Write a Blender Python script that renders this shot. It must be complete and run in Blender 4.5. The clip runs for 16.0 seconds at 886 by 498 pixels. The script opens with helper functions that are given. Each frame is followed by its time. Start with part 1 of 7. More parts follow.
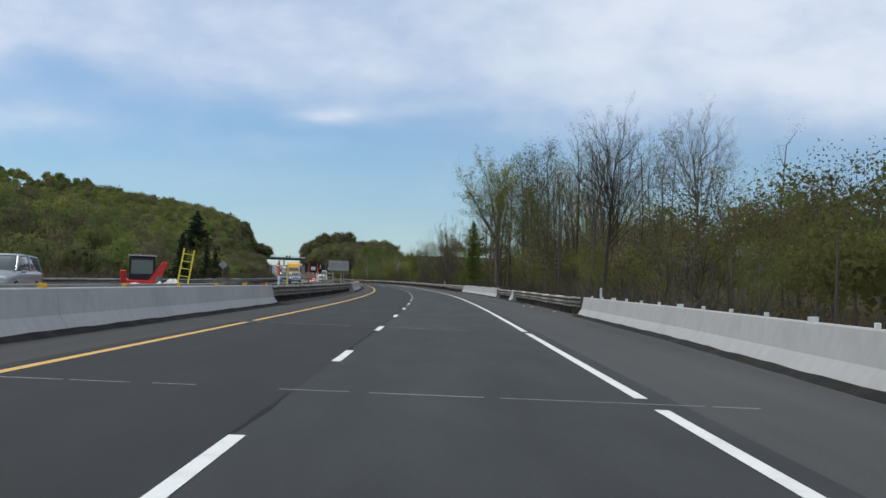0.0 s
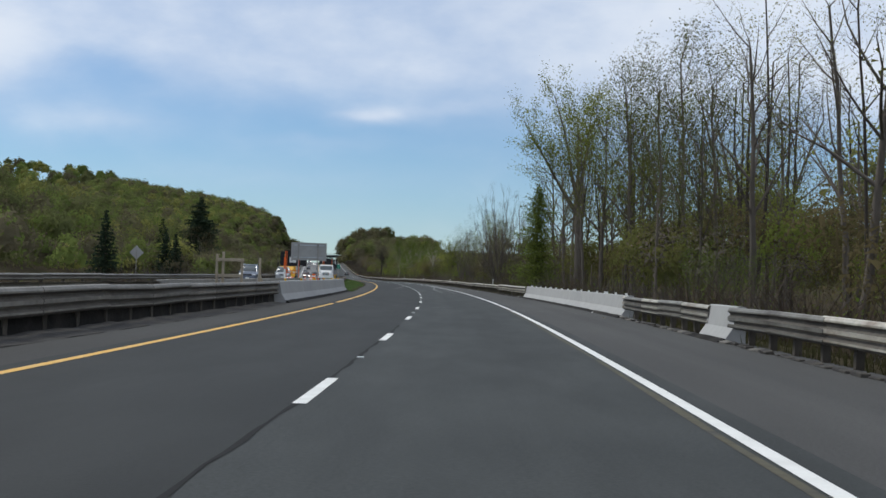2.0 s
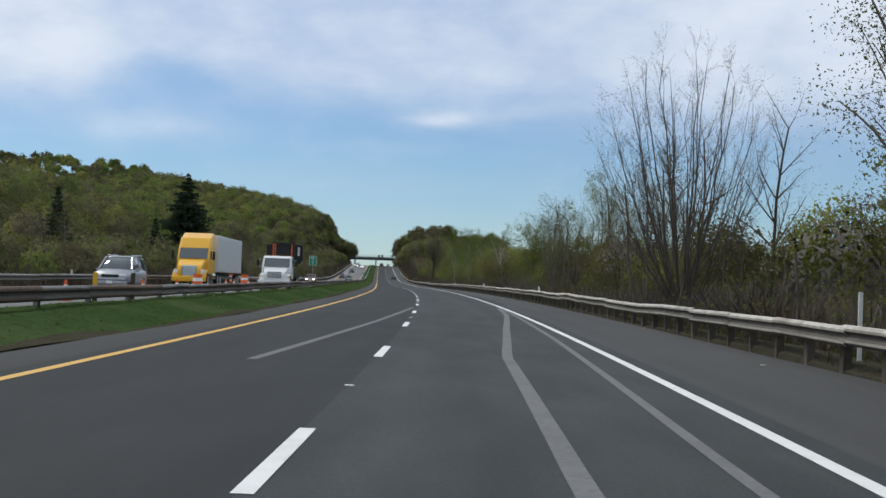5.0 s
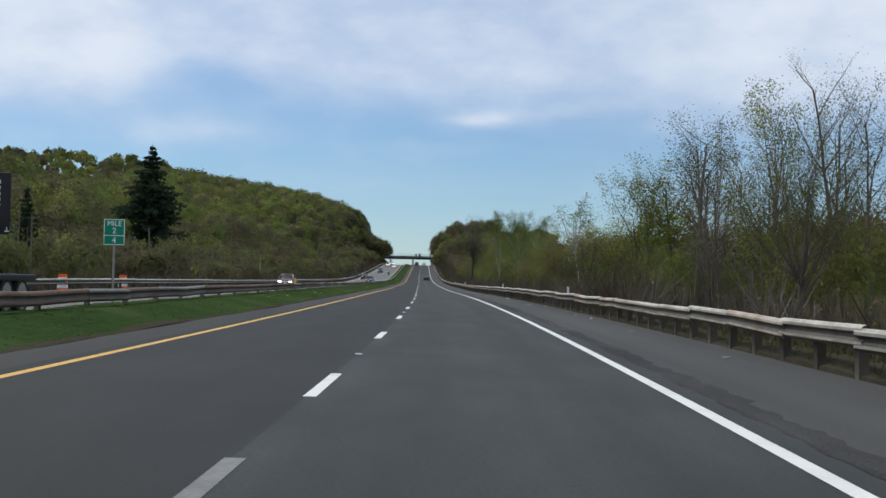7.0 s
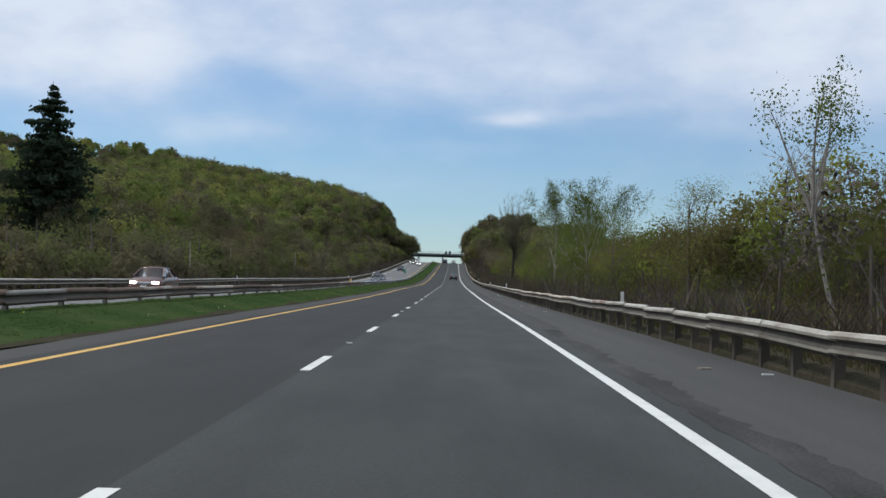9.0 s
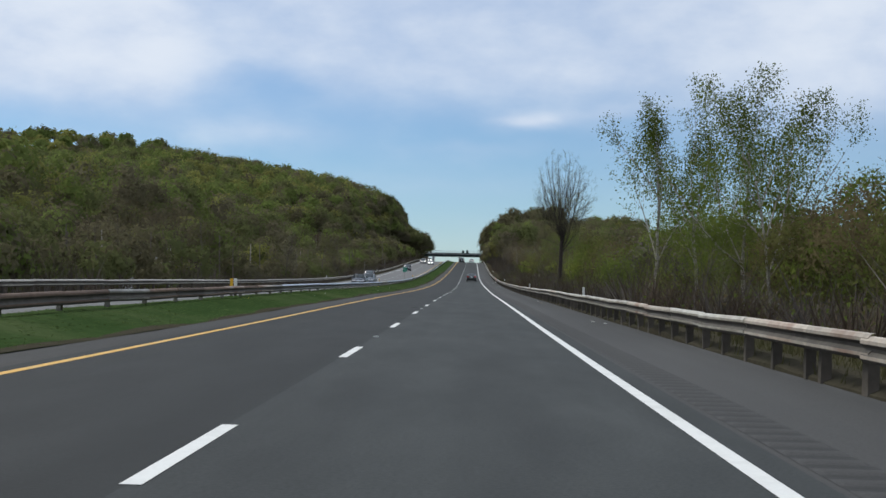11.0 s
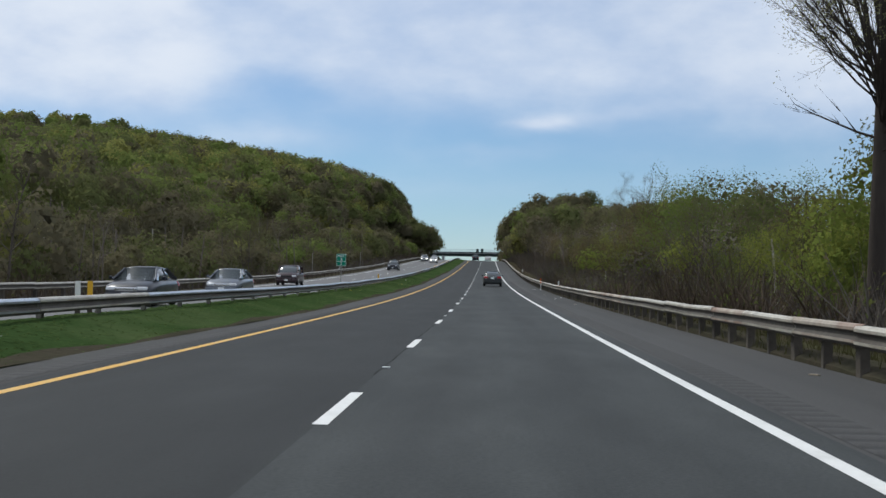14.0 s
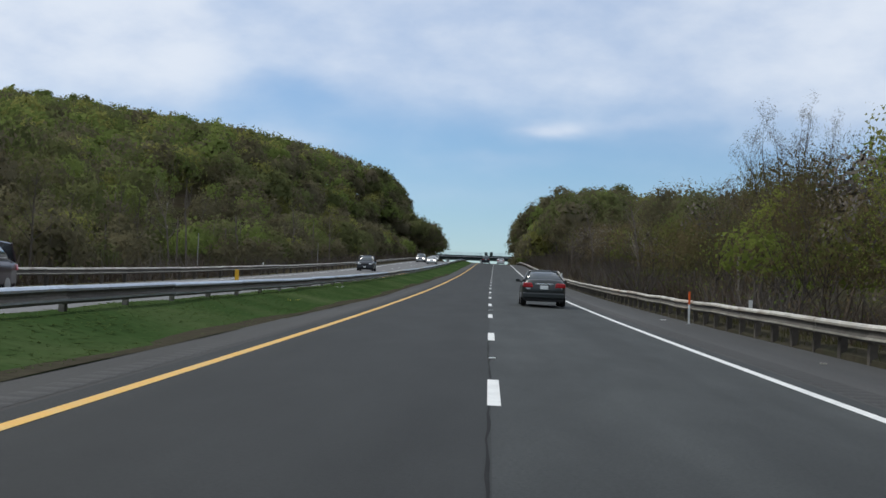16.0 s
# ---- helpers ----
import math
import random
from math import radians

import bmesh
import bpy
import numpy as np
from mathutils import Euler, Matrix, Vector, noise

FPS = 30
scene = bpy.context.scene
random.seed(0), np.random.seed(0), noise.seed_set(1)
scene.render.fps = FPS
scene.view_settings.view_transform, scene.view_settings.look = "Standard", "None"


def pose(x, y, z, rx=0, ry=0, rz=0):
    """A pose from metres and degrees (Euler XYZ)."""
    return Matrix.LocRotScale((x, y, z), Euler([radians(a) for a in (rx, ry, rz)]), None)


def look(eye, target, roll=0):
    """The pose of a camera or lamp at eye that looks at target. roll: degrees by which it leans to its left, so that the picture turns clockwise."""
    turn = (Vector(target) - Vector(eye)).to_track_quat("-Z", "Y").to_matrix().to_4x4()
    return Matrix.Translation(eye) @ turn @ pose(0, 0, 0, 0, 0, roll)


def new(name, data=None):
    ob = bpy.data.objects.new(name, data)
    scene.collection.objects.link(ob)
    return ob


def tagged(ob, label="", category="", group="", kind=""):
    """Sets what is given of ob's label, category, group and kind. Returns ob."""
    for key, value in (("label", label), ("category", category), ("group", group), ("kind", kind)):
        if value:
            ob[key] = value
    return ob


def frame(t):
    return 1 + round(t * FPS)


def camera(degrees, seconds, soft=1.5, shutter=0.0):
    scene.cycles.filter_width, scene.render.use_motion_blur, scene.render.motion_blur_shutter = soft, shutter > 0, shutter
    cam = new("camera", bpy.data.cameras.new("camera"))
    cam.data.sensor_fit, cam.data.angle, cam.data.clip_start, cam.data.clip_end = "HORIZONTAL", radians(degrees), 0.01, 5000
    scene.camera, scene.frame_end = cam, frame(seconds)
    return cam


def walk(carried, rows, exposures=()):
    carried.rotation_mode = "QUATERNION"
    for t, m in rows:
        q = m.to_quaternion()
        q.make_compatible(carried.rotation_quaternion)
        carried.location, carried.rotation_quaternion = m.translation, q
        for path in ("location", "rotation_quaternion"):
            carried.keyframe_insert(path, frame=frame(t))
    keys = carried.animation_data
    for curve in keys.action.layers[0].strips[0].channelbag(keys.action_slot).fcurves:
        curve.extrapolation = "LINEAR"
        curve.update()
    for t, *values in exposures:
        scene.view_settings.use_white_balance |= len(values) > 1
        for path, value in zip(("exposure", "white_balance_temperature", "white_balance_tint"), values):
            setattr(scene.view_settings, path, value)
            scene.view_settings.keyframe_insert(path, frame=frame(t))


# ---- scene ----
# ---- road line: curvature (1/km), grade (%) and cross fall (%) along the centre line ----
CURVE = [(-120, 0), (-60, -0.647), (0, -0.165), (60, 0.317), (120, 0.68), (180, 0.53), (240, 0.529), (300, 0.242), (360, -0.02),
         (420, -0.001), (480, -0.057), (540, 0.112), (600, -0.051), (660, -0.042), (720, 0.0), (4000, 0.0)]
GRADE = [(-120, 0), (-60, -0.095), (0, 0.039), (60, 0.174), (120, 0.325), (180, 0.413), (240, 0.386), (300, 0.242), (360, -0.036),
         (420, 0.411), (480, 0.229), (540, 0.826), (600, 1.736), (660, 2.529), (720, 3.119), (780, 3.338), (840, 3.0),
         (890, 1.6), (940, 0.0), (1000, -0.4), (1080, 0.0), (4000, 0.0)]
FALL = [(-60, -0.87), (60, -0.64), (180, -0.85), (300, -0.48), (420, -0.75), (540, -0.84), (660, -2.95), (780, -2.38), (900, -2.19)]
RIGHT_LINE, LEFT_LINE, EYE_HEIGHT = 3.74, -3.40, 1.186
STATION = np.arange(-2500.0, 3600.0, 5.0)


def along(table, s):
    return np.interp(s, [a for a, b in table], [b for a, b in table])


def running(values):
    total = np.concatenate([[0.0], np.cumsum((values[1:] + values[:-1]) / 2 * 5.0)])
    return total - np.interp(0.0, STATION, total)


HEADING = running(along(CURVE, STATION) * 1e-3)
ROAD_X, ROAD_Y = running(-np.sin(HEADING)), running(np.cos(HEADING))
ROAD_Z = running(along(GRADE, STATION) * 1e-2)


def road_z(s):
    return np.interp(s, STATION, ROAD_Z)


def heading(s):
    return np.interp(s, STATION, HEADING)


def plan(s, u):
    """World x, y of the place s metres along the road and u metres to the right of the lane line."""
    s, u = np.asarray(s, float), np.asarray(u, float)
    a = heading(s)
    return np.interp(s, STATION, ROAD_X) + u * np.cos(a), np.interp(s, STATION, ROAD_Y) + u * np.sin(a)


def surface(s, u):
    """Height of the paved surface."""
    return road_z(s) + np.clip(u, -5.0, 8.0) * along(FALL, s) * 1e-2


def place(s, u, dz=0.0):
    s, u = np.broadcast_arrays(np.asarray(s, float), np.asarray(u, float))
    x, y = plan(s, u)
    return np.stack([x, y, surface(s, u) + dz], -1)


# ---- camera ----
cam = camera(37.46, 16.0, soft=1.55)
# seconds, metres along the road, metres right of the lane line, yaw from the road, pitch, lean
ROWS = [
    (0.0, 0.08, 1.455, -0.222, 1.553, -1.955),
    (0.5, 17.33, 1.715, 0.548, 1.527, -2.047),
    (1.0, 34.55, 1.753, 1.271, 1.489, -1.990),
    (1.5, 51.06, 1.598, 1.399, 1.541, -2.815),
    (2.0, 68.07, 1.513, 1.321, 1.429, -1.959),
    (2.5, 85.34, 1.400, 1.311, 1.612, -1.630),
    (3.0, 102.70, 1.320, 1.329, 1.515, -1.789),
    (3.5, 119.70, 1.265, 1.362, 1.589, -1.792),
    (4.0, 136.30, 1.157, 1.193, 1.628, -2.107),
    (4.5, 153.54, 1.129, 0.983, 1.557, -2.136),
    (5.3, 180.60, 1.13, 0.90, 1.53, -1.85),
    (6.1, 207.60, 1.23, 0.82, 1.50, -1.55),
    (7.0, 237.98, 1.380, 0.711, 1.481, -1.300),
    (7.5, 255.21, 1.424, 0.575, 1.459, -1.686),
    (8.0, 272.54, 1.536, 0.360, 1.443, -1.806),
    (8.5, 290.08, 1.699, 0.516, 1.606, -1.822),
    (9.0, 307.57, 1.840, 0.648, 1.425, -1.569),
    (9.8, 335.50, 1.90, 0.85, 1.45, -1.40),
    (10.6, 363.40, 1.89, 1.05, 1.47, -1.25),
    (11.5, 395.04, 1.841, 1.255, 1.495, -1.134),
    (12.0, 412.79, 1.792, 1.061, 1.532, -0.980),
    (12.5, 430.50, 1.770, 1.074, 1.547, -0.459),
    (13.0, 448.31, 1.691, 1.302, 1.419, -0.484),
    (13.5, 466.12, 1.564, 1.607, 1.522, -0.554),
    (14.0, 483.87, 1.344, 1.944, 1.606, -0.827),
    (14.5, 501.92, 1.042, 2.106, 1.688, -0.321),
    (15.0, 519.73, 0.671, 2.284, 1.709, -1.078),
    (15.5, 537.60, 0.296, 2.194, 1.729, -1.408),
    (16.0, 555.43, -0.088, 2.015, 1.853, -2.032),
]


def eye_pose(s, u, yaw, pitch, lean):
    x, y, z = place(s, u, EYE_HEIGHT)
    return pose(x, y, z, 90 + pitch, lean, math.degrees(heading(s)) + yaw)


walk(cam, [(t, eye_pose(*row)) for t, *row in ROWS])

# ---- sky and sun ----
SUN_AZIMUTH, SUN_HEIGHT = 62.0, 52.0      # degrees left of the first view, above the horizon
scene.view_settings.exposure = 0.0
world = bpy.data.worlds.new("sky")
scene.world = world
world.use_nodes = True
wn, wl = world.node_tree.nodes, world.node_tree.links
wn.clear()


def wnode(kind, **settings):
    n = wn.new(kind)
    for key, value in settings.items():
        if key == "operation":
            n.operation = value
        elif key == "blend":
            n.blend_type = value
        elif key == "ins":
            for slot, v in value.items():
                if isinstance(v, bpy.types.NodeSocket):
                    wl.new(v, n.inputs[slot])
                else:
                    n.inputs[slot].default_value = v
    return n


def wmath(op, a, b=0.0, c=0.0):
    return wnode("ShaderNodeMath", operation=op, ins={0: a, 1: b, 2: c}).outputs[0]


def wramp(value, lo, hi):
    n = wn.new("ShaderNodeMapRange")
    n.interpolation_type = "SMOOTHSTEP"
    wl.new(value, n.inputs[0])
    n.inputs[1].default_value, n.inputs[2].default_value = lo, hi
    return n.outputs[0]


nishita = wn.new("ShaderNodeTexSky")
nishita.sky_type, nishita.sun_disc = "NISHITA", False
nishita.sun_elevation, nishita.sun_rotation = radians(SUN_HEIGHT), radians(-SUN_AZIMUTH)
nishita.air_density, nishita.dust_density, nishita.ozone_density = 1.0, 0.0, 4.0
coord = wn.new("ShaderNodeTexCoord")
split = wn.new("ShaderNodeSeparateXYZ")
wl.new(coord.outputs["Generated"], split.inputs[0])
dx, dy, dz = split.outputs
azimuth = wmath("MULTIPLY", wmath("ARCTAN2", dx, dy), 57.2958)      # degrees right of north
lift = wmath("MULTIPLY", wmath("ARCSINE", dz), 57.2958)             # degrees above the horizon


def wnoise(scale, detail, rough, offset, stretch):
    m = wn.new("ShaderNodeMapping")
    m.inputs["Location"].default_value, m.inputs["Scale"].default_value = offset, stretch
    wl.new(coord.outputs["Generated"], m.inputs[0])
    n = wn.new("ShaderNodeTexNoise")
    wl.new(m.outputs[0], n.inputs["Vector"])
    n.inputs["Scale"].default_value, n.inputs["Detail"].default_value, n.inputs["Roughness"].default_value = scale, detail, rough
    return n.outputs[0]


def puff(az, el, wide, tall, weight, slope=0.0):
    """A soft cloud round a direction, in degrees."""
    a_ = wmath("DIVIDE", wmath("SUBTRACT", azimuth_bent, az), wide)
    rise_ = wmath("MULTIPLY", wmath("SUBTRACT", azimuth_bent, az), slope)
    b_ = wmath("DIVIDE", wmath("SUBTRACT", wmath("SUBTRACT", lift_bent, rise_), el), tall)
    r2 = wmath("ADD", wmath("MULTIPLY", a_, a_), wmath("MULTIPLY", b_, b_))
    return wmath("MULTIPLY", wmath("POWER", 2.71828, wmath("MULTIPLY", r2, -1.0)), weight)


broad = wnoise(5.5, 4, 0.5, (2.3, 0.6, 0.4), (1.0, 1.0, 2.4))
wisps = wnoise(13.0, 5, 0.55, (0.4, 5.1, 0.0), (1.0, 1.0, 2.0))
curl = wnoise(8.0, 4, 0.5, (7.4, 1.1, 2.0), (1.0, 1.0, 1.8))
lift_bent = wmath("ADD", lift, wmath("MULTIPLY", wmath("SUBTRACT", curl, 0.5), 2.6))
azimuth_bent = wmath("ADD", azimuth, wmath("MULTIPLY", wmath("SUBTRACT", broad, 0.5), 7.0))
veil_parts = [
    wmath("MULTIPLY", wramp(lift_bent, 5.9, 9.6), 0.60),
    wmath("MULTIPLY", wmath("MULTIPLY", wramp(wmath("MULTIPLY", azimuth_bent, -1.0), 18.5, 22.5), wramp(lift_bent, 5.8, 8.0)), 0.34),
    wmath("MULTIPLY", wmath("MULTIPLY", wramp(azimuth_bent, -3.0, 13.0), wramp(lift_bent, 5.0, 8.5)), 0.26),
    puff(-18.2, 6.1, 4.5, 0.75, 0.40), puff(-4.9, 6.75, 1.9, 0.42, 0.55, 0.04), puff(-1.2, 7.3, 2.6, 0.35, 0.22, 0.12),
    puff(-7.5, 5.6, 3.0, 0.35, 0.18), puff(-17.2, 8.5, 1.9, 0.9, -0.26), puff(-9.0, 4.2, 7.0, 0.5, 0.10),
    wmath("MULTIPLY", wmath("SUBTRACT", broad, 0.5), 0.40), wmath("MULTIPLY", wmath("SUBTRACT", wisps, 0.5), 0.28),
]
cover = veil_parts[0]
for piece_ in veil_parts[1:]:
    cover = wmath("ADD", cover, piece_)
veil = wramp(cover, -0.38, 1.0)
cloud_light = wnode("ShaderNodeMixRGB", ins={0: wramp(wmath("ADD", wisps, wmath("MULTIPLY", cover, 0.5)), 0.45, 1.15), 1: (0.550, 0.650, 0.825, 1), 2: (0.760, 0.825, 0.925, 1)}).outputs[0]
blue = wnode("ShaderNodeMixRGB", blend="MULTIPLY", ins={0: 1.0, 1: nishita.outputs[0], 2: (0.063, 0.080, 0.095, 1)}).outputs[0]
sky_colour = wnode("ShaderNodeMixRGB", ins={0: wmath("MULTIPLY", veil, 0.95), 1: blue, 2: cloud_light}).outputs[0]
back = wn.new("ShaderNodeBackground")
wl.new(sky_colour, back.inputs[0])
back.inputs[1].default_value = 1.0
wout = wn.new("ShaderNodeOutputWorld")
wl.new(back.outputs[0], wout.inputs[0])

sun = new("sun", bpy.data.lights.new("sun", "SUN"))
sun.data.energy, sun.data.angle, sun.data.color = 2.0, radians(18), (0.98, 0.96, 0.87)
a, e = radians(SUN_AZIMUTH), radians(SUN_HEIGHT)
sun.matrix_world = look((0, 0, 300), Vector((0, 0, 300)) - Vector((-math.sin(a) * math.cos(e), math.cos(a) * math.cos(e), math.sin(e))) * 100)


# ---- materials ----
def material(name, base, rough=0.8, vary=0.25, fine=8.0, coarse=0.6, bump=0.0, metal=0.0, alt=None, mix_at=(0.45, 0.7), per_object=0.0, spec=0.3, uv=False, stretch=(1, 1, 1), emit=0.0, island=0.0):
    m = bpy.data.materials.new(name)
    m.use_nodes = True
    n, l = m.node_tree.nodes, m.node_tree.links
    b = n["Principled BSDF"]
    b.inputs["Roughness"].default_value, b.inputs["Metallic"].default_value = rough, metal
    b.inputs["Specular IOR Level"].default_value = spec
    tc = n.new("ShaderNodeTexCoord")
    mp = n.new("ShaderNodeMapping")
    mp.inputs["Scale"].default_value = stretch
    l.new(tc.outputs["UV" if uv else "Object"], mp.inputs[0])
    noises = []
    for sc, det in ((fine, 6), (coarse, 4)):
        t = n.new("ShaderNodeTexNoise")
        l.new(mp.outputs[0], t.inputs["Vector"])
        t.inputs["Scale"].default_value, t.inputs["Detail"].default_value = sc, det
        noises.append(t)
    total = n.new("ShaderNodeMath")
    total.operation = "ADD"
    l.new(noises[0].outputs[0], total.inputs[0])
    l.new(noises[1].outputs[0], total.inputs[1])
    span = n.new("ShaderNodeMapRange")
    l.new(total.outputs[0], span.inputs[0])
    span.inputs[1].default_value, span.inputs[2].default_value = 0.6, 1.4
    span.inputs[3].default_value, span.inputs[4].default_value = 1 - vary, 1 + vary
    value = span.outputs[0]
    if per_object or island:
        src = n.new("ShaderNodeObjectInfo").outputs["Random"] if per_object else n.new("ShaderNodeNewGeometry").outputs["Random Per Island"]
        k = per_object or island
        rr = n.new("ShaderNodeMapRange")
        l.new(src, rr.inputs[0])
        rr.inputs[3].default_value, rr.inputs[4].default_value = 1 - k, 1 + k
        mu = n.new("ShaderNodeMath")
        mu.operation = "MULTIPLY"
        l.new(value, mu.inputs[0])
        l.new(rr.outputs[0], mu.inputs[1])
        value = mu.outputs[0]
    col = n.new("ShaderNodeMixRGB")
    col.inputs[1].default_value = (*base, 1)
    col.inputs[2].default_value = (*(alt or base), 1)
    pick = n.new("ShaderNodeMapRange")
    l.new(noises[1].outputs[0], pick.inputs[0])
    pick.inputs[1].default_value, pick.inputs[2].default_value = mix_at
    l.new(pick.outputs[0], col.inputs[0])
    fin = n.new("ShaderNodeVectorMath")
    fin.operation = "SCALE"
    l.new(col.outputs[0], fin.inputs[0])
    l.new(value, fin.inputs["Scale"])
    l.new(fin.outputs[0], b.inputs["Base Color"])
    if bump:
        bp = n.new("ShaderNodeBump")
        bp.inputs["Strength"].default_value, bp.inputs["Distance"].default_value = bump, 0.02
        l.new(noises[0].outputs[0], bp.inputs["Height"])
        l.new(bp.outputs[0], b.inputs["Normal"])
    if emit:
        b.inputs["Emission Color"].default_value, b.inputs["Emission Strength"].default_value = (*base, 1), emit
    return m


def leaf_material(name, base, alt, vary=0.3, through_share=0.5):
    m = bpy.data.materials.new(name)
    m.use_nodes = True
    n, l = m.node_tree.nodes, m.node_tree.links
    n.clear()
    geo = n.new("ShaderNodeNewGeometry")
    info = n.new("ShaderNodeObjectInfo")
    mixc = n.new("ShaderNodeMixRGB")
    mixc.inputs[1].default_value, mixc.inputs[2].default_value = (*base, 1), (*alt, 1)
    su = n.new("ShaderNodeMath")
    su.operation = "MULTIPLY_ADD"
    l.new(geo.outputs["Random Per Island"], su.inputs[0])
    su.inputs[1].default_value = 0.22
    half = n.new("ShaderNodeMath")
    half.operation = "MULTIPLY"
    l.new(info.outputs["Random"], half.inputs[0])
    half.inputs[1].default_value = 0.30
    crown_no = n.new("ShaderNodeSeparateXYZ")
    uvm = n.new("ShaderNodeUVMap")
    l.new(uvm.outputs[0], crown_no.inputs[0])
    own_tint = n.new("ShaderNodeMath")
    own_tint.operation = "MULTIPLY_ADD"
    l.new(crown_no.outputs[0], own_tint.inputs[0])
    own_tint.inputs[1].default_value = 0.55
    l.new(half.outputs[0], own_tint.inputs[2])
    l.new(own_tint.outputs[0], su.inputs[2])
    l.new(su.outputs[0], mixc.inputs[0])
    noise_t = n.new("ShaderNodeTexNoise")
    tc = n.new("ShaderNodeTexCoord")
    l.new(tc.outputs["Object"], noise_t.inputs["Vector"])
    noise_t.inputs["Scale"].default_value = 0.12
    rng_ = n.new("ShaderNodeMapRange")
    l.new(noise_t.outputs[0], rng_.inputs[0])
    rng_.inputs[1].default_value, rng_.inputs[2].default_value = 0.3, 0.7
    rng_.inputs[3].default_value, rng_.inputs[4].default_value = 1 - vary, 1 + vary
    sc = n.new("ShaderNodeVectorMath")
    sc.operation = "SCALE"
    l.new(mixc.outputs[0], sc.inputs[0])
    l.new(rng_.outputs[0], sc.inputs["Scale"])
    d, t = n.new("ShaderNodeBsdfDiffuse"), n.new("ShaderNodeBsdfTranslucent")
    l.new(sc.outputs[0], d.inputs[0])
    l.new(sc.outputs[0], t.inputs[0])
    mx = n.new("ShaderNodeMixShader")
    mx.inputs[0].default_value = through_share
    l.new(d.outputs[0], mx.inputs[1])
    l.new(t.outputs[0], mx.inputs[2])
    o = n.new("ShaderNodeOutputMaterial")
    l.new(mx.outputs[0], o.inputs[0])
    return m


def glossy(name, base, rough=0.25, metal=0.0, coat=0.6):
    m = bpy.data.materials.new(name)
    m.use_nodes = True
    b = m.node_tree.nodes["Principled BSDF"]
    b.inputs["Base Color"].default_value = (*base, 1)
    b.inputs["Roughness"].default_value, b.inputs["Metallic"].default_value, b.inputs["Coat Weight"].default_value = rough, metal, coat
    nt, nl = m.node_tree.nodes, m.node_tree.links
    t = nt.new("ShaderNodeTexNoise")
    t.inputs["Scale"].default_value = 3.0
    r = nt.new("ShaderNodeMapRange")
    nl.new(t.outputs[0], r.inputs[0])
    r.inputs[3].default_value, r.inputs[4].default_value = rough * 0.7, min(1.0, rough * 1.5)
    nl.new(r.outputs[0], b.inputs["Roughness"])
    return m


def asphalt(name, base, worn, grain=0.22, mottle=0.10, tracks=0.12, spec=0.22):
    """Rolled asphalt: stone grain, blotches and long faint wheel tracks along the lane."""
    m = bpy.data.materials.new(name)
    m.use_nodes = True
    n, l = m.node_tree.nodes, m.node_tree.links
    b = n["Principled BSDF"]
    b.inputs["Roughness"].default_value, b.inputs["Specular IOR Level"].default_value = 0.8, spec
    uv = n.new("ShaderNodeUVMap")
    made = []
    for scale, stretch, detail in ((28.0, (1, 1, 1), 5), (1.1, (1, 0.22, 1), 5), (1.0, (1.0, 0.006, 1), 2), (0.35, (0.5, 0.12, 1), 3)):
        mp = n.new("ShaderNodeMapping")
        mp.inputs["Scale"].default_value = stretch
        l.new(uv.outputs[0], mp.inputs[0])
        t = n.new("ShaderNodeTexNoise")
        t.inputs["Scale"].default_value, t.inputs["Detail"].default_value, t.inputs["Roughness"].default_value = scale, detail, 0.6
        l.new(mp.outputs[0], t.inputs["Vector"])
        made.append(t.outputs[0])
    value = None
    for out, k in zip(made, (grain, mottle, tracks, mottle)):
        r = n.new("ShaderNodeMapRange")
        l.new(out, r.inputs[0])
        r.inputs[1].default_value, r.inputs[2].default_value, r.inputs[3].default_value, r.inputs[4].default_value = 0.3, 0.7, 1 - k, 1 + k
        if value is None:
            value = r.outputs[0]
        else:
            mu = n.new("ShaderNodeMath")
            mu.operation = "MULTIPLY"
            l.new(value, mu.inputs[0])
            l.new(r.outputs[0], mu.inputs[1])
            value = mu.outputs[0]
    col = n.new("ShaderNodeMixRGB")
    col.inputs[1].default_value, col.inputs[2].default_value = (*base, 1), (*worn, 1)
    pick = n.new("ShaderNodeMapRange")
    l.new(made[1], pick.inputs[0])
    pick.inputs[1].default_value, pick.inputs[2].default_value = 0.4, 0.7
    l.new(pick.outputs[0], col.inputs[0])
    fin = n.new("ShaderNodeVectorMath")
    fin.operation = "SCALE"
    l.new(col.outputs[0], fin.inputs[0])
    l.new(value, fin.inputs["Scale"])
    l.new(fin.outputs[0], b.inputs["Base Color"])
    bp = n.new("ShaderNodeBump")
    bp.inputs["Strength"].default_value, bp.inputs["Distance"].default_value = 0.35, 0.01
    l.new(made[0], bp.inputs["Height"])
    l.new(bp.outputs[0], b.inputs["Normal"])
    return m


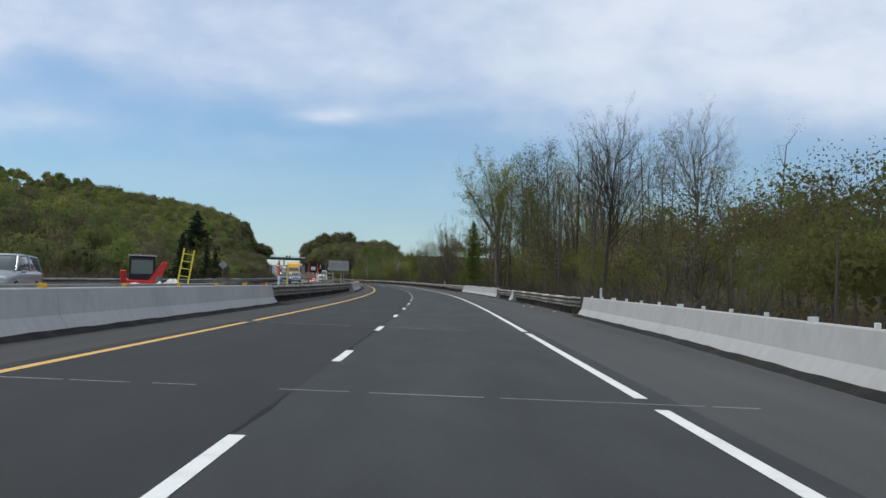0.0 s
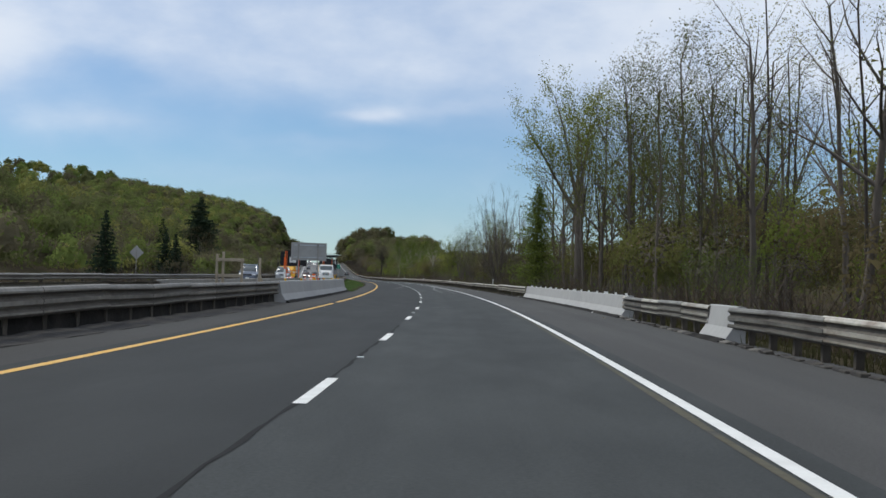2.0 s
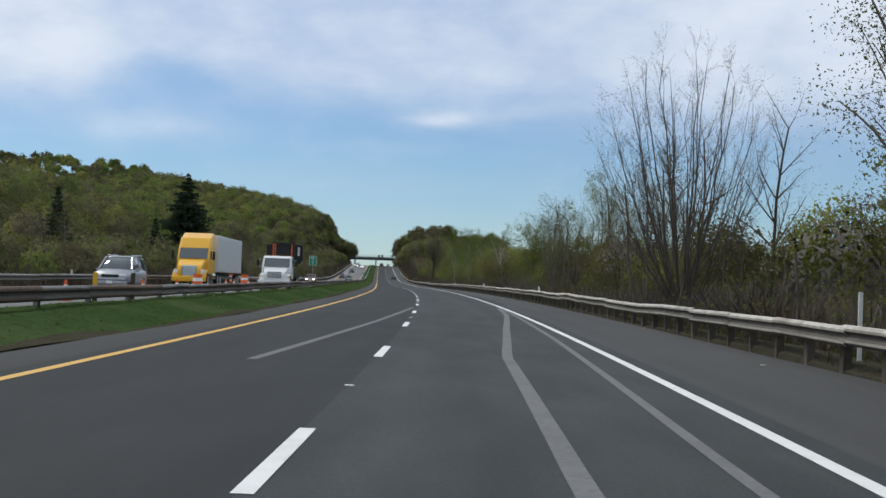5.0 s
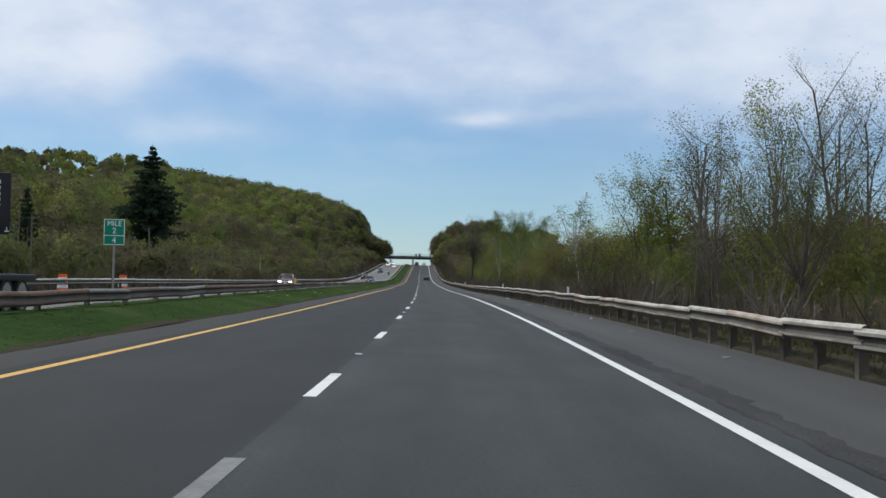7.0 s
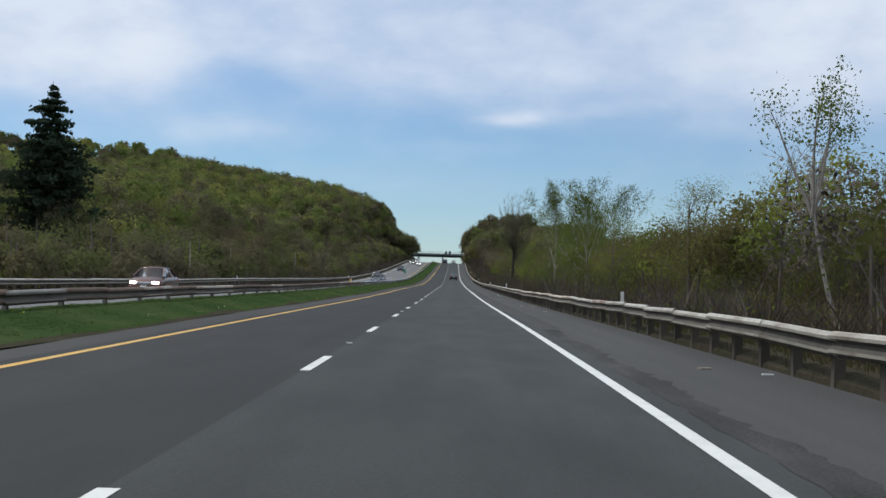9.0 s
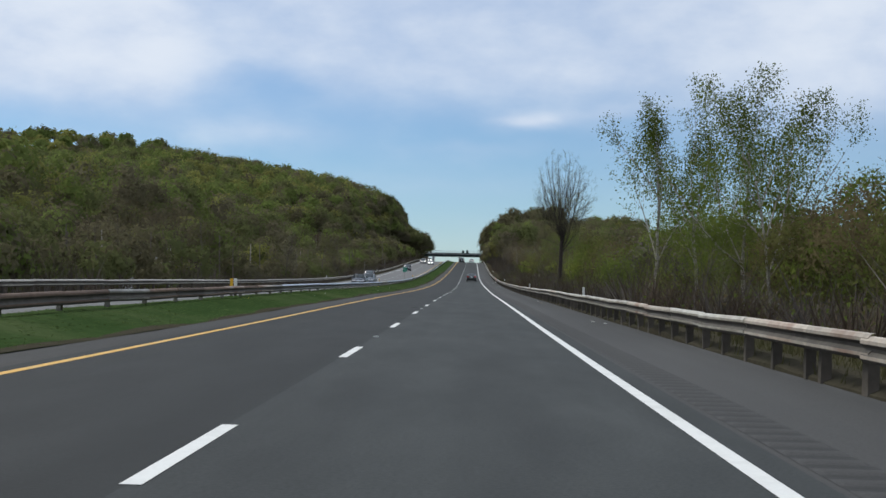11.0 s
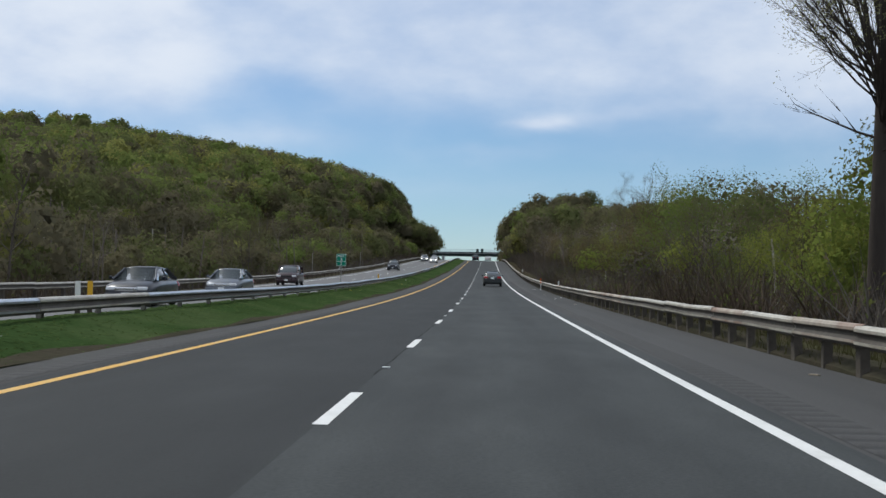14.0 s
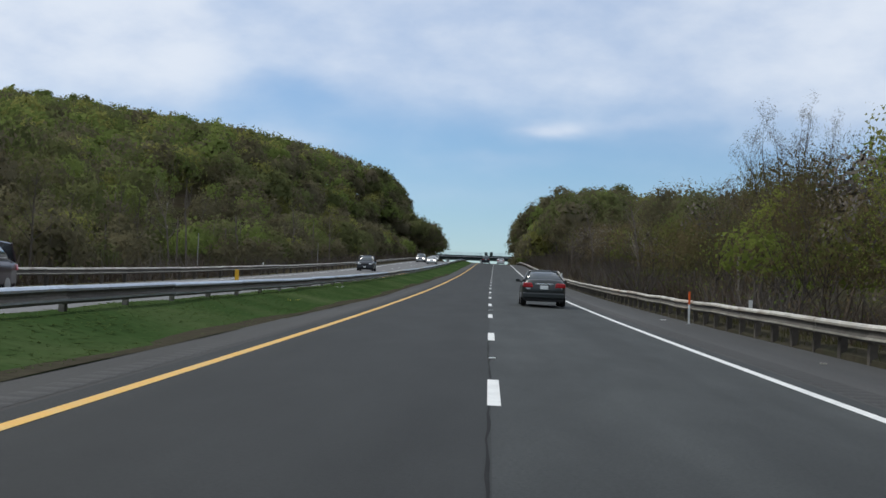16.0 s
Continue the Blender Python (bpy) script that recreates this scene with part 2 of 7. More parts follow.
ASPHALT = asphalt("asphalt", (0.0326, 0.0364, 0.0366), (0.0396, 0.0432, 0.0430), 0.30, 0.14, 0.15)
ASPHALT_DECK = asphalt("deck_asphalt", (0.0268, 0.0296, 0.0298), (0.0320, 0.0346, 0.0346), 0.24, 0.14, 0.14)
ASPHALT_LEFT = asphalt("smooth_dark_asphalt", (0.0196, 0.0216, 0.0217), (0.0240, 0.0260, 0.0262))
ASPHALT_EDGE = asphalt("stained_asphalt", (0.042, 0.0410, 0.0390), (0.033, 0.0325, 0.0315), 0.28, 0.2, 0.16)
ASPHALT_OLD = asphalt("worn_asphalt", (0.060, 0.0590, 0.0575), (0.046, 0.0450, 0.0440), 0.26, 0.16, 0.16)
ASPHALT_FAR = material("grey_asphalt", (0.14, 0.14, 0.142), 0.85, 0.12, 6.0, 0.3, 0.2, uv=True, stretch=(1.0, 0.1, 1), alt=(0.12, 0.12, 0.12), spec=0.25)
DARK_PATCH = asphalt("dark_patch_asphalt", (0.0150, 0.0162, 0.0164), (0.0190, 0.0202, 0.0204))
DARK_SEAM = material("dark_seam", (0.0168, 0.0174, 0.0176), 0.9, 0.3, 3.0, 0.5, 0.2, spec=0.12)
RUMBLE_DARK = asphalt("dark_groove_asphalt", (0.038, 0.0375, 0.0365), (0.031, 0.0305, 0.030))
WHITE_PAINT = material("white_road_paint", (0.72, 0.72, 0.70), 0.6, 0.10, 30.0, 2.0, 0.1, alt=(0.58, 0.58, 0.56))
YELLOW_PAINT = material("yellow_road_paint", (0.68, 0.39, 0.075), 0.6, 0.12, 30.0, 2.0, 0.1, alt=(0.56, 0.37, 0.13))
FAINT_PAINT = material("faded_road_paint", (0.21, 0.21, 0.21), 0.7, 0.3, 20.0, 2.0, 0.1, alt=(0.13, 0.13, 0.13))
JOINT = material("steel_deck_joint", (0.32, 0.32, 0.31), 0.6, 0.3, 14.0, 1.0, 0.1, alt=(0.16, 0.16, 0.16))
GHOST_LINE = material("old_stained_line", (0.082, 0.074, 0.048), 0.85, 0.4, 9.0, 1.5, 0.1, alt=(0.040, 0.039, 0.034))
SKID = material("scraped_asphalt", (0.15, 0.15, 0.15), 0.8, 0.3, 14.0, 1.0, 0.1, alt=(0.10, 0.10, 0.10))
CONCRETE = material("concrete", (0.37, 0.37, 0.365), 0.85, 0.12, 3.0, 0.25, 0.15, alt=(0.30, 0.30, 0.298))
CONCRETE_OLD = material("stained_concrete", (0.30, 0.29, 0.27), 0.9, 0.25, 3.0, 0.5, 0.3, alt=(0.2, 0.19, 0.17))
BLACK_GRIT = material("black_road_grit", (0.020, 0.019, 0.018), 0.95, 0.4, 12.0, 1.0, 0.6, alt=(0.034, 0.031, 0.028), spec=0.1)
BROKEN_ASPHALT = asphalt("broken_asphalt", (0.036, 0.0355, 0.035), (0.052, 0.0505, 0.049), 0.5, 0.30, 0.1, 0.1)
KERB_STAINED = material("stained_kerb_stone", (0.16, 0.15, 0.135), 0.9, 0.35, 6.0, 1.2, 0.4, alt=(0.06, 0.055, 0.05))
GRIT = material("dark_grit", (0.045, 0.042, 0.040), 0.95, 0.4, 12.0, 1.0, 0.6, alt=(0.07, 0.062, 0.052))
STEEL_PALE = material("weathered_galvanised_steel", (0.53, 0.495, 0.425), 0.48, 0.3, 5.0, 0.9, 0.15, 0.55, alt=(0.25, 0.205, 0.16), per_object=0.12, stretch=(1, 1, 3))
STEEL_RUST = material("rusty_rail_steel", (0.44, 0.39, 0.33), 0.65, 0.3, 6.0, 0.8, 0.2, 0.2, alt=(0.20, 0.105, 0.07), per_object=0.2)
RUST_DARK = material("dark_rusted_rail_steel", (0.150, 0.100, 0.072), 0.75, 0.35, 5.0, 0.7, 0.2, 0.1, alt=(0.075, 0.050, 0.038), per_object=0.25)
STEEL_DARK = material("dirty_galvanised_steel", (0.25, 0.235, 0.205), 0.5, 0.35, 5.0, 0.6, 0.15, 0.6, alt=(0.085, 0.072, 0.060), per_object=0.15)
STEEL_NEW = material("galvanised_steel", (0.52, 0.56, 0.61), 0.34, 0.2, 5.0, 0.6, 0.05, 1.0, alt=(0.36, 0.39, 0.43), per_object=0.1)
STEEL_BLACKENED = material("blackened_rail_steel", (0.23, 0.215, 0.19), 0.55, 0.4, 5.0, 0.6, 0.15, 0.3, alt=(0.085, 0.075, 0.065), per_object=0.15)
POST_WOOD = material("grey_timber_post", (0.074, 0.064, 0.053), 0.9, 0.35, 8.0, 1.0, 0.4, per_object=0.35)
GREY_SIGN = material("sign_back_aluminium", (0.36, 0.36, 0.355), 0.5, 0.12, 3.0, 0.8, 0.0, 0.35, alt=(0.30, 0.30, 0.29))
GALV = material("sign_post_steel", (0.30, 0.29, 0.28), 0.6, 0.2, 6.0, 1.0, 0.0, 0.4)
SIGN_GREEN = material("green_sign_sheeting", (0.0, 0.215, 0.135), 0.4, 0.06, 4.0, 0.8)
SIGN_WHITE = material("white_sign_sheeting", (0.80, 0.82, 0.80), 0.4, 0.05, 4.0, 0.8)
REFLECTOR = material("white_plastic", (0.72, 0.72, 0.68), 0.5, 0.12, 6.0, 1.0, per_object=0.1)
AMBER = material("amber_plastic", (0.72, 0.40, 0.03), 0.45, 0.12, 6.0, 1.0)
ORANGE = material("orange_plastic", (0.80, 0.13, 0.02), 0.5, 0.12, 4.0, 1.0)
ORANGE_STEEL = material("orange_painted_steel", (0.66, 0.12, 0.03), 0.5, 0.2, 6.0, 1.0)
RED_PAINT = material("red_machine_paint", (0.60, 0.035, 0.03), 0.4, 0.2, 5.0, 1.0)
BLACK_PANEL = material("black_panel", (0.013, 0.013, 0.016), 0.5, 0.3, 3.0, 0.8)
YELLOW_STEEL = material("yellow_fibreglass", (0.72, 0.60, 0.06), 0.5, 0.12, 6.0, 1.0)
TIMBER = material("raw_timber", (0.34, 0.29, 0.22), 0.85, 0.25, 9.0, 1.0, 0.2, stretch=(1, 1, 0.2))
TARP = material("white_tarpaulin", (0.70, 0.70, 0.70), 0.6, 0.15, 4.0, 1.0, 0.2)
BRIDGE_STEEL = material("green_bridge_steel", (0.035, 0.055, 0.055), 0.6, 0.2, 2.0, 0.3)
BRIDGE_DECK = material("bridge_concrete", (0.34, 0.36, 0.37), 0.85, 0.12, 2.0, 0.3)
SOIL = material("woodland_floor", (0.056, 0.046, 0.032), 0.95, 0.35, 1.2, 0.08, 0.5, alt=(0.044, 0.045, 0.024), spec=0.0)
WORN_EARTH = material("worn_earth", (0.058, 0.052, 0.038), 0.95, 0.35, 6.0, 0.7, 0.4, alt=(0.036, 0.036, 0.024), spec=0.0)
GRASS = material("mown_grass", (0.036, 0.064, 0.022), 0.95, 0.30, 5.0, 0.25, 0.2, alt=(0.052, 0.072, 0.030), spec=0.0)
BLADE = leaf_material("grass_blade", (0.080, 0.120, 0.040), (0.105, 0.130, 0.050), 0.25, 0.5)
DRY_BLADE = leaf_material("dry_grass_blade", (0.060, 0.062, 0.026), (0.090, 0.078, 0.040), 0.3, 0.3)
RAIL_GRIME_SHADE = material("grimy_shaded_rail_steel", (0.095, 0.086, 0.073), 0.75, 0.4, 6.0, 0.8, 0.2, 0.1, alt=(0.045, 0.038, 0.032), per_object=0.25)
BARK_GREY = material("grey_bark", (0.120, 0.102, 0.085), 0.95, 0.35, 3.0, 0.6, 0.4, per_object=0.25, stretch=(3, 3, 0.6))
BARK_DARK = material("dark_bark", (0.058, 0.047, 0.040), 0.95, 0.35, 3.0, 0.6, 0.4, per_object=0.25, stretch=(3, 3, 0.6))
BARK_BIRCH = material("pale_birch_bark", (0.36, 0.33, 0.29), 0.9, 0.35, 2.5, 1.2, 0.3, alt=(0.14, 0.12, 0.10), stretch=(0.6, 0.6, 2.2))
TWIG = leaf_material("brown_twigs", (0.080, 0.062, 0.048), (0.118, 0.088, 0.062), 0.3, 0.0)
TWIG_GREY = leaf_material("grey_twigs", (0.108, 0.095, 0.084), (0.152, 0.132, 0.114), 0.3, 0.0)
LEAF_YELLOW = leaf_material("young_yellow_green_leaves", (0.230, 0.250, 0.055), (0.175, 0.205, 0.048))
LEAF_GREEN = leaf_material("spring_green_leaves", (0.105, 0.146, 0.034), (0.165, 0.195, 0.048), through_share=0.6)
LEAF_PALE = leaf_material("pale_bud_leaves", (0.340, 0.330, 0.175), (0.250, 0.275, 0.105))
LEAF_OLIVE = leaf_material("olive_leaves", (0.106, 0.120, 0.038), (0.134, 0.130, 0.050))
HILL_GREEN = leaf_material("far_green_crowns", (0.129, 0.173, 0.048), (0.171, 0.203, 0.065), 0.25)
HILL_YELLOW = leaf_material("far_yellow_green_crowns", (0.234, 0.234, 0.075), (0.194, 0.205, 0.066), 0.25)
HILL_OLIVE = leaf_material("far_olive_crowns", (0.116, 0.137, 0.052), (0.135, 0.139, 0.064), 0.25)
HILL_BROWN = leaf_material("far_brown_crowns", (0.131, 0.116, 0.071), (0.116, 0.112, 0.062), 0.25)
BUD_BROWN = leaf_material("far_bud_crowns", (0.120, 0.114, 0.068), (0.161, 0.141, 0.092), 0.25)
LEAF_RUSSET = leaf_material("russet_buds", (0.128, 0.098, 0.058), (0.114, 0.100, 0.048))
NEEDLE = leaf_material("dark_spruce_needles", (0.036, 0.054, 0.036), (0.054, 0.074, 0.045), 0.3, 0.25)
CEDAR = leaf_material("cedar_needles", (0.150, 0.190, 0.046), (0.205, 0.245, 0.066), 0.4, 0.45)
GLASS_DARK = glossy("tinted_glass", (0.060, 0.074, 0.080), 0.06, 0.0, 1.0)
TYRE = material("tyre_rubber", (0.018, 0.018, 0.018), 0.85, 0.2, 10.0, 1.0)
RIM = glossy("alloy_rim", (0.42, 0.42, 0.43), 0.35, 0.8, 0.0)
CHROME = glossy("chrome", (0.75, 0.75, 0.76), 0.15, 1.0, 0.0)
TAIL_RED = glossy("red_lamp_plastic", (0.42, 0.015, 0.02), 0.2)
LAMP_CLEAR = glossy("clear_lamp_plastic", (0.75, 0.76, 0.78), 0.12)
PLASTIC_BLACK = material("black_plastic", (0.02, 0.02, 0.021), 0.6, 0.2, 8.0, 1.0)
LAMP_ON = material("lit_headlamp", (1.0, 0.93, 0.8), 0.3, 0.0, 8.0, 1.0, emit=5.0)


# ---- mesh helpers ----
def mesh_of(name, verts, faces, mats, face_mat=None, uv=None, smooth=False):
    """A mesh from arrays; faces of one size (n x 3 or n x 4)."""
    me = bpy.data.meshes.new(name)
    verts, faces = np.asarray(verts, np.float32), np.asarray(faces, np.int32)
    k = faces.shape[1]
    me.vertices.add(len(verts))
    me.vertices.foreach_set("co", verts.ravel())
    me.loops.add(faces.size)
    me.loops.foreach_set("vertex_index", faces.ravel())
    me.polygons.add(len(faces))
    me.polygons.foreach_set("loop_start", np.arange(0, faces.size, k, dtype=np.int32))
    for m in mats if isinstance(mats, (list, tuple)) else [mats]:
        me.materials.append(m)
    if face_mat is not None:
        me.polygons.foreach_set("material_index", np.asarray(face_mat, np.int32))
    me.polygons.foreach_set("use_smooth", np.full(len(faces), smooth))
    if uv is not None:
        layer = me.uv_layers.new(name="metres")
        layer.data.foreach_set("uv", np.asarray(uv, np.float32)[faces.ravel()].ravel())
    me.update(calc_edges=True)
    me.validate()
    return me


def part(name, data, mat=None, parent=None, label=""):
    """Links a bmesh or a mesh as one object, under a thing or a part if there is one."""
    if isinstance(data, bmesh.types.BMesh):
        me = bpy.data.meshes.new(name)
        data.to_mesh(me)
        data.free()
        me.materials.append(mat)
    else:
        me = data
        if mat is not None and not me.materials:
            me.materials.append(mat)
    ob = new(name, me)
    if parent is not None:
        ob.parent = parent
    if label:
        ob["label"] = label
    return ob


def thing(name, m, label, category, group=""):
    ob = new(name)
    ob.matrix_world = m
    return tagged(ob, label, category, group)


def structure(ob, label, category):
    return tagged(ob, label, category, kind="structure")


def box(sx, sy, sz, at=(0, 0, 0), bevel=0.0, turn=None, taper=None):
    """A box whose middle stands at at; taper narrows its top in x and y."""
    bm = bmesh.new()
    bmesh.ops.create_cube(bm, size=1.0)
    for v in bm.verts:
        if taper and v.co.z > 0:
            v.co.x *= taper[0]
            v.co.y *= taper[1]
        v.co = Vector((v.co.x * sx, v.co.y * sy, v.co.z * sz))
    if bevel:
        bmesh.ops.bevel(bm, geom=bm.edges[:], offset=bevel, segments=2, affect="EDGES", profile=0.5)
    bmesh.ops.transform(bm, matrix=Matrix.Translation(at) @ (turn or Matrix.Identity(4)), verts=bm.verts)
    return bm


def rod(p, q, r, sides=8, r2=None):
    bm = bmesh.new()
    p, q = Vector(p), Vector(q)
    bmesh.ops.create_cone(bm, cap_ends=True, segments=sides, radius1=r, radius2=r if r2 is None else r2, depth=(q - p).length)
    m = Matrix.Translation((p + q) / 2) @ (q - p).to_track_quat("Z", "Y").to_matrix().to_4x4()
    bmesh.ops.transform(bm, matrix=m, verts=bm.verts)
    return bm


def joined(*bms):
    out = bmesh.new()
    for b in bms:
        me = bpy.data.meshes.new("joined")
        b.to_mesh(me)
        b.free()
        out.from_mesh(me)
        bpy.data.meshes.remove(me)
    return out


def prism(outline, width, axis="x", bevel=0.0, inset=None):
    """Side outline (y, z) pushed out to width across x; inset(y, z) gives the share of the width at a point."""
    bm = bmesh.new()
    sides = []
    for sx in (-0.5, 0.5):
        sides.append([bm.verts.new((sx * width * (inset(y, z) if inset else 1.0), y, z)) for y, z in outline])
    bm.faces.new(sides[0])
    bm.faces.new(sides[1][::-1])
    n = len(outline)
    for i in range(n):
        j = (i + 1) % n
        bm.faces.new((sides[0][j], sides[0][i], sides[1][i], sides[1][j]))
    bmesh.ops.recalc_face_normals(bm, faces=bm.faces[:])
    if bevel:
        bmesh.ops.bevel(bm, geom=bm.edges[:], offset=bevel, segments=2, affect="EDGES", profile=0.5, clamp_overlap=True)
    return bm


def sweep(name, profile, s0, s1, u_at, mats, step=2.0, closed=True, dz=0.0, jitter=None, caps=True):
    """A profile of (right, up) points carried along the road at the offset u_at(s)."""
    n = max(2, int(round((s1 - s0) / step)) + 1)
    s = np.linspace(s0, s1, n)
    u = u_at(s) if callable(u_at) else np.full(n, float(u_at))
    k = len(profile)
    prof = np.asarray(profile, float)
    base = surface(s, u) + dz
    if jitter is not None:
        base = base + jitter(s)
    x, y = plan(np.repeat(s, k), (u[:, None] + prof[None, :, 0]).ravel())
    z = (base[:, None] + prof[None, :, 1]).ravel()
    verts = np.stack([x, y, z], -1)
    i = np.arange(n - 1)[:, None] * k
    j = np.arange(k if closed else k - 1)[None]
    jn = (j + 1) % k
    faces = np.stack([i + j, i + jn, i + k + jn, i + k + j], -1).reshape(-1, 4)
    dist = np.concatenate([[0], np.cumsum(np.linalg.norm(np.diff(prof, axis=0), axis=1))])
    uv = np.stack([np.tile(dist + u[0] + prof[0, 0], n), np.repeat(s, k)], -1)
    me = mesh_of(name, verts, faces, mats, uv=uv)
    if caps and closed and k >= 3:
        bm = bmesh.new()
        bm.from_mesh(me)
        bm.verts.ensure_lookup_table()
        bm.faces.new([bm.verts[q] for q in range(k)])
        bm.faces.new([bm.verts[(n - 1) * k + q] for q in range(k)][::-1])
        bmesh.ops.recalc_face_normals(bm, faces=bm.faces[:])
        bm.to_mesh(me)
        bm.free()
    return me


def strip(name, s0, s1, u0, u1, mats, step=4.0, dz=0.0, across=2):
    n = max(2, int(math.ceil((s1 - s0) / step)) + 1)
    s = np.linspace(s0, s1, n)
    w = np.linspace(0, 1, across)
    a = u0(s) if callable(u0) else np.full(n, float(u0))
    b = u1(s) if callable(u1) else np.full(n, float(u1))
    u = a[:, None] + (b - a)[:, None] * w[None]
    ss = np.repeat(s, across)
    verts = place(ss, u.ravel(), dz)
    i = np.arange(n - 1)[:, None] * across
    j = np.arange(across - 1)[None]
    faces = np.stack([i + j, i + j + 1, i + across + j + 1, i + across + j], -1).reshape(-1, 4)
    return mesh_of(name, verts, faces, mats, uv=np.stack([u.ravel(), ss], -1))


def stand(s, u, dz=0.0, turn=0.0, ground=False):
    """Pose on the road at (s, u), facing along it and turned by turn degrees."""
    x, y = plan(s, u)
    z = float(terrain(s, u)) if ground else float(surface(s, u))
    return pose(float(x), float(y), z + dz, 0, 0, math.degrees(float(heading(s))) + turn)


# ---- ground ----
def ease(x, a, b):
    t = np.clip((np.asarray(x, float) - a) / (b - a), 0, 1)
    return t * t * (3 - 2 * t)


HILL_RISE = [(200, 1.01), (400, 2.4), (600, 2.65), (700, 1.8), (800, 3.3), (900, 6.0), (1000, 8.45), (1100, 10.5), (1300, 9.0), (2200, 4.0)]
HILL_FOOT = [(200, 59.9), (430, 50.3), (650, 29.9), (1000, 28.0)]


def terrain(s, u):
    s, u = np.broadcast_arrays(np.asarray(s, float), np.asarray(u, float))
    z = road_z(s) + np.clip(u, -5.0, 8.0) * along(FALL, s) * 1e-2 - 0.05
    off = np.maximum(-u - along(HILL_FOOT, s), 0.0)
    hill = along(HILL_RISE, s) * off ** 0.32 * ease(off, 0, 12)
    hill = hill * (1 - 0.75 * ease(off, 260, 900))
    left_dip = -0.9 * ease(-u, 18.8, 23.0) * (1 - ease(s, 600, 760))
    right_dip = -1.3 * ease(u, 8.6, 14.0) * (1 - ease(s, 620, 760))
    right_rise = (5.5 * ease(u, 9.5, 22.0) + 6.0 * ease(u, 20, 90)) * ease(s, 680, 960)
    gap = -2.5 * ease(-u, 6.4, 7.0) * (1 - ease(-u, 8.2, 8.6)) * (1 - ease(s, 150, 158)) * ease(s, -40, -20)
    roll_ = 0.6 * np.sin(s / 37.0 + u / 21.0) * ease(np.abs(u), 26, 60)
    return z + hill + left_dip + right_dip + right_rise + gap + roll_


def ground_sheet():
    s = np.concatenate([np.linspace(-2400, -200, 12), np.arange(-150, 1300, 6.0), np.linspace(1350, 3500, 24)])
    u = np.concatenate([[-2600, -1500, -900, -600, -420], np.arange(-320, -60, 20.0), np.arange(-60, -28, 4.0), np.arange(-28, -18.6, 1.0),
                        [-18.4, -13, -8.6, -8.3, -7.6, -7.0, -6.4, -5.4, -4.7, 0.0, 7.6, 8.6], np.arange(9.6, 30, 1.6), np.arange(32, 100, 8.0),
                        [120, 200, 350, 600, 1000, 1800, 2600]])
    S, U = np.meshgrid(s, u, indexing="ij")
    x, y = plan(S.ravel(), U.ravel())
    verts = np.stack([x, y, terrain(S, U).ravel()], -1)
    n, k = len(s), len(u)
    i, j = np.arange(n - 1)[:, None] * k, np.arange(k - 1)[None]
    faces = np.stack([i + j, i + j + 1, i + k + j + 1, i + k + j], -1).reshape(-1, 4)
    return part("ground", mesh_of("ground", verts, faces, SOIL, smooth=True))


structure(ground_sheet(), "brown woodland floor rising to a wooded hill", "ground")

# ---- carriageways ----
END = 1330.0
road = part("road", strip("road", 33.6, END, -0.03, RIGHT_LINE + 0.35, ASPHALT, across=5))
structure(road, "worn dark grey asphalt driving lane", "road")
structure(part("road_deck", strip("road_deck", -160, 33.6, -0.03, RIGHT_LINE + 0.35, ASPHALT_DECK, across=5)), "dark asphalt driving lane on the bridge deck", "road")
structure(part("road_deck_left_lane", strip("road_deck_left_lane", -160, 33.6, LEFT_LINE - 0.35, -0.03, DARK_PATCH, across=5)), "dark patched asphalt passing lane on the bridge deck", "road")
structure(part("road_left_lane", strip("road_left_lane", 33.6, END, LEFT_LINE - 0.35, -0.03, ASPHALT_LEFT, across=5)), "smooth darker asphalt passing lane", "road")
left_edge = lambda s: np.where(s < 156, -5.32, -4.62 - 0.12 * np.sin(s / 9.0) * np.sin(s / 23.0))
right_edge = lambda s: along([(-200, 7.35), (0, 7.35), (60, 7.7), (100, 7.9), (165, 7.6), (200, 7.1), (290, 6.75), (430, 6.4), (580, 6.5), (900, 6.5)], s)
structure(part("shoulder_left", strip("shoulder_left", -160, END, left_edge, LEFT_LINE - 0.35, ASPHALT_EDGE, across=3, step=1.5)), "worn brownish asphalt shoulder beside the median", "road shoulder")
structure(part("shoulder_right", strip("shoulder_right", -160, END, RIGHT_LINE + 0.35, right_edge, ASPHALT_OLD, across=4)), "worn grey asphalt shoulder beside the guardrail", "road shoulder")
far_road = part("road_oncoming", strip("road_oncoming", -160, END, -17.6, -8.5, ASPHALT_FAR, across=4))
structure(far_road, "pale grey asphalt oncoming carriageway", "road")


def bank_height(s, u):
    return 0.30 * ease(-u, 4.9, 6.9) * (1 - ease(-u, 7.6, 8.5)) * ease(s, 158, 172) + 0.025 * np.sin(s / 1.9) * np.sin(u * 3.1 + s / 5.0) - 0.01


def median_sheet():
    s, w = np.arange(156, END, 1.5), np.linspace(0, 1, 9)
    u = -8.6 + (left_edge(s) + 8.64)[:, None] * w[None]
    S = np.repeat(s, 9)
    verts = place(S, u.ravel())
    verts[:, 2] += bank_height(S, u.ravel())
    i, j = np.arange(len(s) - 1)[:, None] * 9, np.arange(8)[None]
    return mesh_of("median", verts, np.stack([i + j, i + j + 1, i + 9 + j + 1, i + 9 + j], -1).reshape(-1, 4), GRASS, smooth=True)


structure(part("median", median_sheet()), "green mown grass median strip", "grass")

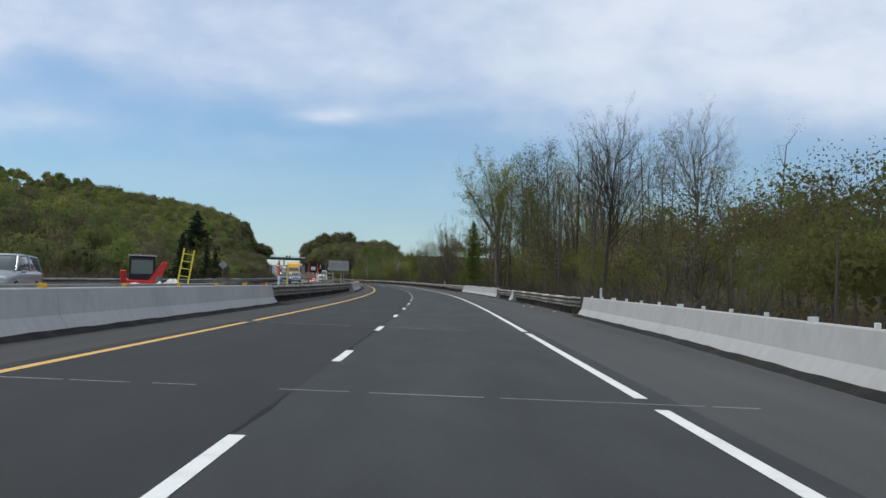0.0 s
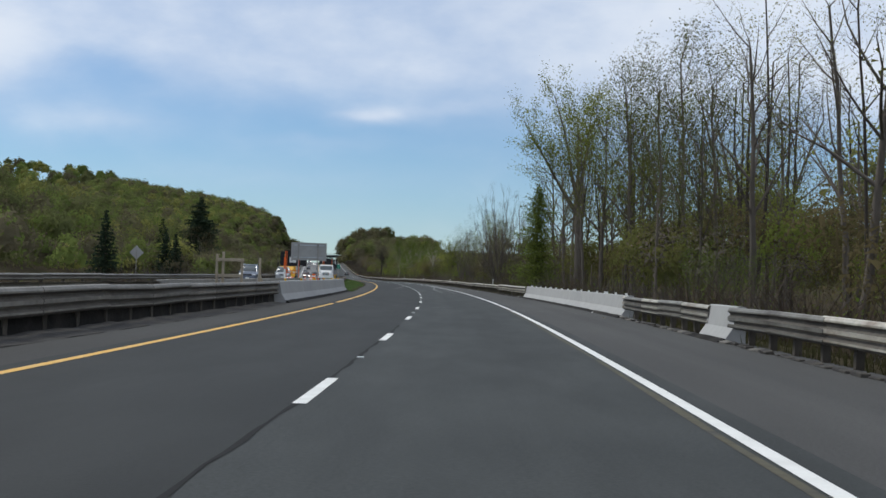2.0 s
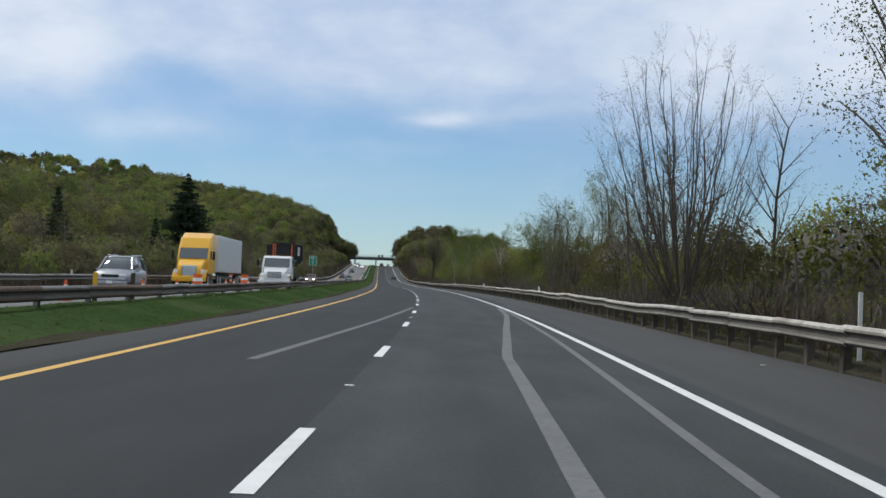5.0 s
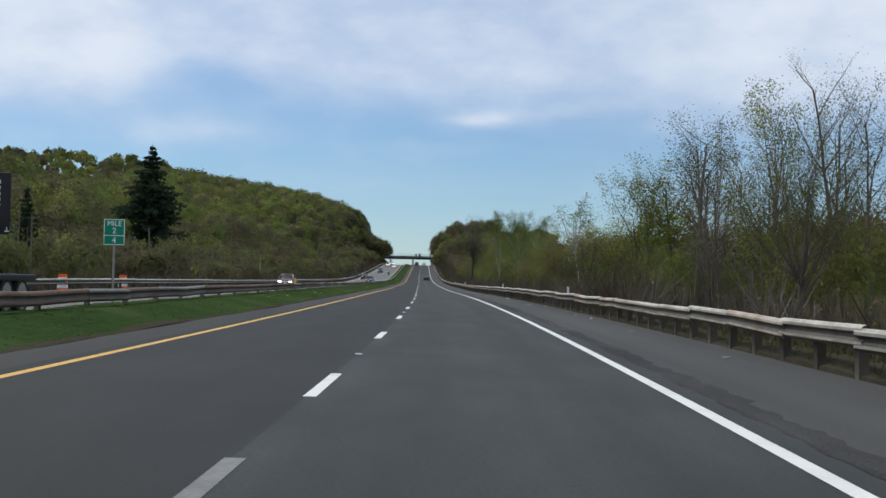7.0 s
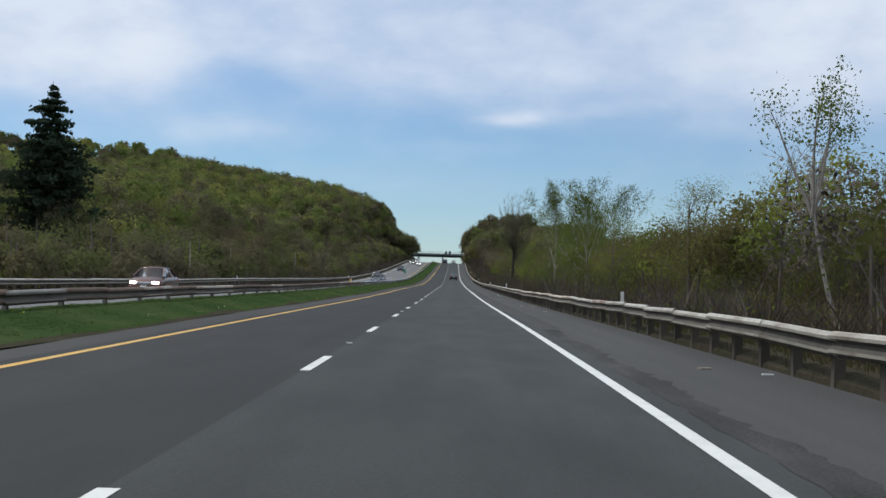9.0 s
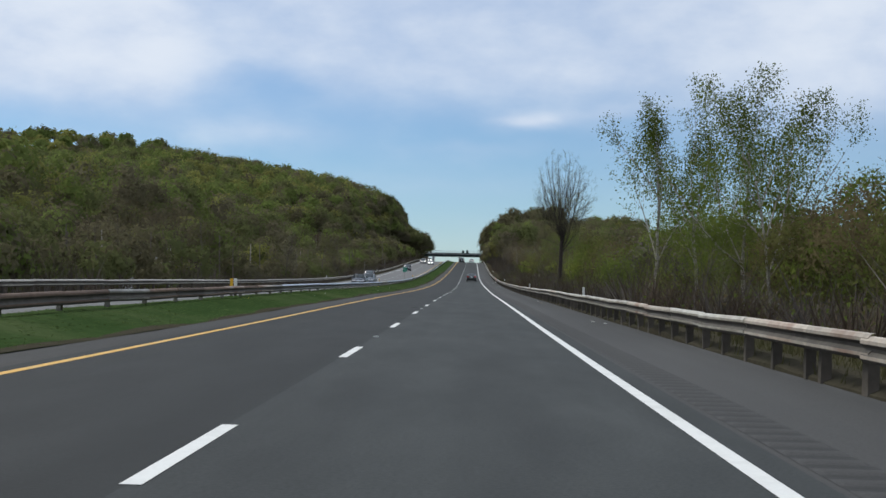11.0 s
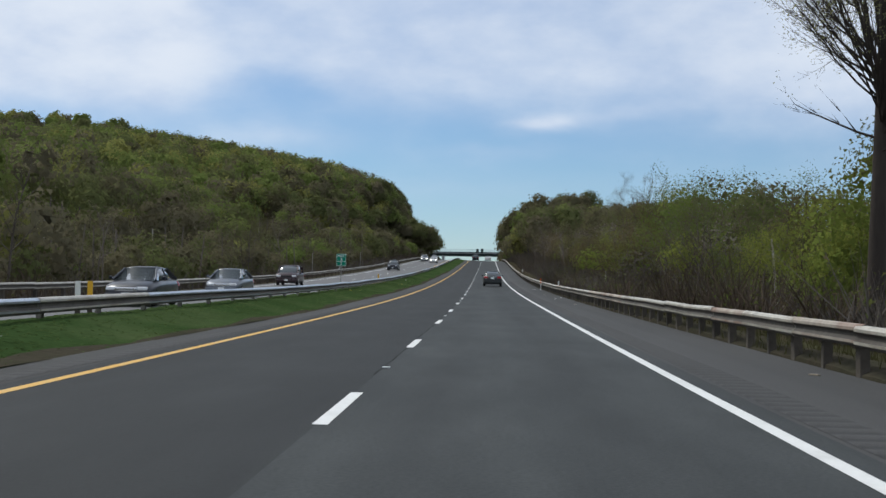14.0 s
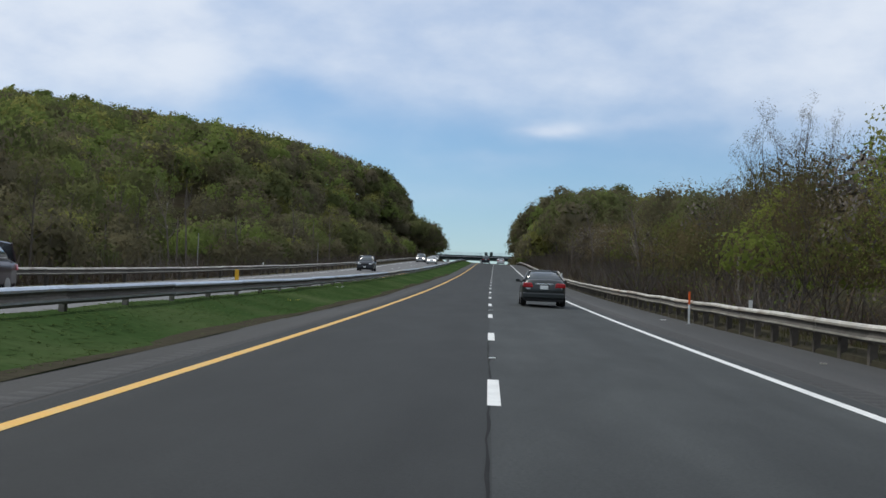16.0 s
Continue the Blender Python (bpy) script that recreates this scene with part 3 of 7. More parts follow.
# ---- road markings ----
DASH0, CYCLE, DASH = 9.806, 12.192, 3.048
for k in range(-4, 88):
    end = DASH0 + k * CYCLE
    me = strip("dash", end - DASH, end, -0.065, 0.065, WHITE_PAINT, step=1.6, dz=0.005)
    part("dash", me, None, road)
    s = end + 3.89
    if k % 2 == 0 and 4 <= k < 60:
        part("reflector", box(0.10, 0.06, 0.016, tuple(place(s, 0.0, 0.012)), 0.004), SIGN_WHITE, road, "low white pavement marker")
for s0, s1 in ((235.4, 238.2), (241.7, 246.3)):
    part("faded_dash", strip("faded_dash", s0, s1, -0.07, 0.07, FAINT_PAINT, step=1.0, dz=0.0035), None, road, "faded grey lane dash")
for name, u, mat_, cuts, wide in (("edge_line_right", RIGHT_LINE, WHITE_PAINT, [(-150, 13.3), (14.6, 33.3), (34.4, 120.4), (121.4, 1300)], 0.075),
                                  ("edge_line_left", LEFT_LINE, YELLOW_PAINT, [(-150, 13.6), (14.4, 33.2), (34.6, 120.0), (122.0, 1300)], 0.07)):
    for s0, s1 in cuts:
        part(name, strip(name, s0, s1, u - wide, u + wide, mat_, step=3.0, dz=0.005), None, road, "solid %s edge line" % ("white" if u > 0 else "yellow"))
for u, mat_ in ((-9.0, YELLOW_PAINT), (-16.3, WHITE_PAINT)):
    part("edge_line_oncoming", strip("edge_line_oncoming", -150, 1300, u - 0.07, u + 0.07, mat_, step=4.0, dz=0.005), None, far_road)
for k in range(12, 85):
    e_ = k * CYCLE + 3
    part("dash", strip("dash", e_ - DASH, e_, -12.73, -12.6, WHITE_PAINT, step=1.6, dz=0.005), None, far_road)
# bridge deck joints: pale steel lines across the lanes, slightly broken
rj = random.Random(4)
for s, u0, u1 in ((14.0, -5.1, -1.1), (13.9, -0.2, 4.9), (33.7, -4.9, 2.2), (50.5, -5.0, 5.0), (120.7, -1.0, 6.8), (170.5, -2.2, 5.0)):
    u = u0
    while u < u1:
        w = rj.uniform(0.5, 1.3)
        part("deck_joint", strip("deck_joint", s + rj.uniform(-0.015, 0.015), s + 0.035 + rj.uniform(0.0, 0.03), u, min(u + w, u1), JOINT if s < 60 else FAINT_PAINT, dz=0.0045), None, road)
        u += w + rj.uniform(0.0, 0.25)
# dark seam beside the dashes and pale tyre scrapes
for s0, s1, wide in ((-10, 13.5, 0.045), (20, 62, 0.045), (70, 100, 0.045), (121, 172, 0.035), (500, 580, 0.022)):
    wob = lambda s: -0.06 + 0.012 * np.sin(s / 2.1) + 0.008 * np.sin(s * 3.7)
    part("seam", strip("seam", s0, s1, wob, lambda s: wob(s) + wide * (1 + 0.45 * np.sin(s * 2.3)), DARK_SEAM, step=0.6, dz=0.003), None, road, "dark sealed seam in the asphalt")
for pts, w in (([(169.8, 1.93), (178, 1.88), (191, 1.95), (203, 2.5), (216, 3.2), (228, 3.55)], 0.085), ([(169.8, 2.88), (180, 2.97), (199, 3.3), (212, 3.45), (226, 3.6)], 0.06),
               ([(188, -1.6), (205, -0.8), (222, -0.15)], 0.07)):
    line = lambda s, pts=pts: along(pts, s)
    part("tyre_scrape", strip("tyre_scrape", pts[0][0], pts[-1][0], lambda s: line(s) - w, lambda s: line(s) + w, SKID, step=1.5, dz=0.004), None, road, "pale scraped tyre track")
part("ghost_line", strip("ghost_line", 72, 128, lambda s: RIGHT_LINE - 0.20 + 0.02 * np.sin(s / 2.7), lambda s: RIGHT_LINE - 0.12 + 0.015 * np.sin(s * 1.1), GHOST_LINE, step=1.2, dz=0.003), None, road, "stained trace of an old edge line")
for s0, s1, u0, w in ((430.0, 431.0, -0.50, 0.26),):
    part("tar_patch", strip("tar_patch", s0, s1, lambda s, a_=s0, b_=s1, c_=u0, w_=w: c_ + w_ * 0.5 * (1 - np.sin((s - a_) / (b_ - a_) * math.pi) ** 0.6) + 0.04 * np.sin(s * 7.0),
                             lambda s, a_=s0, b_=s1, c_=u0, w_=w: c_ + w_ * 0.5 + w_ * 0.5 * np.sin((s - a_) / (b_ - a_) * math.pi) ** 0.6 + 0.03 * np.sin(s * 9.0), DARK_SEAM, step=0.25, dz=0.0025), None, road, "dark tar patch")


for k, (s0, s1) in enumerate(((236, 262), (259, 291), (288, 322), (320, 341))):
    ragged = lambda s, k_=k: RIGHT_LINE + 0.34 + 0.02 * np.sin(s * 1.9 + k_) + 0.02 * np.sin(s * 5.3) + 0.015 * np.sin(s * 11.7)
    part("rough_strip", strip("rough_strip", s0, s1, ragged, lambda s: ragged(s) + 0.36 + 0.05 * np.sin(s * 0.8) + 0.04 * np.sin(s * 4.1) + 0.03 * np.sin(s * 9.3), BROKEN_ASPHALT, step=0.3, dz=0.003 + 0.0005 * k), None, road, "broken dark strip of asphalt beside the edge line")


def rumble(s0, s1, u0, u1):
    s = np.arange(s0, s1, 0.08)
    wave = np.sin(s / 0.48 * 2 * math.pi)
    z = 0.004 + 0.010 * np.maximum(wave, -0.3)
    u = np.array([u0, u0 + 0.05, u1 - 0.05, u1])
    fade = np.array([0.0, 1.0, 1.0, 0.0])
    S = np.repeat(s, 4)
    verts = place(S, np.tile(u, len(s)))
    verts[:, 2] += 0.003 + (z[:, None] * fade[None]).ravel()
    i, j = np.arange(len(s) - 1)[:, None] * 4, np.arange(3)[None]
    # troughs of the wave take the darker asphalt
    return mesh_of("rumble_strip", verts, np.stack([i + j, i + j + 1, i + 4 + j + 1, i + 4 + j], -1).reshape(-1, 4), [ASPHALT_OLD, RUMBLE_DARK], face_mat=np.repeat((wave[:-1] < -0.1).astype(int), 3), uv=np.stack([np.tile(u, len(s)), S], -1))


tagged(part("rumble_strip", rumble(342, 640, RIGHT_LINE + 0.42, RIGHT_LINE + 0.92)), "ridged rumble strip milled into the asphalt shoulder", "rumble strip", kind="stuff")
tagged(part("rumble_strip", rumble(460, 640, LEFT_LINE - 0.75, LEFT_LINE - 0.42)), "ridged rumble strip beside the yellow edge line", "rumble strip", kind="stuff")

# ---- concrete barriers ----
FACE_RIGHT = [(0.0, -0.06), (0.0, 0.075), (0.17, 0.33), (0.25, 0.80), (0.27, 0.82), (0.44, 0.82), (0.46, 0.80), (0.46, -0.06)]
FACE_LEFT = [(-x, z) for x, z in FACE_RIGHT]


def barrier(s0, s1, u_at, face, label, step, tabs, tab_mat, tab_every, tab_size=(0.05, 0.085, 0.085)):
    mid = (s0 + s1) / 2
    ob = thing("concrete_barrier", Matrix.Identity(4), label, "barrier", "concrete road barriers")
    s = s0
    while s < s1 - 0.5:
        e_ = min(s + step, s1)
        part("panel", sweep("panel", face, s, e_ - 0.02, u_at, CONCRETE, step=2.0), None, ob)
        s = e_
    part("gutter_grit", sweep("gutter_grit", [(-0.22 if face is FACE_RIGHT else 0.20, 0.002), (0.0, 0.09), (0.02, -0.03), (-0.20 if face is FACE_RIGHT else 0.18, -0.03)], s0, s1 + 0.6, u_at, BLACK_GRIT, step=1.0,
                              jitter=lambda q: 0.008 * np.sin(q * 2.1) + 0.006 * np.sin(q * 5.3)), None, ob, "dark grit swept against the foot")
    side = 0.35 if face is FACE_RIGHT else -0.35
    s = s0 + tab_every * 0.4
    k = 0
    while tabs and s < s1:
        u = float(u_at(np.array([s]))[0]) + side
        big = 2.0 if k % 4 == 2 else 1.0
        part("reflector_tab", box(tab_size[1] * big, tab_size[0], tab_size[2], (0, 0, tab_size[2] / 2), 0.008), tab_mat, ob).matrix_world = stand(s, u, 0.82)
        s += tab_every
        k += 1
    return ob


right_foot = lambda s: along([(-40, 6.85), (16, 6.9), (33, 7.35), (60, 7.45), (116, 7.55), (165, 7.35)], s)
left_foot = lambda s: along([(-40, -5.30), (60, -5.28), (118, -5.05), (158, -4.95)], s)
barrier(-40, 56.2, right_foot, FACE_RIGHT, "long pale grey concrete barrier with white reflector tabs", 24.0, True, REFLECTOR, 3.3)
barrier(116.3, 160.8, right_foot, FACE_RIGHT, "pale grey concrete parapet ending at a steel guardrail", 12.0, True, REFLECTOR, 2.9)
barrier(97.6, 100.8, lambda s: right_foot(s) - 0.1, FACE_RIGHT, "short whitish concrete block between two guardrails", 4.0, False, REFLECTOR, 5)
barrier(-40, 55.2, left_foot, FACE_LEFT, "smooth grey concrete median barrier with dark stained foot", 32.0, True, AMBER, 6.1)
barrier(118.1, 157.1, left_foot, FACE_LEFT, "grey concrete median parapet with yellow reflector tabs", 14.0, True, AMBER, 6.3)
OLD_FACE = [(0.0, -0.1), (0.0, 0.78), (0.3, 0.78), (0.3, -0.1)]
for s0, s1 in ((-40, 60), (112, 162)):
    ob = thing("bridge_parapet", Matrix.Identity(4), "stained old concrete parapet of the oncoming bridge", "parapet", "old bridge parapets")
    part("wall", sweep("wall", OLD_FACE, s0, s1, -8.7, CONCRETE_OLD, step=4.0), None, ob)

# ---- guardrails ----
W_BEAM = [(0.0, 0.0), (0.045, 0.012), (0.075, 0.05), (0.075, 0.09), (0.02, 0.135), (0.02, 0.175), (0.075, 0.22), (0.075, 0.26), (0.045, 0.298), (0.0, 0.31)]
THRIE = [(0.0, 0.0), (0.05, 0.012), (0.08, 0.05), (0.08, 0.085), (0.02, 0.125), (0.02, 0.16), (0.08, 0.20), (0.08, 0.235), (0.08, 0.27), (0.02, 0.31), (0.02, 0.345), (0.08, 0.39), (0.08, 0.42), (0.05, 0.47), (0.0, 0.485)]


# grime and painted-in shade darken the folds and the lower lip
grime_and_shade = {id(W_BEAM): {0, 1, 3, 4, 5}, id(THRIE): {0, 1, 3, 4, 8, 9, 10}}


def rail_profile(line, side):
    front = [(-side * x, z) for x, z in line]
    return front + [(-side * (x - 0.012), z) for x, z in line[::-1]]


POST = bpy.data.meshes.new("post")
bm = box(0.135, 0.18, 1.0, (0, 0, 0.10))
bm.to_mesh(POST)
bm.free()
POST.materials.append(POST_WOOD)
STEEL_POST = bpy.data.meshes.new("steel_post")
bm = joined(box(0.10, 0.012, 0.95, (0, -0.07, 0.1)), box(0.10, 0.012, 0.95, (0, 0.07, 0.1)), box(0.012, 0.14, 0.95, (0, 0, 0.1)))
bm.to_mesh(STEEL_POST)
bm.free()
STEEL_POST.materials.append(STEEL_DARK)


def guardrail(s0, s1, u_at, side, line, top, mats, label, spacing=1.905, piece=3.81, post_mesh=None, seed=1, bumpy=0.02, setback=0.14, tilt=2.0):
    """side: 1 where the traffic is to its left, -1 where it is to its right."""
    rg = random.Random(seed)
    ob = thing("guardrail", Matrix.Identity(4), label, "guardrail", "steel guardrails")
    prof = rail_profile(line, side)
    height = max(z for x, z in line)
    s, k = s0, 0
    lift0 = 0.0
    while s < s1 - 0.3:
        e_ = min(s + piece, s1)
        lift0, lift1 = 0.5 * lift0 + rg.uniform(-bumpy, bumpy), rg.uniform(-bumpy, bumpy)
        out0 = 0.0
        jit = lambda q, a_=lift0, b_=lift1, s_=s, e__=e_: a_ + (b_ - a_) * np.clip((q - s_) / (e__ - s_), 0, 1) + 0.004
        shift = -side * 0.014 * (k % 2)
        me = sweep("beam", prof, s, e_ + 0.25, (lambda q, sh=shift: u_at(q) + sh), mats[0] if len(mats) == 1 else rg.choice(mats + [mats[0]]), step=1.95, dz=top - height, jitter=jit)
        # second slot: darker steel that carries the folds' dirt and shade as colour
        me.materials.append(RAIL_GRIME_SHADE)
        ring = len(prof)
        darkened = grime_and_shade[id(line)]
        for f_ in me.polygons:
            if f_.index % ring in darkened and len(f_.vertices) == 4:
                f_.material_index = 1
        part("beam", me, None, ob)
        lift0 = lift1
        s, k = e_, k + 1
    s = s0 + 0.6
    while s < s1:
        u = float(u_at(np.array([s]))[0]) + side * setback
        p_ = part("post", post_mesh or POST, None, ob)
        p_.matrix_world = stand(s, u, top - 0.68 + rg.uniform(-0.015, 0.02)) @ pose(0, 0, 0, rg.uniform(-tilt, tilt), rg.uniform(-tilt, tilt), rg.uniform(-5, 5))
        s += spacing
    return ob


rail_right = lambda s: along([(50, 7.62), (98, 7.65), (118, 7.72), (161, 7.55), (178, 7.1), (200, 6.85), (290, 6.55), (430, 6.25), (580, 6.35), (1000, 6.35)], s)
guardrail(56.0, 98.0, rail_right, 1, THRIE, 0.80, [STEEL_DARK, STEEL_PALE], "weathered thrie-beam guardrail on timber posts", seed=2)
guardrail(100.6, 116.5, rail_right, 1, THRIE, 0.80, [STEEL_DARK, STEEL_PALE], "weathered thrie-beam guardrail between concrete ends", seed=3)
guardrail(160.5, 179.0, rail_right, 1, THRIE, 0.80, [STEEL_PALE], "pale weathered thrie-beam guardrail", seed=4)
guardrail(178.5, 395.0, rail_right, 1, W_BEAM, 0.72, [STEEL_PALE, STEEL_PALE, STEEL_RUST], "pale weathered guardrail with rusty beams on timber posts", seed=5, bumpy=0.035, tilt=3.0)
guardrail(394.5, 700.0, rail_right, 1, W_BEAM, 0.72, [STEEL_PALE, STEEL_PALE, STEEL_PALE, STEEL_RUST], "pale weathered guardrail on dark timber posts", seed=6, bumpy=0.02)
guardrail(699.0, 1000.0, rail_right, 1, W_BEAM, 0.72, [STEEL_PALE], "pale steel guardrail climbing the hill", spacing=3.81, piece=11.4, seed=7)
rail_bridge_left = lambda s: along([(50, -5.55), (120, -5.4)], s)
guardrail(55.0, 118.3, rail_bridge_left, -1, THRIE, 0.80, [STEEL_BLACKENED], "dark stained thrie-beam median guardrail", seed=8)
rail_median = lambda s: along([(150, -6.5), (170, -7.1), (500, -7.1), (1000, -7.2)], s)
guardrail(158.0, 330.0, rail_median, -1, W_BEAM, 0.70, [RUST_DARK, STEEL_DARK], "dark rusty guardrail behind the grass median", seed=9, spacing=3.81, post_mesh=STEEL_POST)
guardrail(329.5, 440.0, rail_median, -1, W_BEAM, 0.71, [RUST_DARK, RUST_DARK, STEEL_RUST, STEEL_DARK], "rusty brown guardrail behind the grass median", seed=10, spacing=3.81, post_mesh=STEEL_POST)
guardrail(439.5, 900.0, rail_median, -1, W_BEAM, 0.71, [STEEL_NEW, STEEL_NEW, STEEL_PALE], "grey galvanised guardrail behind the grass median", seed=11, spacing=3.81, piece=7.62, post_mesh=STEEL_POST)
rail_outer = lambda s: along([(-40, -18.0), (1000, -18.0)], s)
guardrail(-30.0, 300.0, rail_outer, -1, W_BEAM, 0.72, [STEEL_DARK], "dark guardrail along the far carriageway", seed=12, spacing=3.81, piece=11.43)
guardrail(299.0, 900.0, rail_outer, -1, W_BEAM, 0.72, [STEEL_PALE], "pale guardrail along the far carriageway", seed=13, spacing=3.81, piece=11.43)
rail_inner = lambda s: along([(55, -8.55), (165, -8.6)], s)
guardrail(60.0, 112.0, rail_inner, 1, W_BEAM, 0.72, [STEEL_DARK], "dark guardrail between the two bridges", seed=14, spacing=3.81, piece=7.62)

# ---- trees ----
def tubes(segments, sides):
    """Tapered tubes: rows of start, end, start radius, end radius."""
    seg = np.asarray(segments, float)
    p, q, r0, r1 = seg[:, 0:3], seg[:, 3:6], seg[:, 6], seg[:, 7]
    d = q - p
    d /= np.linalg.norm(d, axis=1)[:, None] + 1e-9
    helper = np.where(np.abs(d[:, 2:3]) > 0.9, np.array([[1.0, 0, 0]]), np.array([[0, 0, 1.0]]))
    a = np.cross(d, helper)
    a /= np.linalg.norm(a, axis=1)[:, None]
    b = np.cross(d, a)
    ang = np.arange(sides) / sides * 2 * math.pi
    ring = a[:, None] * np.cos(ang)[None, :, None] + b[:, None] * np.sin(ang)[None, :, None]
    lo, hi = p[:, None] + ring * r0[:, None, None], q[:, None] + ring * r1[:, None, None]
    verts = np.concatenate([lo, hi], 1).reshape(-1, 3)
    base = np.arange(len(seg))[:, None] * 2 * sides
    j = np.arange(sides)[None]
    jn = (j + 1) % sides
    return verts, np.stack([base + j, base + jn, base + sides + jn, base + sides + j], -1).reshape(-1, 4)


def ribbons(segments):
    """Fine twigs as narrow tapered blades."""
    seg = np.asarray(segments, float)
    p, q = seg[:, 0:3], seg[:, 3:6]
    side = np.cross(q - p, np.sin(np.arange(len(seg) * 3).reshape(-1, 3) * 1.7) + 0.01)
    side /= np.linalg.norm(side, axis=1)[:, None] + 1e-9
    a, b = side * np.maximum(seg[:, 6:7], 0.006), side * np.maximum(seg[:, 7:8], 0.003)
    return np.stack([p - a, p + a, q + b], 1).reshape(-1, 3), np.arange(len(seg) * 3).reshape(-1, 3)


def leaves_at(points, rg, per, spread, size, flat=0.0, whole=False):
    """Small folded leaf quads scattered round points."""
    pts = np.repeat(points, per, 0) + rg.normal(0, spread, (len(points) * per, 3))
    n = len(pts)
    a = rg.normal(0, 1, (n, 3))
    a[:, 2] *= 1 - flat
    a /= np.linalg.norm(a, axis=1)[:, None]
    b = np.cross(a, rg.normal(0, 1, (n, 3)))
    b /= np.linalg.norm(b, axis=1)[:, None] + 1e-9
    k = (size * rg.uniform(0.6, 1.4, n))[:, None]
    if whole:
        verts = np.stack([pts - a * k, pts + b * k * 0.66 + a * k * 0.15, pts + a * k, pts - b * k * 0.66 + a * k * 0.15], 1).reshape(-1, 3)
        return verts, np.arange(n * 4).reshape(-1, 4)
    verts = np.stack([pts - a * k, pts + a * k * 0.7 + b * k * 0.62, pts + a * k * 0.7 - b * k * 0.62], 1).reshape(-1, 3)
    return verts, np.arange(n * 3).reshape(-1, 3)


class Grower:
    """Grows a branching skeleton; wood holds segments by level, tips the twig points."""

    def __init__(self, seed):
        self.rg = np.random.default_rng(seed)
        self.wood = [[], [], [], [], []]
        self.tips = []

    def branch(self, p, d, length, r, level, spec):
        pieces, kids, angle, ratio, rise, wander, first = spec[level]
        rg = self.rg
        d = d / np.linalg.norm(d)
        step = length / pieces
        r_end = r * (0.25 if level else 0.30)
        for i in range(pieces):
            d = d + rg.normal(0, wander, 3) + np.array([0, 0, rise])
            d /= np.linalg.norm(d)
            q = p + d * step
            ra, rb = r + (r_end - r) * i / pieces, r + (r_end - r) * (i + 1) / pieces
            self.wood[level].append((*p, *q, ra, rb))
            if level + 1 < len(spec):
                share = (i + 1) / pieces
                if share > first:
                    for _ in range(kids):
                        turn = rg.normal(0, 1, 3)
                        side = np.cross(d, turn)
                        side /= np.linalg.norm(side) + 1e-9
                        an = radians(angle + rg.normal(0, 9))
                        dd = d * math.cos(an) + side * math.sin(an)
                        self.branch(q, dd, length * ratio * rg.uniform(0.65, 1.2) * (1.15 - 0.55 * share), rb * 0.62 + 0.002, level + 1, spec)
            if level + 1 >= len(spec) - 1:
                self.tips.append(q)
            p = q


def tree_meshes(name, grower, bark, leaf_mat, per, spread, size, above=0.0, keep=1.0, whole=False):
    sides = (7, 4, 3, 3, 3)
    vs, fs, off = [], [], 0
    last = max(lv for lv, segs in enumerate(grower.wood) if segs)
    for lv, segs in enumerate(grower.wood):
        if segs:
            v, f = ribbons(segs) if lv >= last - 1 and lv > 1 else tubes(segs, sides[lv])
            vs.append(v)
            fs.append((f if f.shape[1] == 3 else np.concatenate([f[:, :3], f[:, [0, 2, 3]]])) + off)
            off += len(v)
    trunk = mesh_of("trunk", np.concatenate(vs), np.concatenate(fs), bark, smooth=True)
    crown = None
    if leaf_mat is not None:
        tips = np.array(grower.tips)
        tips = tips[tips[:, 2] > above]
        tips = tips[grower.rg.random(len(tips)) < keep]
        v, f = leaves_at(tips, grower.rg, per, spread, size, whole=whole)
        crown = mesh_of("crown", v, f, leaf_mat)
    return trunk, crown


def grow(seed, height, r, spec, start=(0, 0, 0), lean=(0, 0, 1)):
    g = Grower(seed)
    g.branch(np.array(start, float), np.array(lean, float), height, r, 0, spec)
    return g


# per level: pieces, children per piece, angle, length ratio, upward pull, wander, share of the stem without branches
TALL = [(9, 2, 40, 0.34, 0.03, 0.05, 0.38), (4, 2, 36, 0.42, 0.05, 0.09, 0.15), (3, 1, 36, 0.55, 0.03, 0.12, 0.0), (1, 0, 30, 0.5, 0.02, 0.15, 0.0)]
SPREADING = [(6, 3, 40, 0.55, 0.02, 0.06, 0.25), (5, 2, 36, 0.42, 0.06, 0.09, 0.15), (3, 2, 36, 0.50, 0.04, 0.12, 0.0), (2, 0, 30, 0.5, 0.02, 0.15, 0.0)]
POLE = [(8, 1, 46, 0.22, 0.03, 0.05, 0.45), (3, 2, 40, 0.5, 0.05, 0.1, 0.1), (2, 0, 36, 0.50, 0.03, 0.12, 0.0)]
BUSHY = [(4, 4, 42, 0.75, 0.05, 0.08, 0.05), (3, 2, 36, 0.5, 0.06, 0.12, 0.1), (2, 1, 36, 0.55, 0.05, 0.14, 0.0), (1, 0, 30, 0.5, 0.02, 0.15, 0.0)]
KINDS = {}


def kind(name, label, group, *made):
    KINDS[name] = (label, group, made)


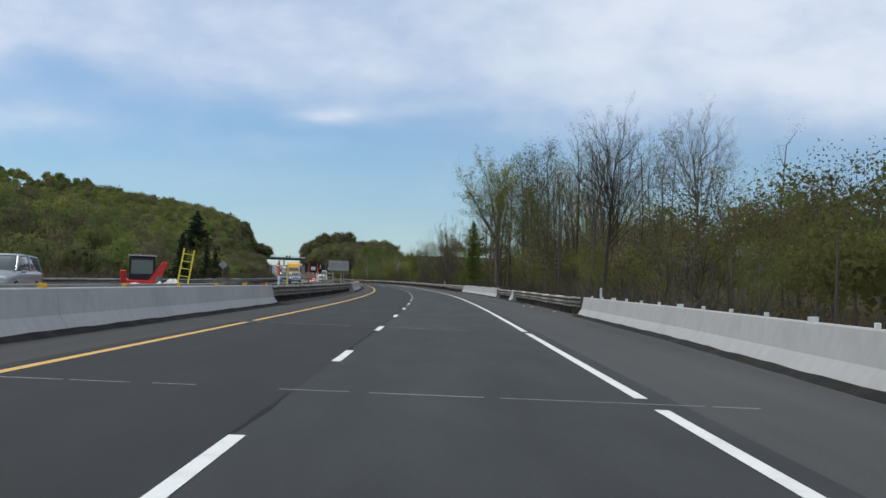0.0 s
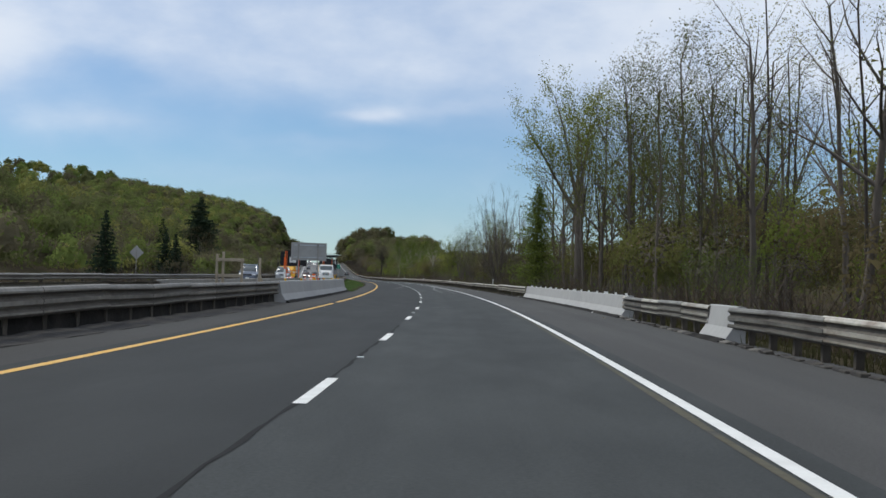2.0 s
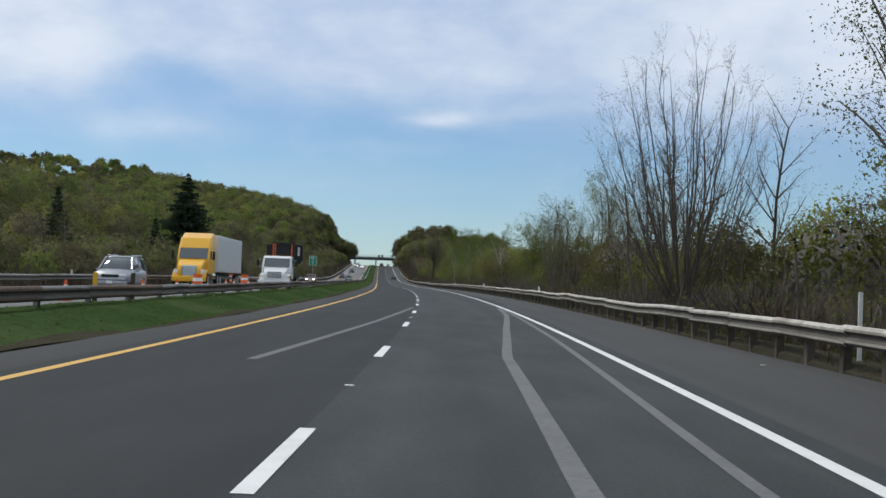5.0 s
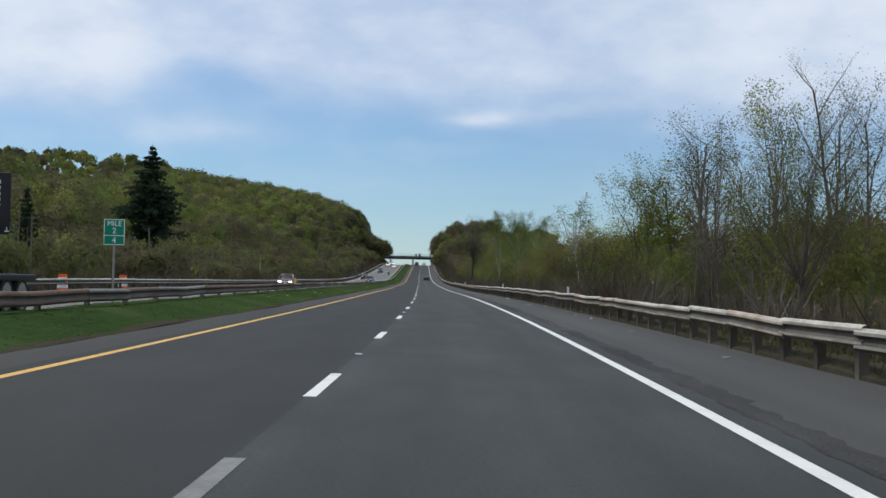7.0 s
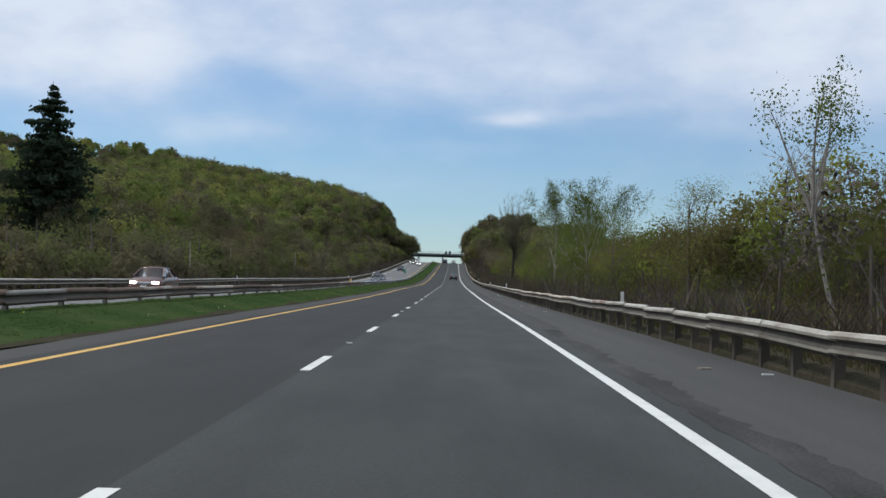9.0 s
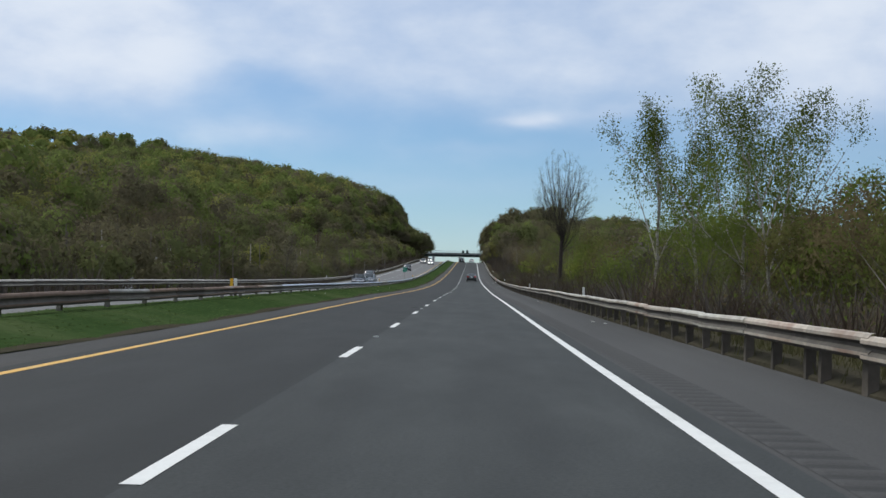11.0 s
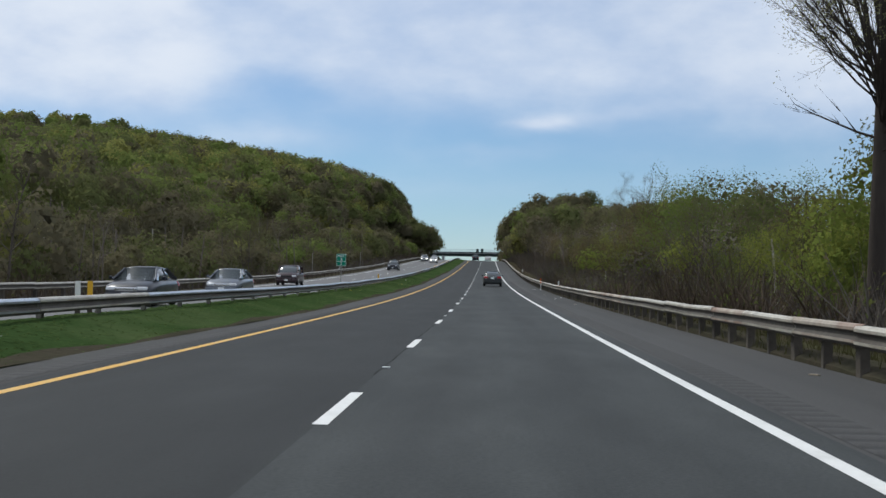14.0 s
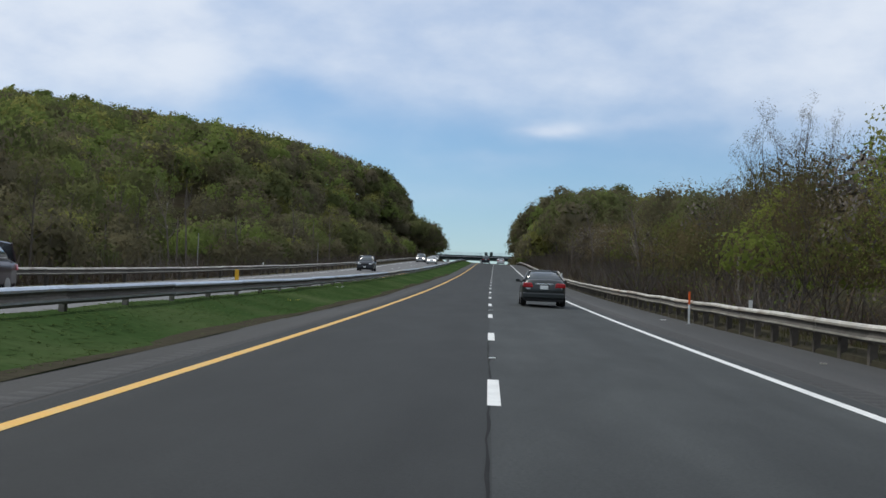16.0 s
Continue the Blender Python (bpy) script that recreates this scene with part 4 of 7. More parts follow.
for i in range(3):
    kind("bare%d" % i, "tall grey deciduous tree with nearly bare twigs", "roadside trees", *tree_meshes("t", grow(10 + i, 14.0, 0.17, TALL), BARK_GREY, LEAF_PALE, 3, 0.26, 0.038, 6.0, 0.7))
    kind("leafy%d" % i, "tall tree with sparse young green leaves", "roadside trees", *tree_meshes("t", grow(20 + i, 14.0, 0.16, TALL), BARK_GREY, (LEAF_YELLOW, LEAF_OLIVE, LEAF_OLIVE)[i], 7, 0.42, 0.058, 5.0, 0.9))
    kind("young%d" % i, "young tree covered with fresh spring leaves", "young roadside trees", *tree_meshes("t", grow(30 + i, 5.2, 0.055, BUSHY), BARK_GREY, (LEAF_GREEN, LEAF_YELLOW, LEAF_GREEN)[i], 9, 0.20, 0.043, 1.0, 0.9))
    kind("brown%d" % i, "brown leafless bushy tree with red buds", "young roadside trees", *tree_meshes("t", grow(40 + i, 5.6, 0.06, BUSHY), BARK_DARK, LEAF_RUSSET, 5, 0.18, 0.036, 1.0, 0.8))
for i in range(2):
    kind("pole%d" % i, "slender straight woodland tree with thin crown", "roadside trees", *tree_meshes("t", grow(50 + i, 13.0, 0.10, POLE), BARK_DARK, (LEAF_PALE, LEAF_YELLOW)[i], 6, 0.26, 0.05, 6.0, 0.7))


def plant(name, s, u, height, turn, like, category="tree", wide=1.0):
    """A tree of one kind, scaled to its height."""
    label, group, (trunk, crown) = KINDS[like]
    top = LIKE_HEIGHT[like]
    k = height / top
    ob = thing(name, stand(s, u, -0.15, turn, ground=True) @ Matrix.Diagonal((k * wide, k * wide, k, 1)), label, category, group)
    part("trunk", trunk, None, ob)
    if crown:
        part("crown", crown, None, ob)
    return ob


LIKE_HEIGHT = {}
for key, (label, group, (trunk, crown)) in KINDS.items():
    co = np.empty(len(trunk.vertices) * 3, np.float32)
    trunk.vertices.foreach_get("co", co)
    LIKE_HEIGHT[key] = float(co.reshape(-1, 3)[:, 2].max())


def special(name, s, u, label, trunk, crown, height=None, turn=0.0, category="tree"):
    ob = thing(name, stand(s, u, -0.15, turn, ground=True), label, category)
    co = np.empty(len(trunk.vertices) * 3, np.float32)
    trunk.vertices.foreach_get("co", co)
    if height:
        k = height / float(co.reshape(-1, 3)[:, 2].max())
        ob.matrix_world = ob.matrix_world @ Matrix.Scale(k, 4)
    part("trunk", trunk, None, ob)
    if crown:
        part("crown", crown, None, ob)
    return ob


FAN_TWIG = [(1, 0, 0, 0, 0, 0, 0), (1, 0, 0, 0, 0, 0, 0), (4, 2, 26, 0.50, 0.07, 0.05, 0.05), (2, 1, 24, 0.55, 0.06, 0.08, 0.0), (1, 0, 24, 0.5, 0.03, 0.1, 0)]


def egg_tree(seed, limbs, stem, roots, middle, tall, wide, thick, lean=0.0, spread=104, twig=1.3, wander=0.06):
    """Limbs that rise from a stem, or from the ground, and end on an egg-shaped crown. stem: top and radius; roots: lowest and highest fork."""
    g = Grower(seed)
    if stem:
        cuts = np.linspace(0, stem[0], 4)
        drop = 0.31 if stem[0] > middle else 0.15
        for k in range(3):
            g.wood[0].append((lean * cuts[k], 0, cuts[k], lean * cuts[k + 1], 0, cuts[k + 1], stem[1] * (1 - drop * k), stem[1] * (1 - drop * (k + 1))))
    else:
        g.wood[0].append((0, 0, 0, lean * 0.5, 0, 0.5, thick * 2.2, thick * 1.6))
    for i in range(limbs):
        an, polar = i * 2.39996, radians(6 + spread * ((i + 0.5) / limbs) ** 0.62)
        ragged = g.rg.uniform(0.86, 1.08)
        end = np.array([wide * math.sin(polar) * math.cos(an) * ragged + lean * middle, wide * math.sin(polar) * math.sin(an) * ragged, middle + tall * math.cos(polar) * ragged])
        z0 = roots[0] + (roots[1] - roots[0]) * ((i * 0.618) % 1.0) * min(1.0, end[2] / middle)
        z0 = min(z0, end[2] - 2.0)
        root = np.array([lean * z0, 0.0, z0])
        bend = root + (end - root) * np.array([0.62, 0.62, 0.36])
        w = np.linspace(0, 1, 9)[:, None]
        line = root * (1 - w) ** 2 + 2 * bend * w * (1 - w) + end * w ** 2 + g.rg.normal(0, wander, (9, 3)) * w
        rr = thick * (1.0 if i < limbs // 4 else 0.68)
        for k in range(8):
            ra, rb = rr * (1 - 0.105 * k), rr * (1 - 0.105 * (k + 1))
            g.wood[1].append((*line[k], *line[k + 1], ra, rb))
            if k >= 2:
                d = line[k + 1] - line[k]
                for _ in range(2):
                    side = g.rg.normal(0, 1, 3) * np.linalg.norm(d) * 0.42
                    g.branch(line[k + 1], d + side, g.rg.uniform(0.7, 1.3) * twig * (1.1 - 0.05 * k), rb * 0.5, 2, FAN_TWIG)
    return g


g = egg_tree(77, 64, (10.4, 0.28), (5.2, 10.2), 11.5, 4.6, 3.05, 0.058, 0.03, spread=112, twig=1.1)
for an, z0 in ((0.2, 5.4), (2.9, 6.2), (5.2, 5.8)):
    g.branch(np.array([0.1, 0, z0]), np.array([math.cos(an), math.sin(an), 0.25]), 2.4, 0.045, 2, FAN_TWIG)
special("fan_tree", 518, 11.3, "tall fan-shaped bare tree with a dark trunk", *tree_meshes("t", g, BARK_DARK, LEAF_PALE, 2, 0.12, 0.03, 5.0, 0.30), height=16.4)

# birch with leaves at the top alone
g = grow(81, 6.2, 0.13, [(6, 0, 30, 0.5, 0.0, 0.05, 2.0)], lean=(-0.34, 0, 1))
top = np.array(g.wood[0][-1][3:6])
BIRCH_LIMB = [(1, 0, 0, 0, 0, 0, 0), (6, 2, 36, 0.36, 0.05, 0.07, 0.2), (4, 1, 34, 0.45, 0.03, 0.10, 0.1), (2, 0, 30, 0.5, 0.02, 0.12, 0.0)]
for an, tilt, ln in ((2.6, 0.32, 4.2), (0.3, 0.32, 4.2), (1.4, 0.2, 4.8), (4.2, 0.36, 3.6), (5.4, 0.26, 4.0)):
    g.branch(top - np.array([0, 0, 0.4]), np.array([math.cos(an) * tilt, math.sin(an) * tilt, 1.0]), ln, 0.075, 1, BIRCH_LIMB)
special("birch", 350, 14.8, "leaning pale-barked birch with leaves at its top", *tree_meshes("t", g, BARK_BIRCH, LEAF_GREEN, 7, 0.20, 0.055, 8.2, 0.5, True), height=10.3)

# large forked tree with yellow-green leaves
g = Grower(91)
for z0, z1, x0, x1, r0, r1 in ((0.0, 3.0, 0.0, 0.05, 0.46, 0.40), (3.0, 6.5, 0.05, 0.0, 0.40, 0.36), (6.5, 9.6, 0.0, -0.1, 0.36, 0.31)):
    g.wood[0].append((x0, 0, z0, x1, 0, z1, r0, r1))
top = np.array([-0.1, 0.0, 9.6])
BIG_LIMB = [(1, 0, 0, 0, 0, 0, 0), (7, 3, 40, 0.38, 0.05, 0.06, 0.30), (4, 2, 36, 0.45, 0.03, 0.1, 0.1), (3, 0, 30, 0.5, 0.02, 0.12, 0.0)]
for an, tilt, ln, dz_ in ((3.1, 0.62, 10.0, -0.4), (2.5, 0.25, 11.0, 0), (0.6, 0.33, 10.5, 0), (4.4, 0.45, 9.5, -0.2), (1.5, 0.4, 9.5, -0.1), (3.4, 0.85, 7.5, -0.6)):
    g.branch(top + np.array([0, 0, dz_]), np.array([math.cos(an) * tilt, math.sin(an) * tilt, 1.0]), ln, 0.17, 1, BIG_LIMB)
special("cottonwood", 182, 14.15, "large forked tree with young yellow-green leaves", *tree_meshes("t", g, BARK_GREY, LEAF_YELLOW, 8, 0.34, 0.070, 10.0, 0.7, True), height=22.0, turn=0)

# tall bare trees and the round one
special("bare_tree", 91, 13.2, "tall leaning bare tree with dark limbs", *tree_meshes("t", egg_tree(101, 36, (13.2, 0.22), (5.8, 13.0), 11.3, 5.0, 3.1, 0.060, 0.06, 96, 1.5, 0.16), BARK_DARK, LEAF_PALE, 1, 0.1, 0.03, 6.0, 0.5), height=16.6)
special("bare_tree", 104, 22.6, "tall upright bare tree with a wide twiggy crown", *tree_meshes("t", egg_tree(102, 36, (14.5, 0.21), (7.0, 14.5), 13.2, 5.2, 3.4, 0.060, 0.0, 96, 1.6, 0.16), BARK_GREY, LEAF_PALE, 1, 0.1, 0.03, 6.0, 0.5), height=18.6)
special("round_tree", 230, 12.0, "rounded many-stemmed bare tree above the guardrail", *tree_meshes("t", egg_tree(103, 44, None, (0.2, 2.2), 8.6, 6.0, 4.6, 0.075, 0.0, 92, 1.5, 0.14), BARK_GREY, LEAF_RUSSET, 1, 0.12, 0.026, 3.0, 0.6), height=14.8)
special("bare_tree", 299, 14.0, "slender many-stemmed bare tree rising above the thicket", *tree_meshes("t", egg_tree(107, 16, None, (0.2, 2.6), 6.8, 4.0, 1.5, 0.065, 0.0, 80, 1.1, 0.1), BARK_GREY, LEAF_PALE, 1, 0.1, 0.026, 4.0, 0.4), height=10.8)
special("budding_tree", 285, 14.2, "rounded tree with a grey trunk and first pale leaves", *tree_meshes("t", egg_tree(108, 26, (4.0, 0.16), (2.6, 4.0), 6.6, 3.3, 2.7, 0.06, 0.0, 100, 1.1, 0.12), BARK_GREY, LEAF_OLIVE, 2, 0.14, 0.034, 3.0, 0.8), height=10.0)
special("brown_tree", 647, 20.8, "broad reddish-brown leafless tree with dense twigs", *tree_meshes("t", egg_tree(104, 40, None, (0.2, 2.6), 8.4, 6.4, 4.8, 0.085, 0.0, 100, 1.8, 0.16), BARK_DARK, LEAF_RUSSET, 3, 0.20, 0.04, 2.0, 0.9), height=16.0)
special("aspen", 319, 14.4, "tall tree with many stems and fluttering green leaves", *tree_meshes("t", grow(105, 8.5, 0.18, [(3, 4, 26, 1.05, 0.04, 0.05, 0.05)] + SPREADING[1:]), BARK_GREY, LEAF_YELLOW, 7, 0.28, 0.075, 3.0, 0.8), height=10.6)
special("aspen", 318, 22.0, "tall leafy tree with grey many-stemmed trunk", *tree_meshes("t", grow(106, 12.0, 0.22, [(4, 3, 26, 0.9, 0.04, 0.05, 0.1)] + SPREADING[1:]), BARK_GREY, LEAF_YELLOW, 7, 0.30, 0.080, 4.0, 0.8), height=15.5)
for s, u, h, sd in ((463, 13.6, 14.6, 115), (436, 15.4, 12.0, 116), (462, 16.5, 14.5, 111), (470, 20.0, 14.0, 112), (444, 15.6, 13.5, 113), (449, 19.5, 14.0, 114)):
    special("aspen", s, u, "tall pale-stemmed tree with fluttering green leaves", *tree_meshes("t", grow(sd, 9.5, 0.13, [(5, 2, 30, 0.7, 0.04, 0.06, 0.2)] + SPREADING[1:]), BARK_BIRCH, LEAF_GREEN, 7, 0.22, 0.060, 4.6, 0.75, True), height=h)


def conifer(seed, height, radius, whorls, droop, leaf_mat, fill, size, stem_r, power=1.0, base=0.06, uneven=0.25):
    rg = np.random.default_rng(seed)
    wood, pts = [(0, 0, 0, 0, 0, height, stem_r, 0.02)], []
    limbs = []
    for i in range(whorls):
        f = base + (1 - base) * (i / whorls) ** 0.9
        z = f * height
        reach = radius * (1 - f) ** power * rg.uniform(1 - uneven, 1 + uneven * 0.6)
        for a_ in np.arange(0, 6.28, 6.28 / 7) + rg.uniform(0, 6.28):
            ln = reach * rg.uniform(0.88 - uneven, 1.12)
            d = np.array([math.cos(a_), math.sin(a_), 0])
            p = np.array([0, 0, z])
            q = p + d * ln + np.array([0, 0, -droop * ln + 0.10 * ln])
            limbs.append((*p, *q, 0.035, 0.006))
            k = max(2, int(fill * ln))
            w = rg.uniform(0.15, 1.0, k)[:, None]
            pts.append(p + (q - p) * w + rg.normal(0, 0.16 * (ln / 2 + 0.4), (k, 3)) * np.array([1, 1, 0.35]))
    v0, f0 = tubes(wood, 7)
    v1, f1 = tubes(limbs, 3)
    trunk = mesh_of("trunk", np.concatenate([v0, v1]), np.concatenate([f0, f1 + len(v0)]), BARK_DARK)
    v, f = leaves_at(np.concatenate(pts), rg, 2, 0.10, size, 0.3)
    return trunk, mesh_of("crown", v, f, leaf_mat)


special("spruce", 460, -45.6, "large dark spruce rising above the wood's edge", *conifer(201, 24.5, 10.5, 27, 0.24, NEEDLE, 20, 0.27, 0.3, 0.82, 0.05, 0.38), category="conifer")
special("cedar", 184.5, 10.85, "green conical cedar beside the guardrail", *conifer(202, 10.7, 3.4, 40, -0.25, CEDAR, 26, 0.072, 0.14, 0.80, 0.03, 0.5), category="conifer")
rt = np.random.default_rng(5)
DARK_SPRUCE = conifer(203, 12.0, 3.8, 20, 0.25, NEEDLE, 8, 0.24, 0.16)
for s, u, h in ((352, -34, 9.5), (356, -37, 8.0), (246, -30, 7.0), (251, -32, 7.8), (259, -31, 6.5), (330, -42, 12.0), (212, -33, 8.5)):
    special("small_spruce", s, u, "small dark spruce at the edge of the wood", *DARK_SPRUCE, height=h, category="conifer")

# woods on the right
rw = random.Random(31)


def row_of(name, n, s0, s1, u0, u1, h0, h1, likes, wide=(0.85, 1.2)):
    for _ in range(n):
        s, u = rw.uniform(s0, s1), u0 + (u1 - u0) * rw.random() ** 1.3
        plant(name, s, u, rw.uniform(h0, h1), rw.uniform(0, 360), rw.choice(likes), wide=rw.uniform(*wide))


BARE, LEAFY, YOUNG, BROWN, POLES = ["bare0", "bare1", "bare2"], ["leafy0", "leafy1", "leafy2"], ["young0", "young1", "young2"], ["brown0", "brown1", "brown2"], ["pole0", "pole1"]
row_of("woodland_tree", 28, 112, 178, 14, 34, 15.5, 21.0, BARE + POLES + POLES + LEAFY)
row_of("woodland_tree", 4, 148, 179, 15, 22, 14.0, 20.0, LEAFY + POLES)
row_of("woodland_tree", 12, 134, 176, 12.5, 20, 13.0, 20.0, BARE + POLES + LEAFY)
row_of("woodland_tree", 24, 186, 226, 14.5, 34, 15.0, 20.0, BARE + LEAFY + POLES + POLES)
row_of("woodland_tree", 8, 60, 120, 24, 44, 10.0, 14.0, BARE + LEAFY)
row_of("woodland_tree", 9, 228, 300, 14, 32, 8.5, 12.0, BARE + LEAFY + POLES)
row_of("woodland_tree", 12, 300, 336, 16, 32, 11.0, 15.0, BARE + POLES)
row_of("woodland_tree", 11, 324, 374, 14, 24, 7.5, 10.0, BARE + POLES + LEAFY)
row_of("leafy_tree", 6, 300, 324, 15, 30, 9.0, 12.0, LEAFY, wide=(1.2, 1.6))
row_of("brown_tree", 40, 600, 780, 10.5, 24, 7.0, 10.5, BROWN + BROWN + BARE, wide=(0.9, 1.3))
row_of("young_tree", 20, 52, 120, 12, 26, 4.0, 6.8, YOUNG + BROWN)
row_of("young_tree", 22, 116, 232, 12, 26, 3.6, 7.0, YOUNG + BROWN)
row_of("young_tree", 24, 228, 340, 11.5, 24, 3.5, 6.2, YOUNG + BROWN)
row_of("young_tree", 28, 335, 450, 12.5, 26, 3.8, 6.4, YOUNG + YOUNG + BROWN)
row_of("young_tree", 34, 445, 600, 13.5, 26, 4.6, 7.2, YOUNG + YOUNG + BROWN)
row_of("young_tree", 22, 560, 720, 13, 26, 6.0, 9.5, BROWN + BROWN + YOUNG)
for s, u, h in ((67, 21.0, 8.4), (566, 14.5, 9.4), (574, 16.0, 10.4), (583, 14.5, 9.6), (591, 17.0, 10.8), (556, 17.0, 9.0), (372, 13.5, 8.0), (385, 16.0, 8.6), (404, 14.0, 7.6), (146, 47, 16.0), (150, 45, 15.0)):
    plant("leafy_tree", s, u, h, rw.uniform(0, 360), (("young0", "young1", "young2", "young0")[int(s) % 4] if s > 540 or s < 100 else rw.choice(["leafy1", "leafy0"])) if h < 12 else "leafy1", wide=1.0 if s > 540 or s < 100 else 1.5)
# wood's edge on the left
plant("leafy_tree", 452, -40.5, 9.0, 40, "young0", wide=1.2)
for s, u, h in ((500, -26.5, 9.0), (503, -29.5, 10.0), (508, -27.5, 9.5), (512, -30.5, 10.0), (496, -28.0, 9.0)):
    plant("wood_edge_tree", s, u, h, rw.uniform(0, 360), "brown%d" % (int(s) % 3))
for s, u, h in ((240, 13.5, 13.0), (246, 16.5, 14.0), (236, 17.5, 13.5), (252, 14.5, 11.5)):
    plant("woodland_tree", s, u, h, rw.uniform(0, 360), "bare%d" % (int(s) % 3))
row_of("wood_edge_tree", 16, 250, 420, -44, -27, 6.5, 10.0, BARE + BROWN + LEAFY)
row_of("wood_edge_tree", 30, 420, 640, -38, -22, 6.0, 9.0, BARE + LEAFY + BROWN)
row_of("wood_edge_tree", 26, 620, 800, -36, -22, 6.5, 9.5, BARE + LEAFY + POLES)


# ---- far woods: crowns of many small leaf clumps ----
def clumps(rg, centres, radii, own, shape, size, jitter, slim, shell):
    """Leaf triangles facing outwards on a lumpy crown; gives their corners and the outward shading directions."""
    m = len(own)
    d = rg.normal(0, 1, (m, 3))
    d /= np.linalg.norm(d, axis=1)[:, None]
    d[:, 2] = np.abs(d[:, 2]) * 1.25 - 0.45
    pts = centres[own] + d * (radii[own] * shell * (shape(d, own) + rg.normal(0, 0.10, m)))[:, None] * np.array([1, 1, 1.05])
    nrm = d + rg.normal(0, jitter, (m, 3))
    nrm /= np.linalg.norm(nrm, axis=1)[:, None]
    a = np.cross(nrm, rg.normal(0, 1, (m, 3)))
    a /= np.linalg.norm(a, axis=1)[:, None] + 1e-9
    b = np.cross(nrm, a)
    k = (size * radii[own] / radii.mean() * rg.uniform(0.5, 1.4, m))[:, None]
    verts = np.stack([pts - a * k, pts + a * k * 0.7 - b * k * slim[own][:, None], pts + a * k * 0.7 + b * k * slim[own][:, None]], 1).reshape(-1, 3)
    out = d * 0.85 + nrm * 0.25 + np.array([0, 0, 0.40])
    return verts, np.repeat(out / np.linalg.norm(out, axis=1)[:, None], 3, 0)


def canopy(name, seed, centres, radii, tints, mats, per, size, label, slim=0.75, jitter=0.30, layers=((1.0, 1.0, 1.0), (0.36, 1.6, 0.84), (0.24, 2.3, 0.66))):
    """Crowns of small leaf clumps over looser inner layers of larger ones. layers: share of the count, of the size and of the radius."""
    rg = np.random.default_rng(seed)
    n = len(centres)
    shape = lambda d, o: 1 + 0.22 * np.sin(d[:, 0] * 5 + o * 1.7) * np.sin(d[:, 1] * 6 + o * 0.9) + 0.12 * np.sin(d[:, 2] * 7 + o * 2.3)
    thin = np.where((tints >= 3) & (mats[4] is TWIG_GREY), slim * 0.5, slim)
    made = []
    for share, bigger, shell in layers:
        own = np.repeat(np.arange(n), np.maximum((per * share * (radii / radii.mean()) ** 1.2).astype(int), 8))
        made.append((*clumps(rg, centres, radii, own, shape, size * bigger, jitter + 0.2 * (1 - shell), thin, shell), own))
    verts, out, own = (np.concatenate([m_[k] for m_ in made]) for k in range(3))
    shade = rg.random(n)
    me = mesh_of(name, verts, np.arange(len(verts)).reshape(-1, 3), mats, face_mat=tints[own], uv=np.stack([np.repeat(shade[own], 3)] * 2, -1), smooth=True)
    me.attributes.new("custom_normal", "FLOAT_VECTOR", "POINT").data.foreach_set("vector", out.astype(np.float32).ravel())
    return tagged(part(name, me), label, "woodland", kind="stuff")


def left_wood_height(s, u):
    near = 1 - ease(s, 420, 560)
    low = 1 - 0.25 * ease(s, 540, 600) * (1 - ease(s, 700, 780))
    return 5.0 * ease(-u, 60, 100) * (1 - ease(s, 780, 900)) + 1.10 * low * (near * (5.5 + 7.5 * ease(-u, 36, 85)) + (1 - near) * (6.5 + 7.0 * ease(-u, 22, 56)))


def scatter(seed, n, s0, s1, u0, u1, height, rad, power=1.0, tint_w=(0.30, 0.15, 0.31, 0.13, 0.11)):
    rg = np.random.default_rng(seed)
    s, u = rg.uniform(s0, s1, n), u0 + (u1 - u0) * rg.random(n) ** power
    clear = ~((np.abs(s - 522) < 17) & (u > -40) & (u < -20))
    s, u, n = s[clear], u[clear], int(clear.sum())
    x, y = plan(s, u)
    r = rad * rg.uniform(0.7, 1.3, n)
    tall = height(s, u) if callable(height) else height
    r = np.minimum(r, tall * 0.42)
    z = terrain(s, u) + tall * rg.uniform(0.72, 1.06, n) - r
    tint = rg.choice(5, n, p=tint_w)
    return np.stack([x, y, z], -1), r, tint


CROWNS = [LEAF_GREEN, LEAF_YELLOW, LEAF_OLIVE, LEAF_RUSSET, TWIG_GREY]
FAR_CROWNS = [HILL_GREEN, HILL_YELLOW, HILL_OLIVE, HILL_BROWN, BUD_BROWN]
canopy("hill_woods", 1, *scatter(61, 1300, 720, 1090, -170, -44, left_wood_height, 3.6), FAR_CROWNS, 92, 0.36, "spring woods covering the hillside in greens and browns")
canopy("hill_woods", 2, *scatter(62, 1200, 250, 740, -170, -44, left_wood_height, 3.4), FAR_CROWNS, 145, 0.24, "spring woods on the lower hillside")
canopy("hill_woods", 9, *scatter(69, 1000, 200, 1500, -420, -160, 17.4, 4.1), FAR_CROWNS, 130, 0.62, "distant spring woods on the hill's crest")
canopy("wood_edge", 3, *scatter(63, 420, 300, 760, -50, -24, left_wood_height, 2.5, tint_w=(0.12, 0.04, 0.26, 0.32, 0.26)), FAR_CROWNS, 200, 0.17, "brown and green trees at the foot of the hill")
canopy("wood_edge", 10, *scatter(70, 260, 760, 1040, -50, -24, left_wood_height, 2.9, tint_w=(0.12, 0.10, 0.24, 0.27, 0.27)), FAR_CROWNS, 180, 0.30, "brown and green trees beside the climbing road")
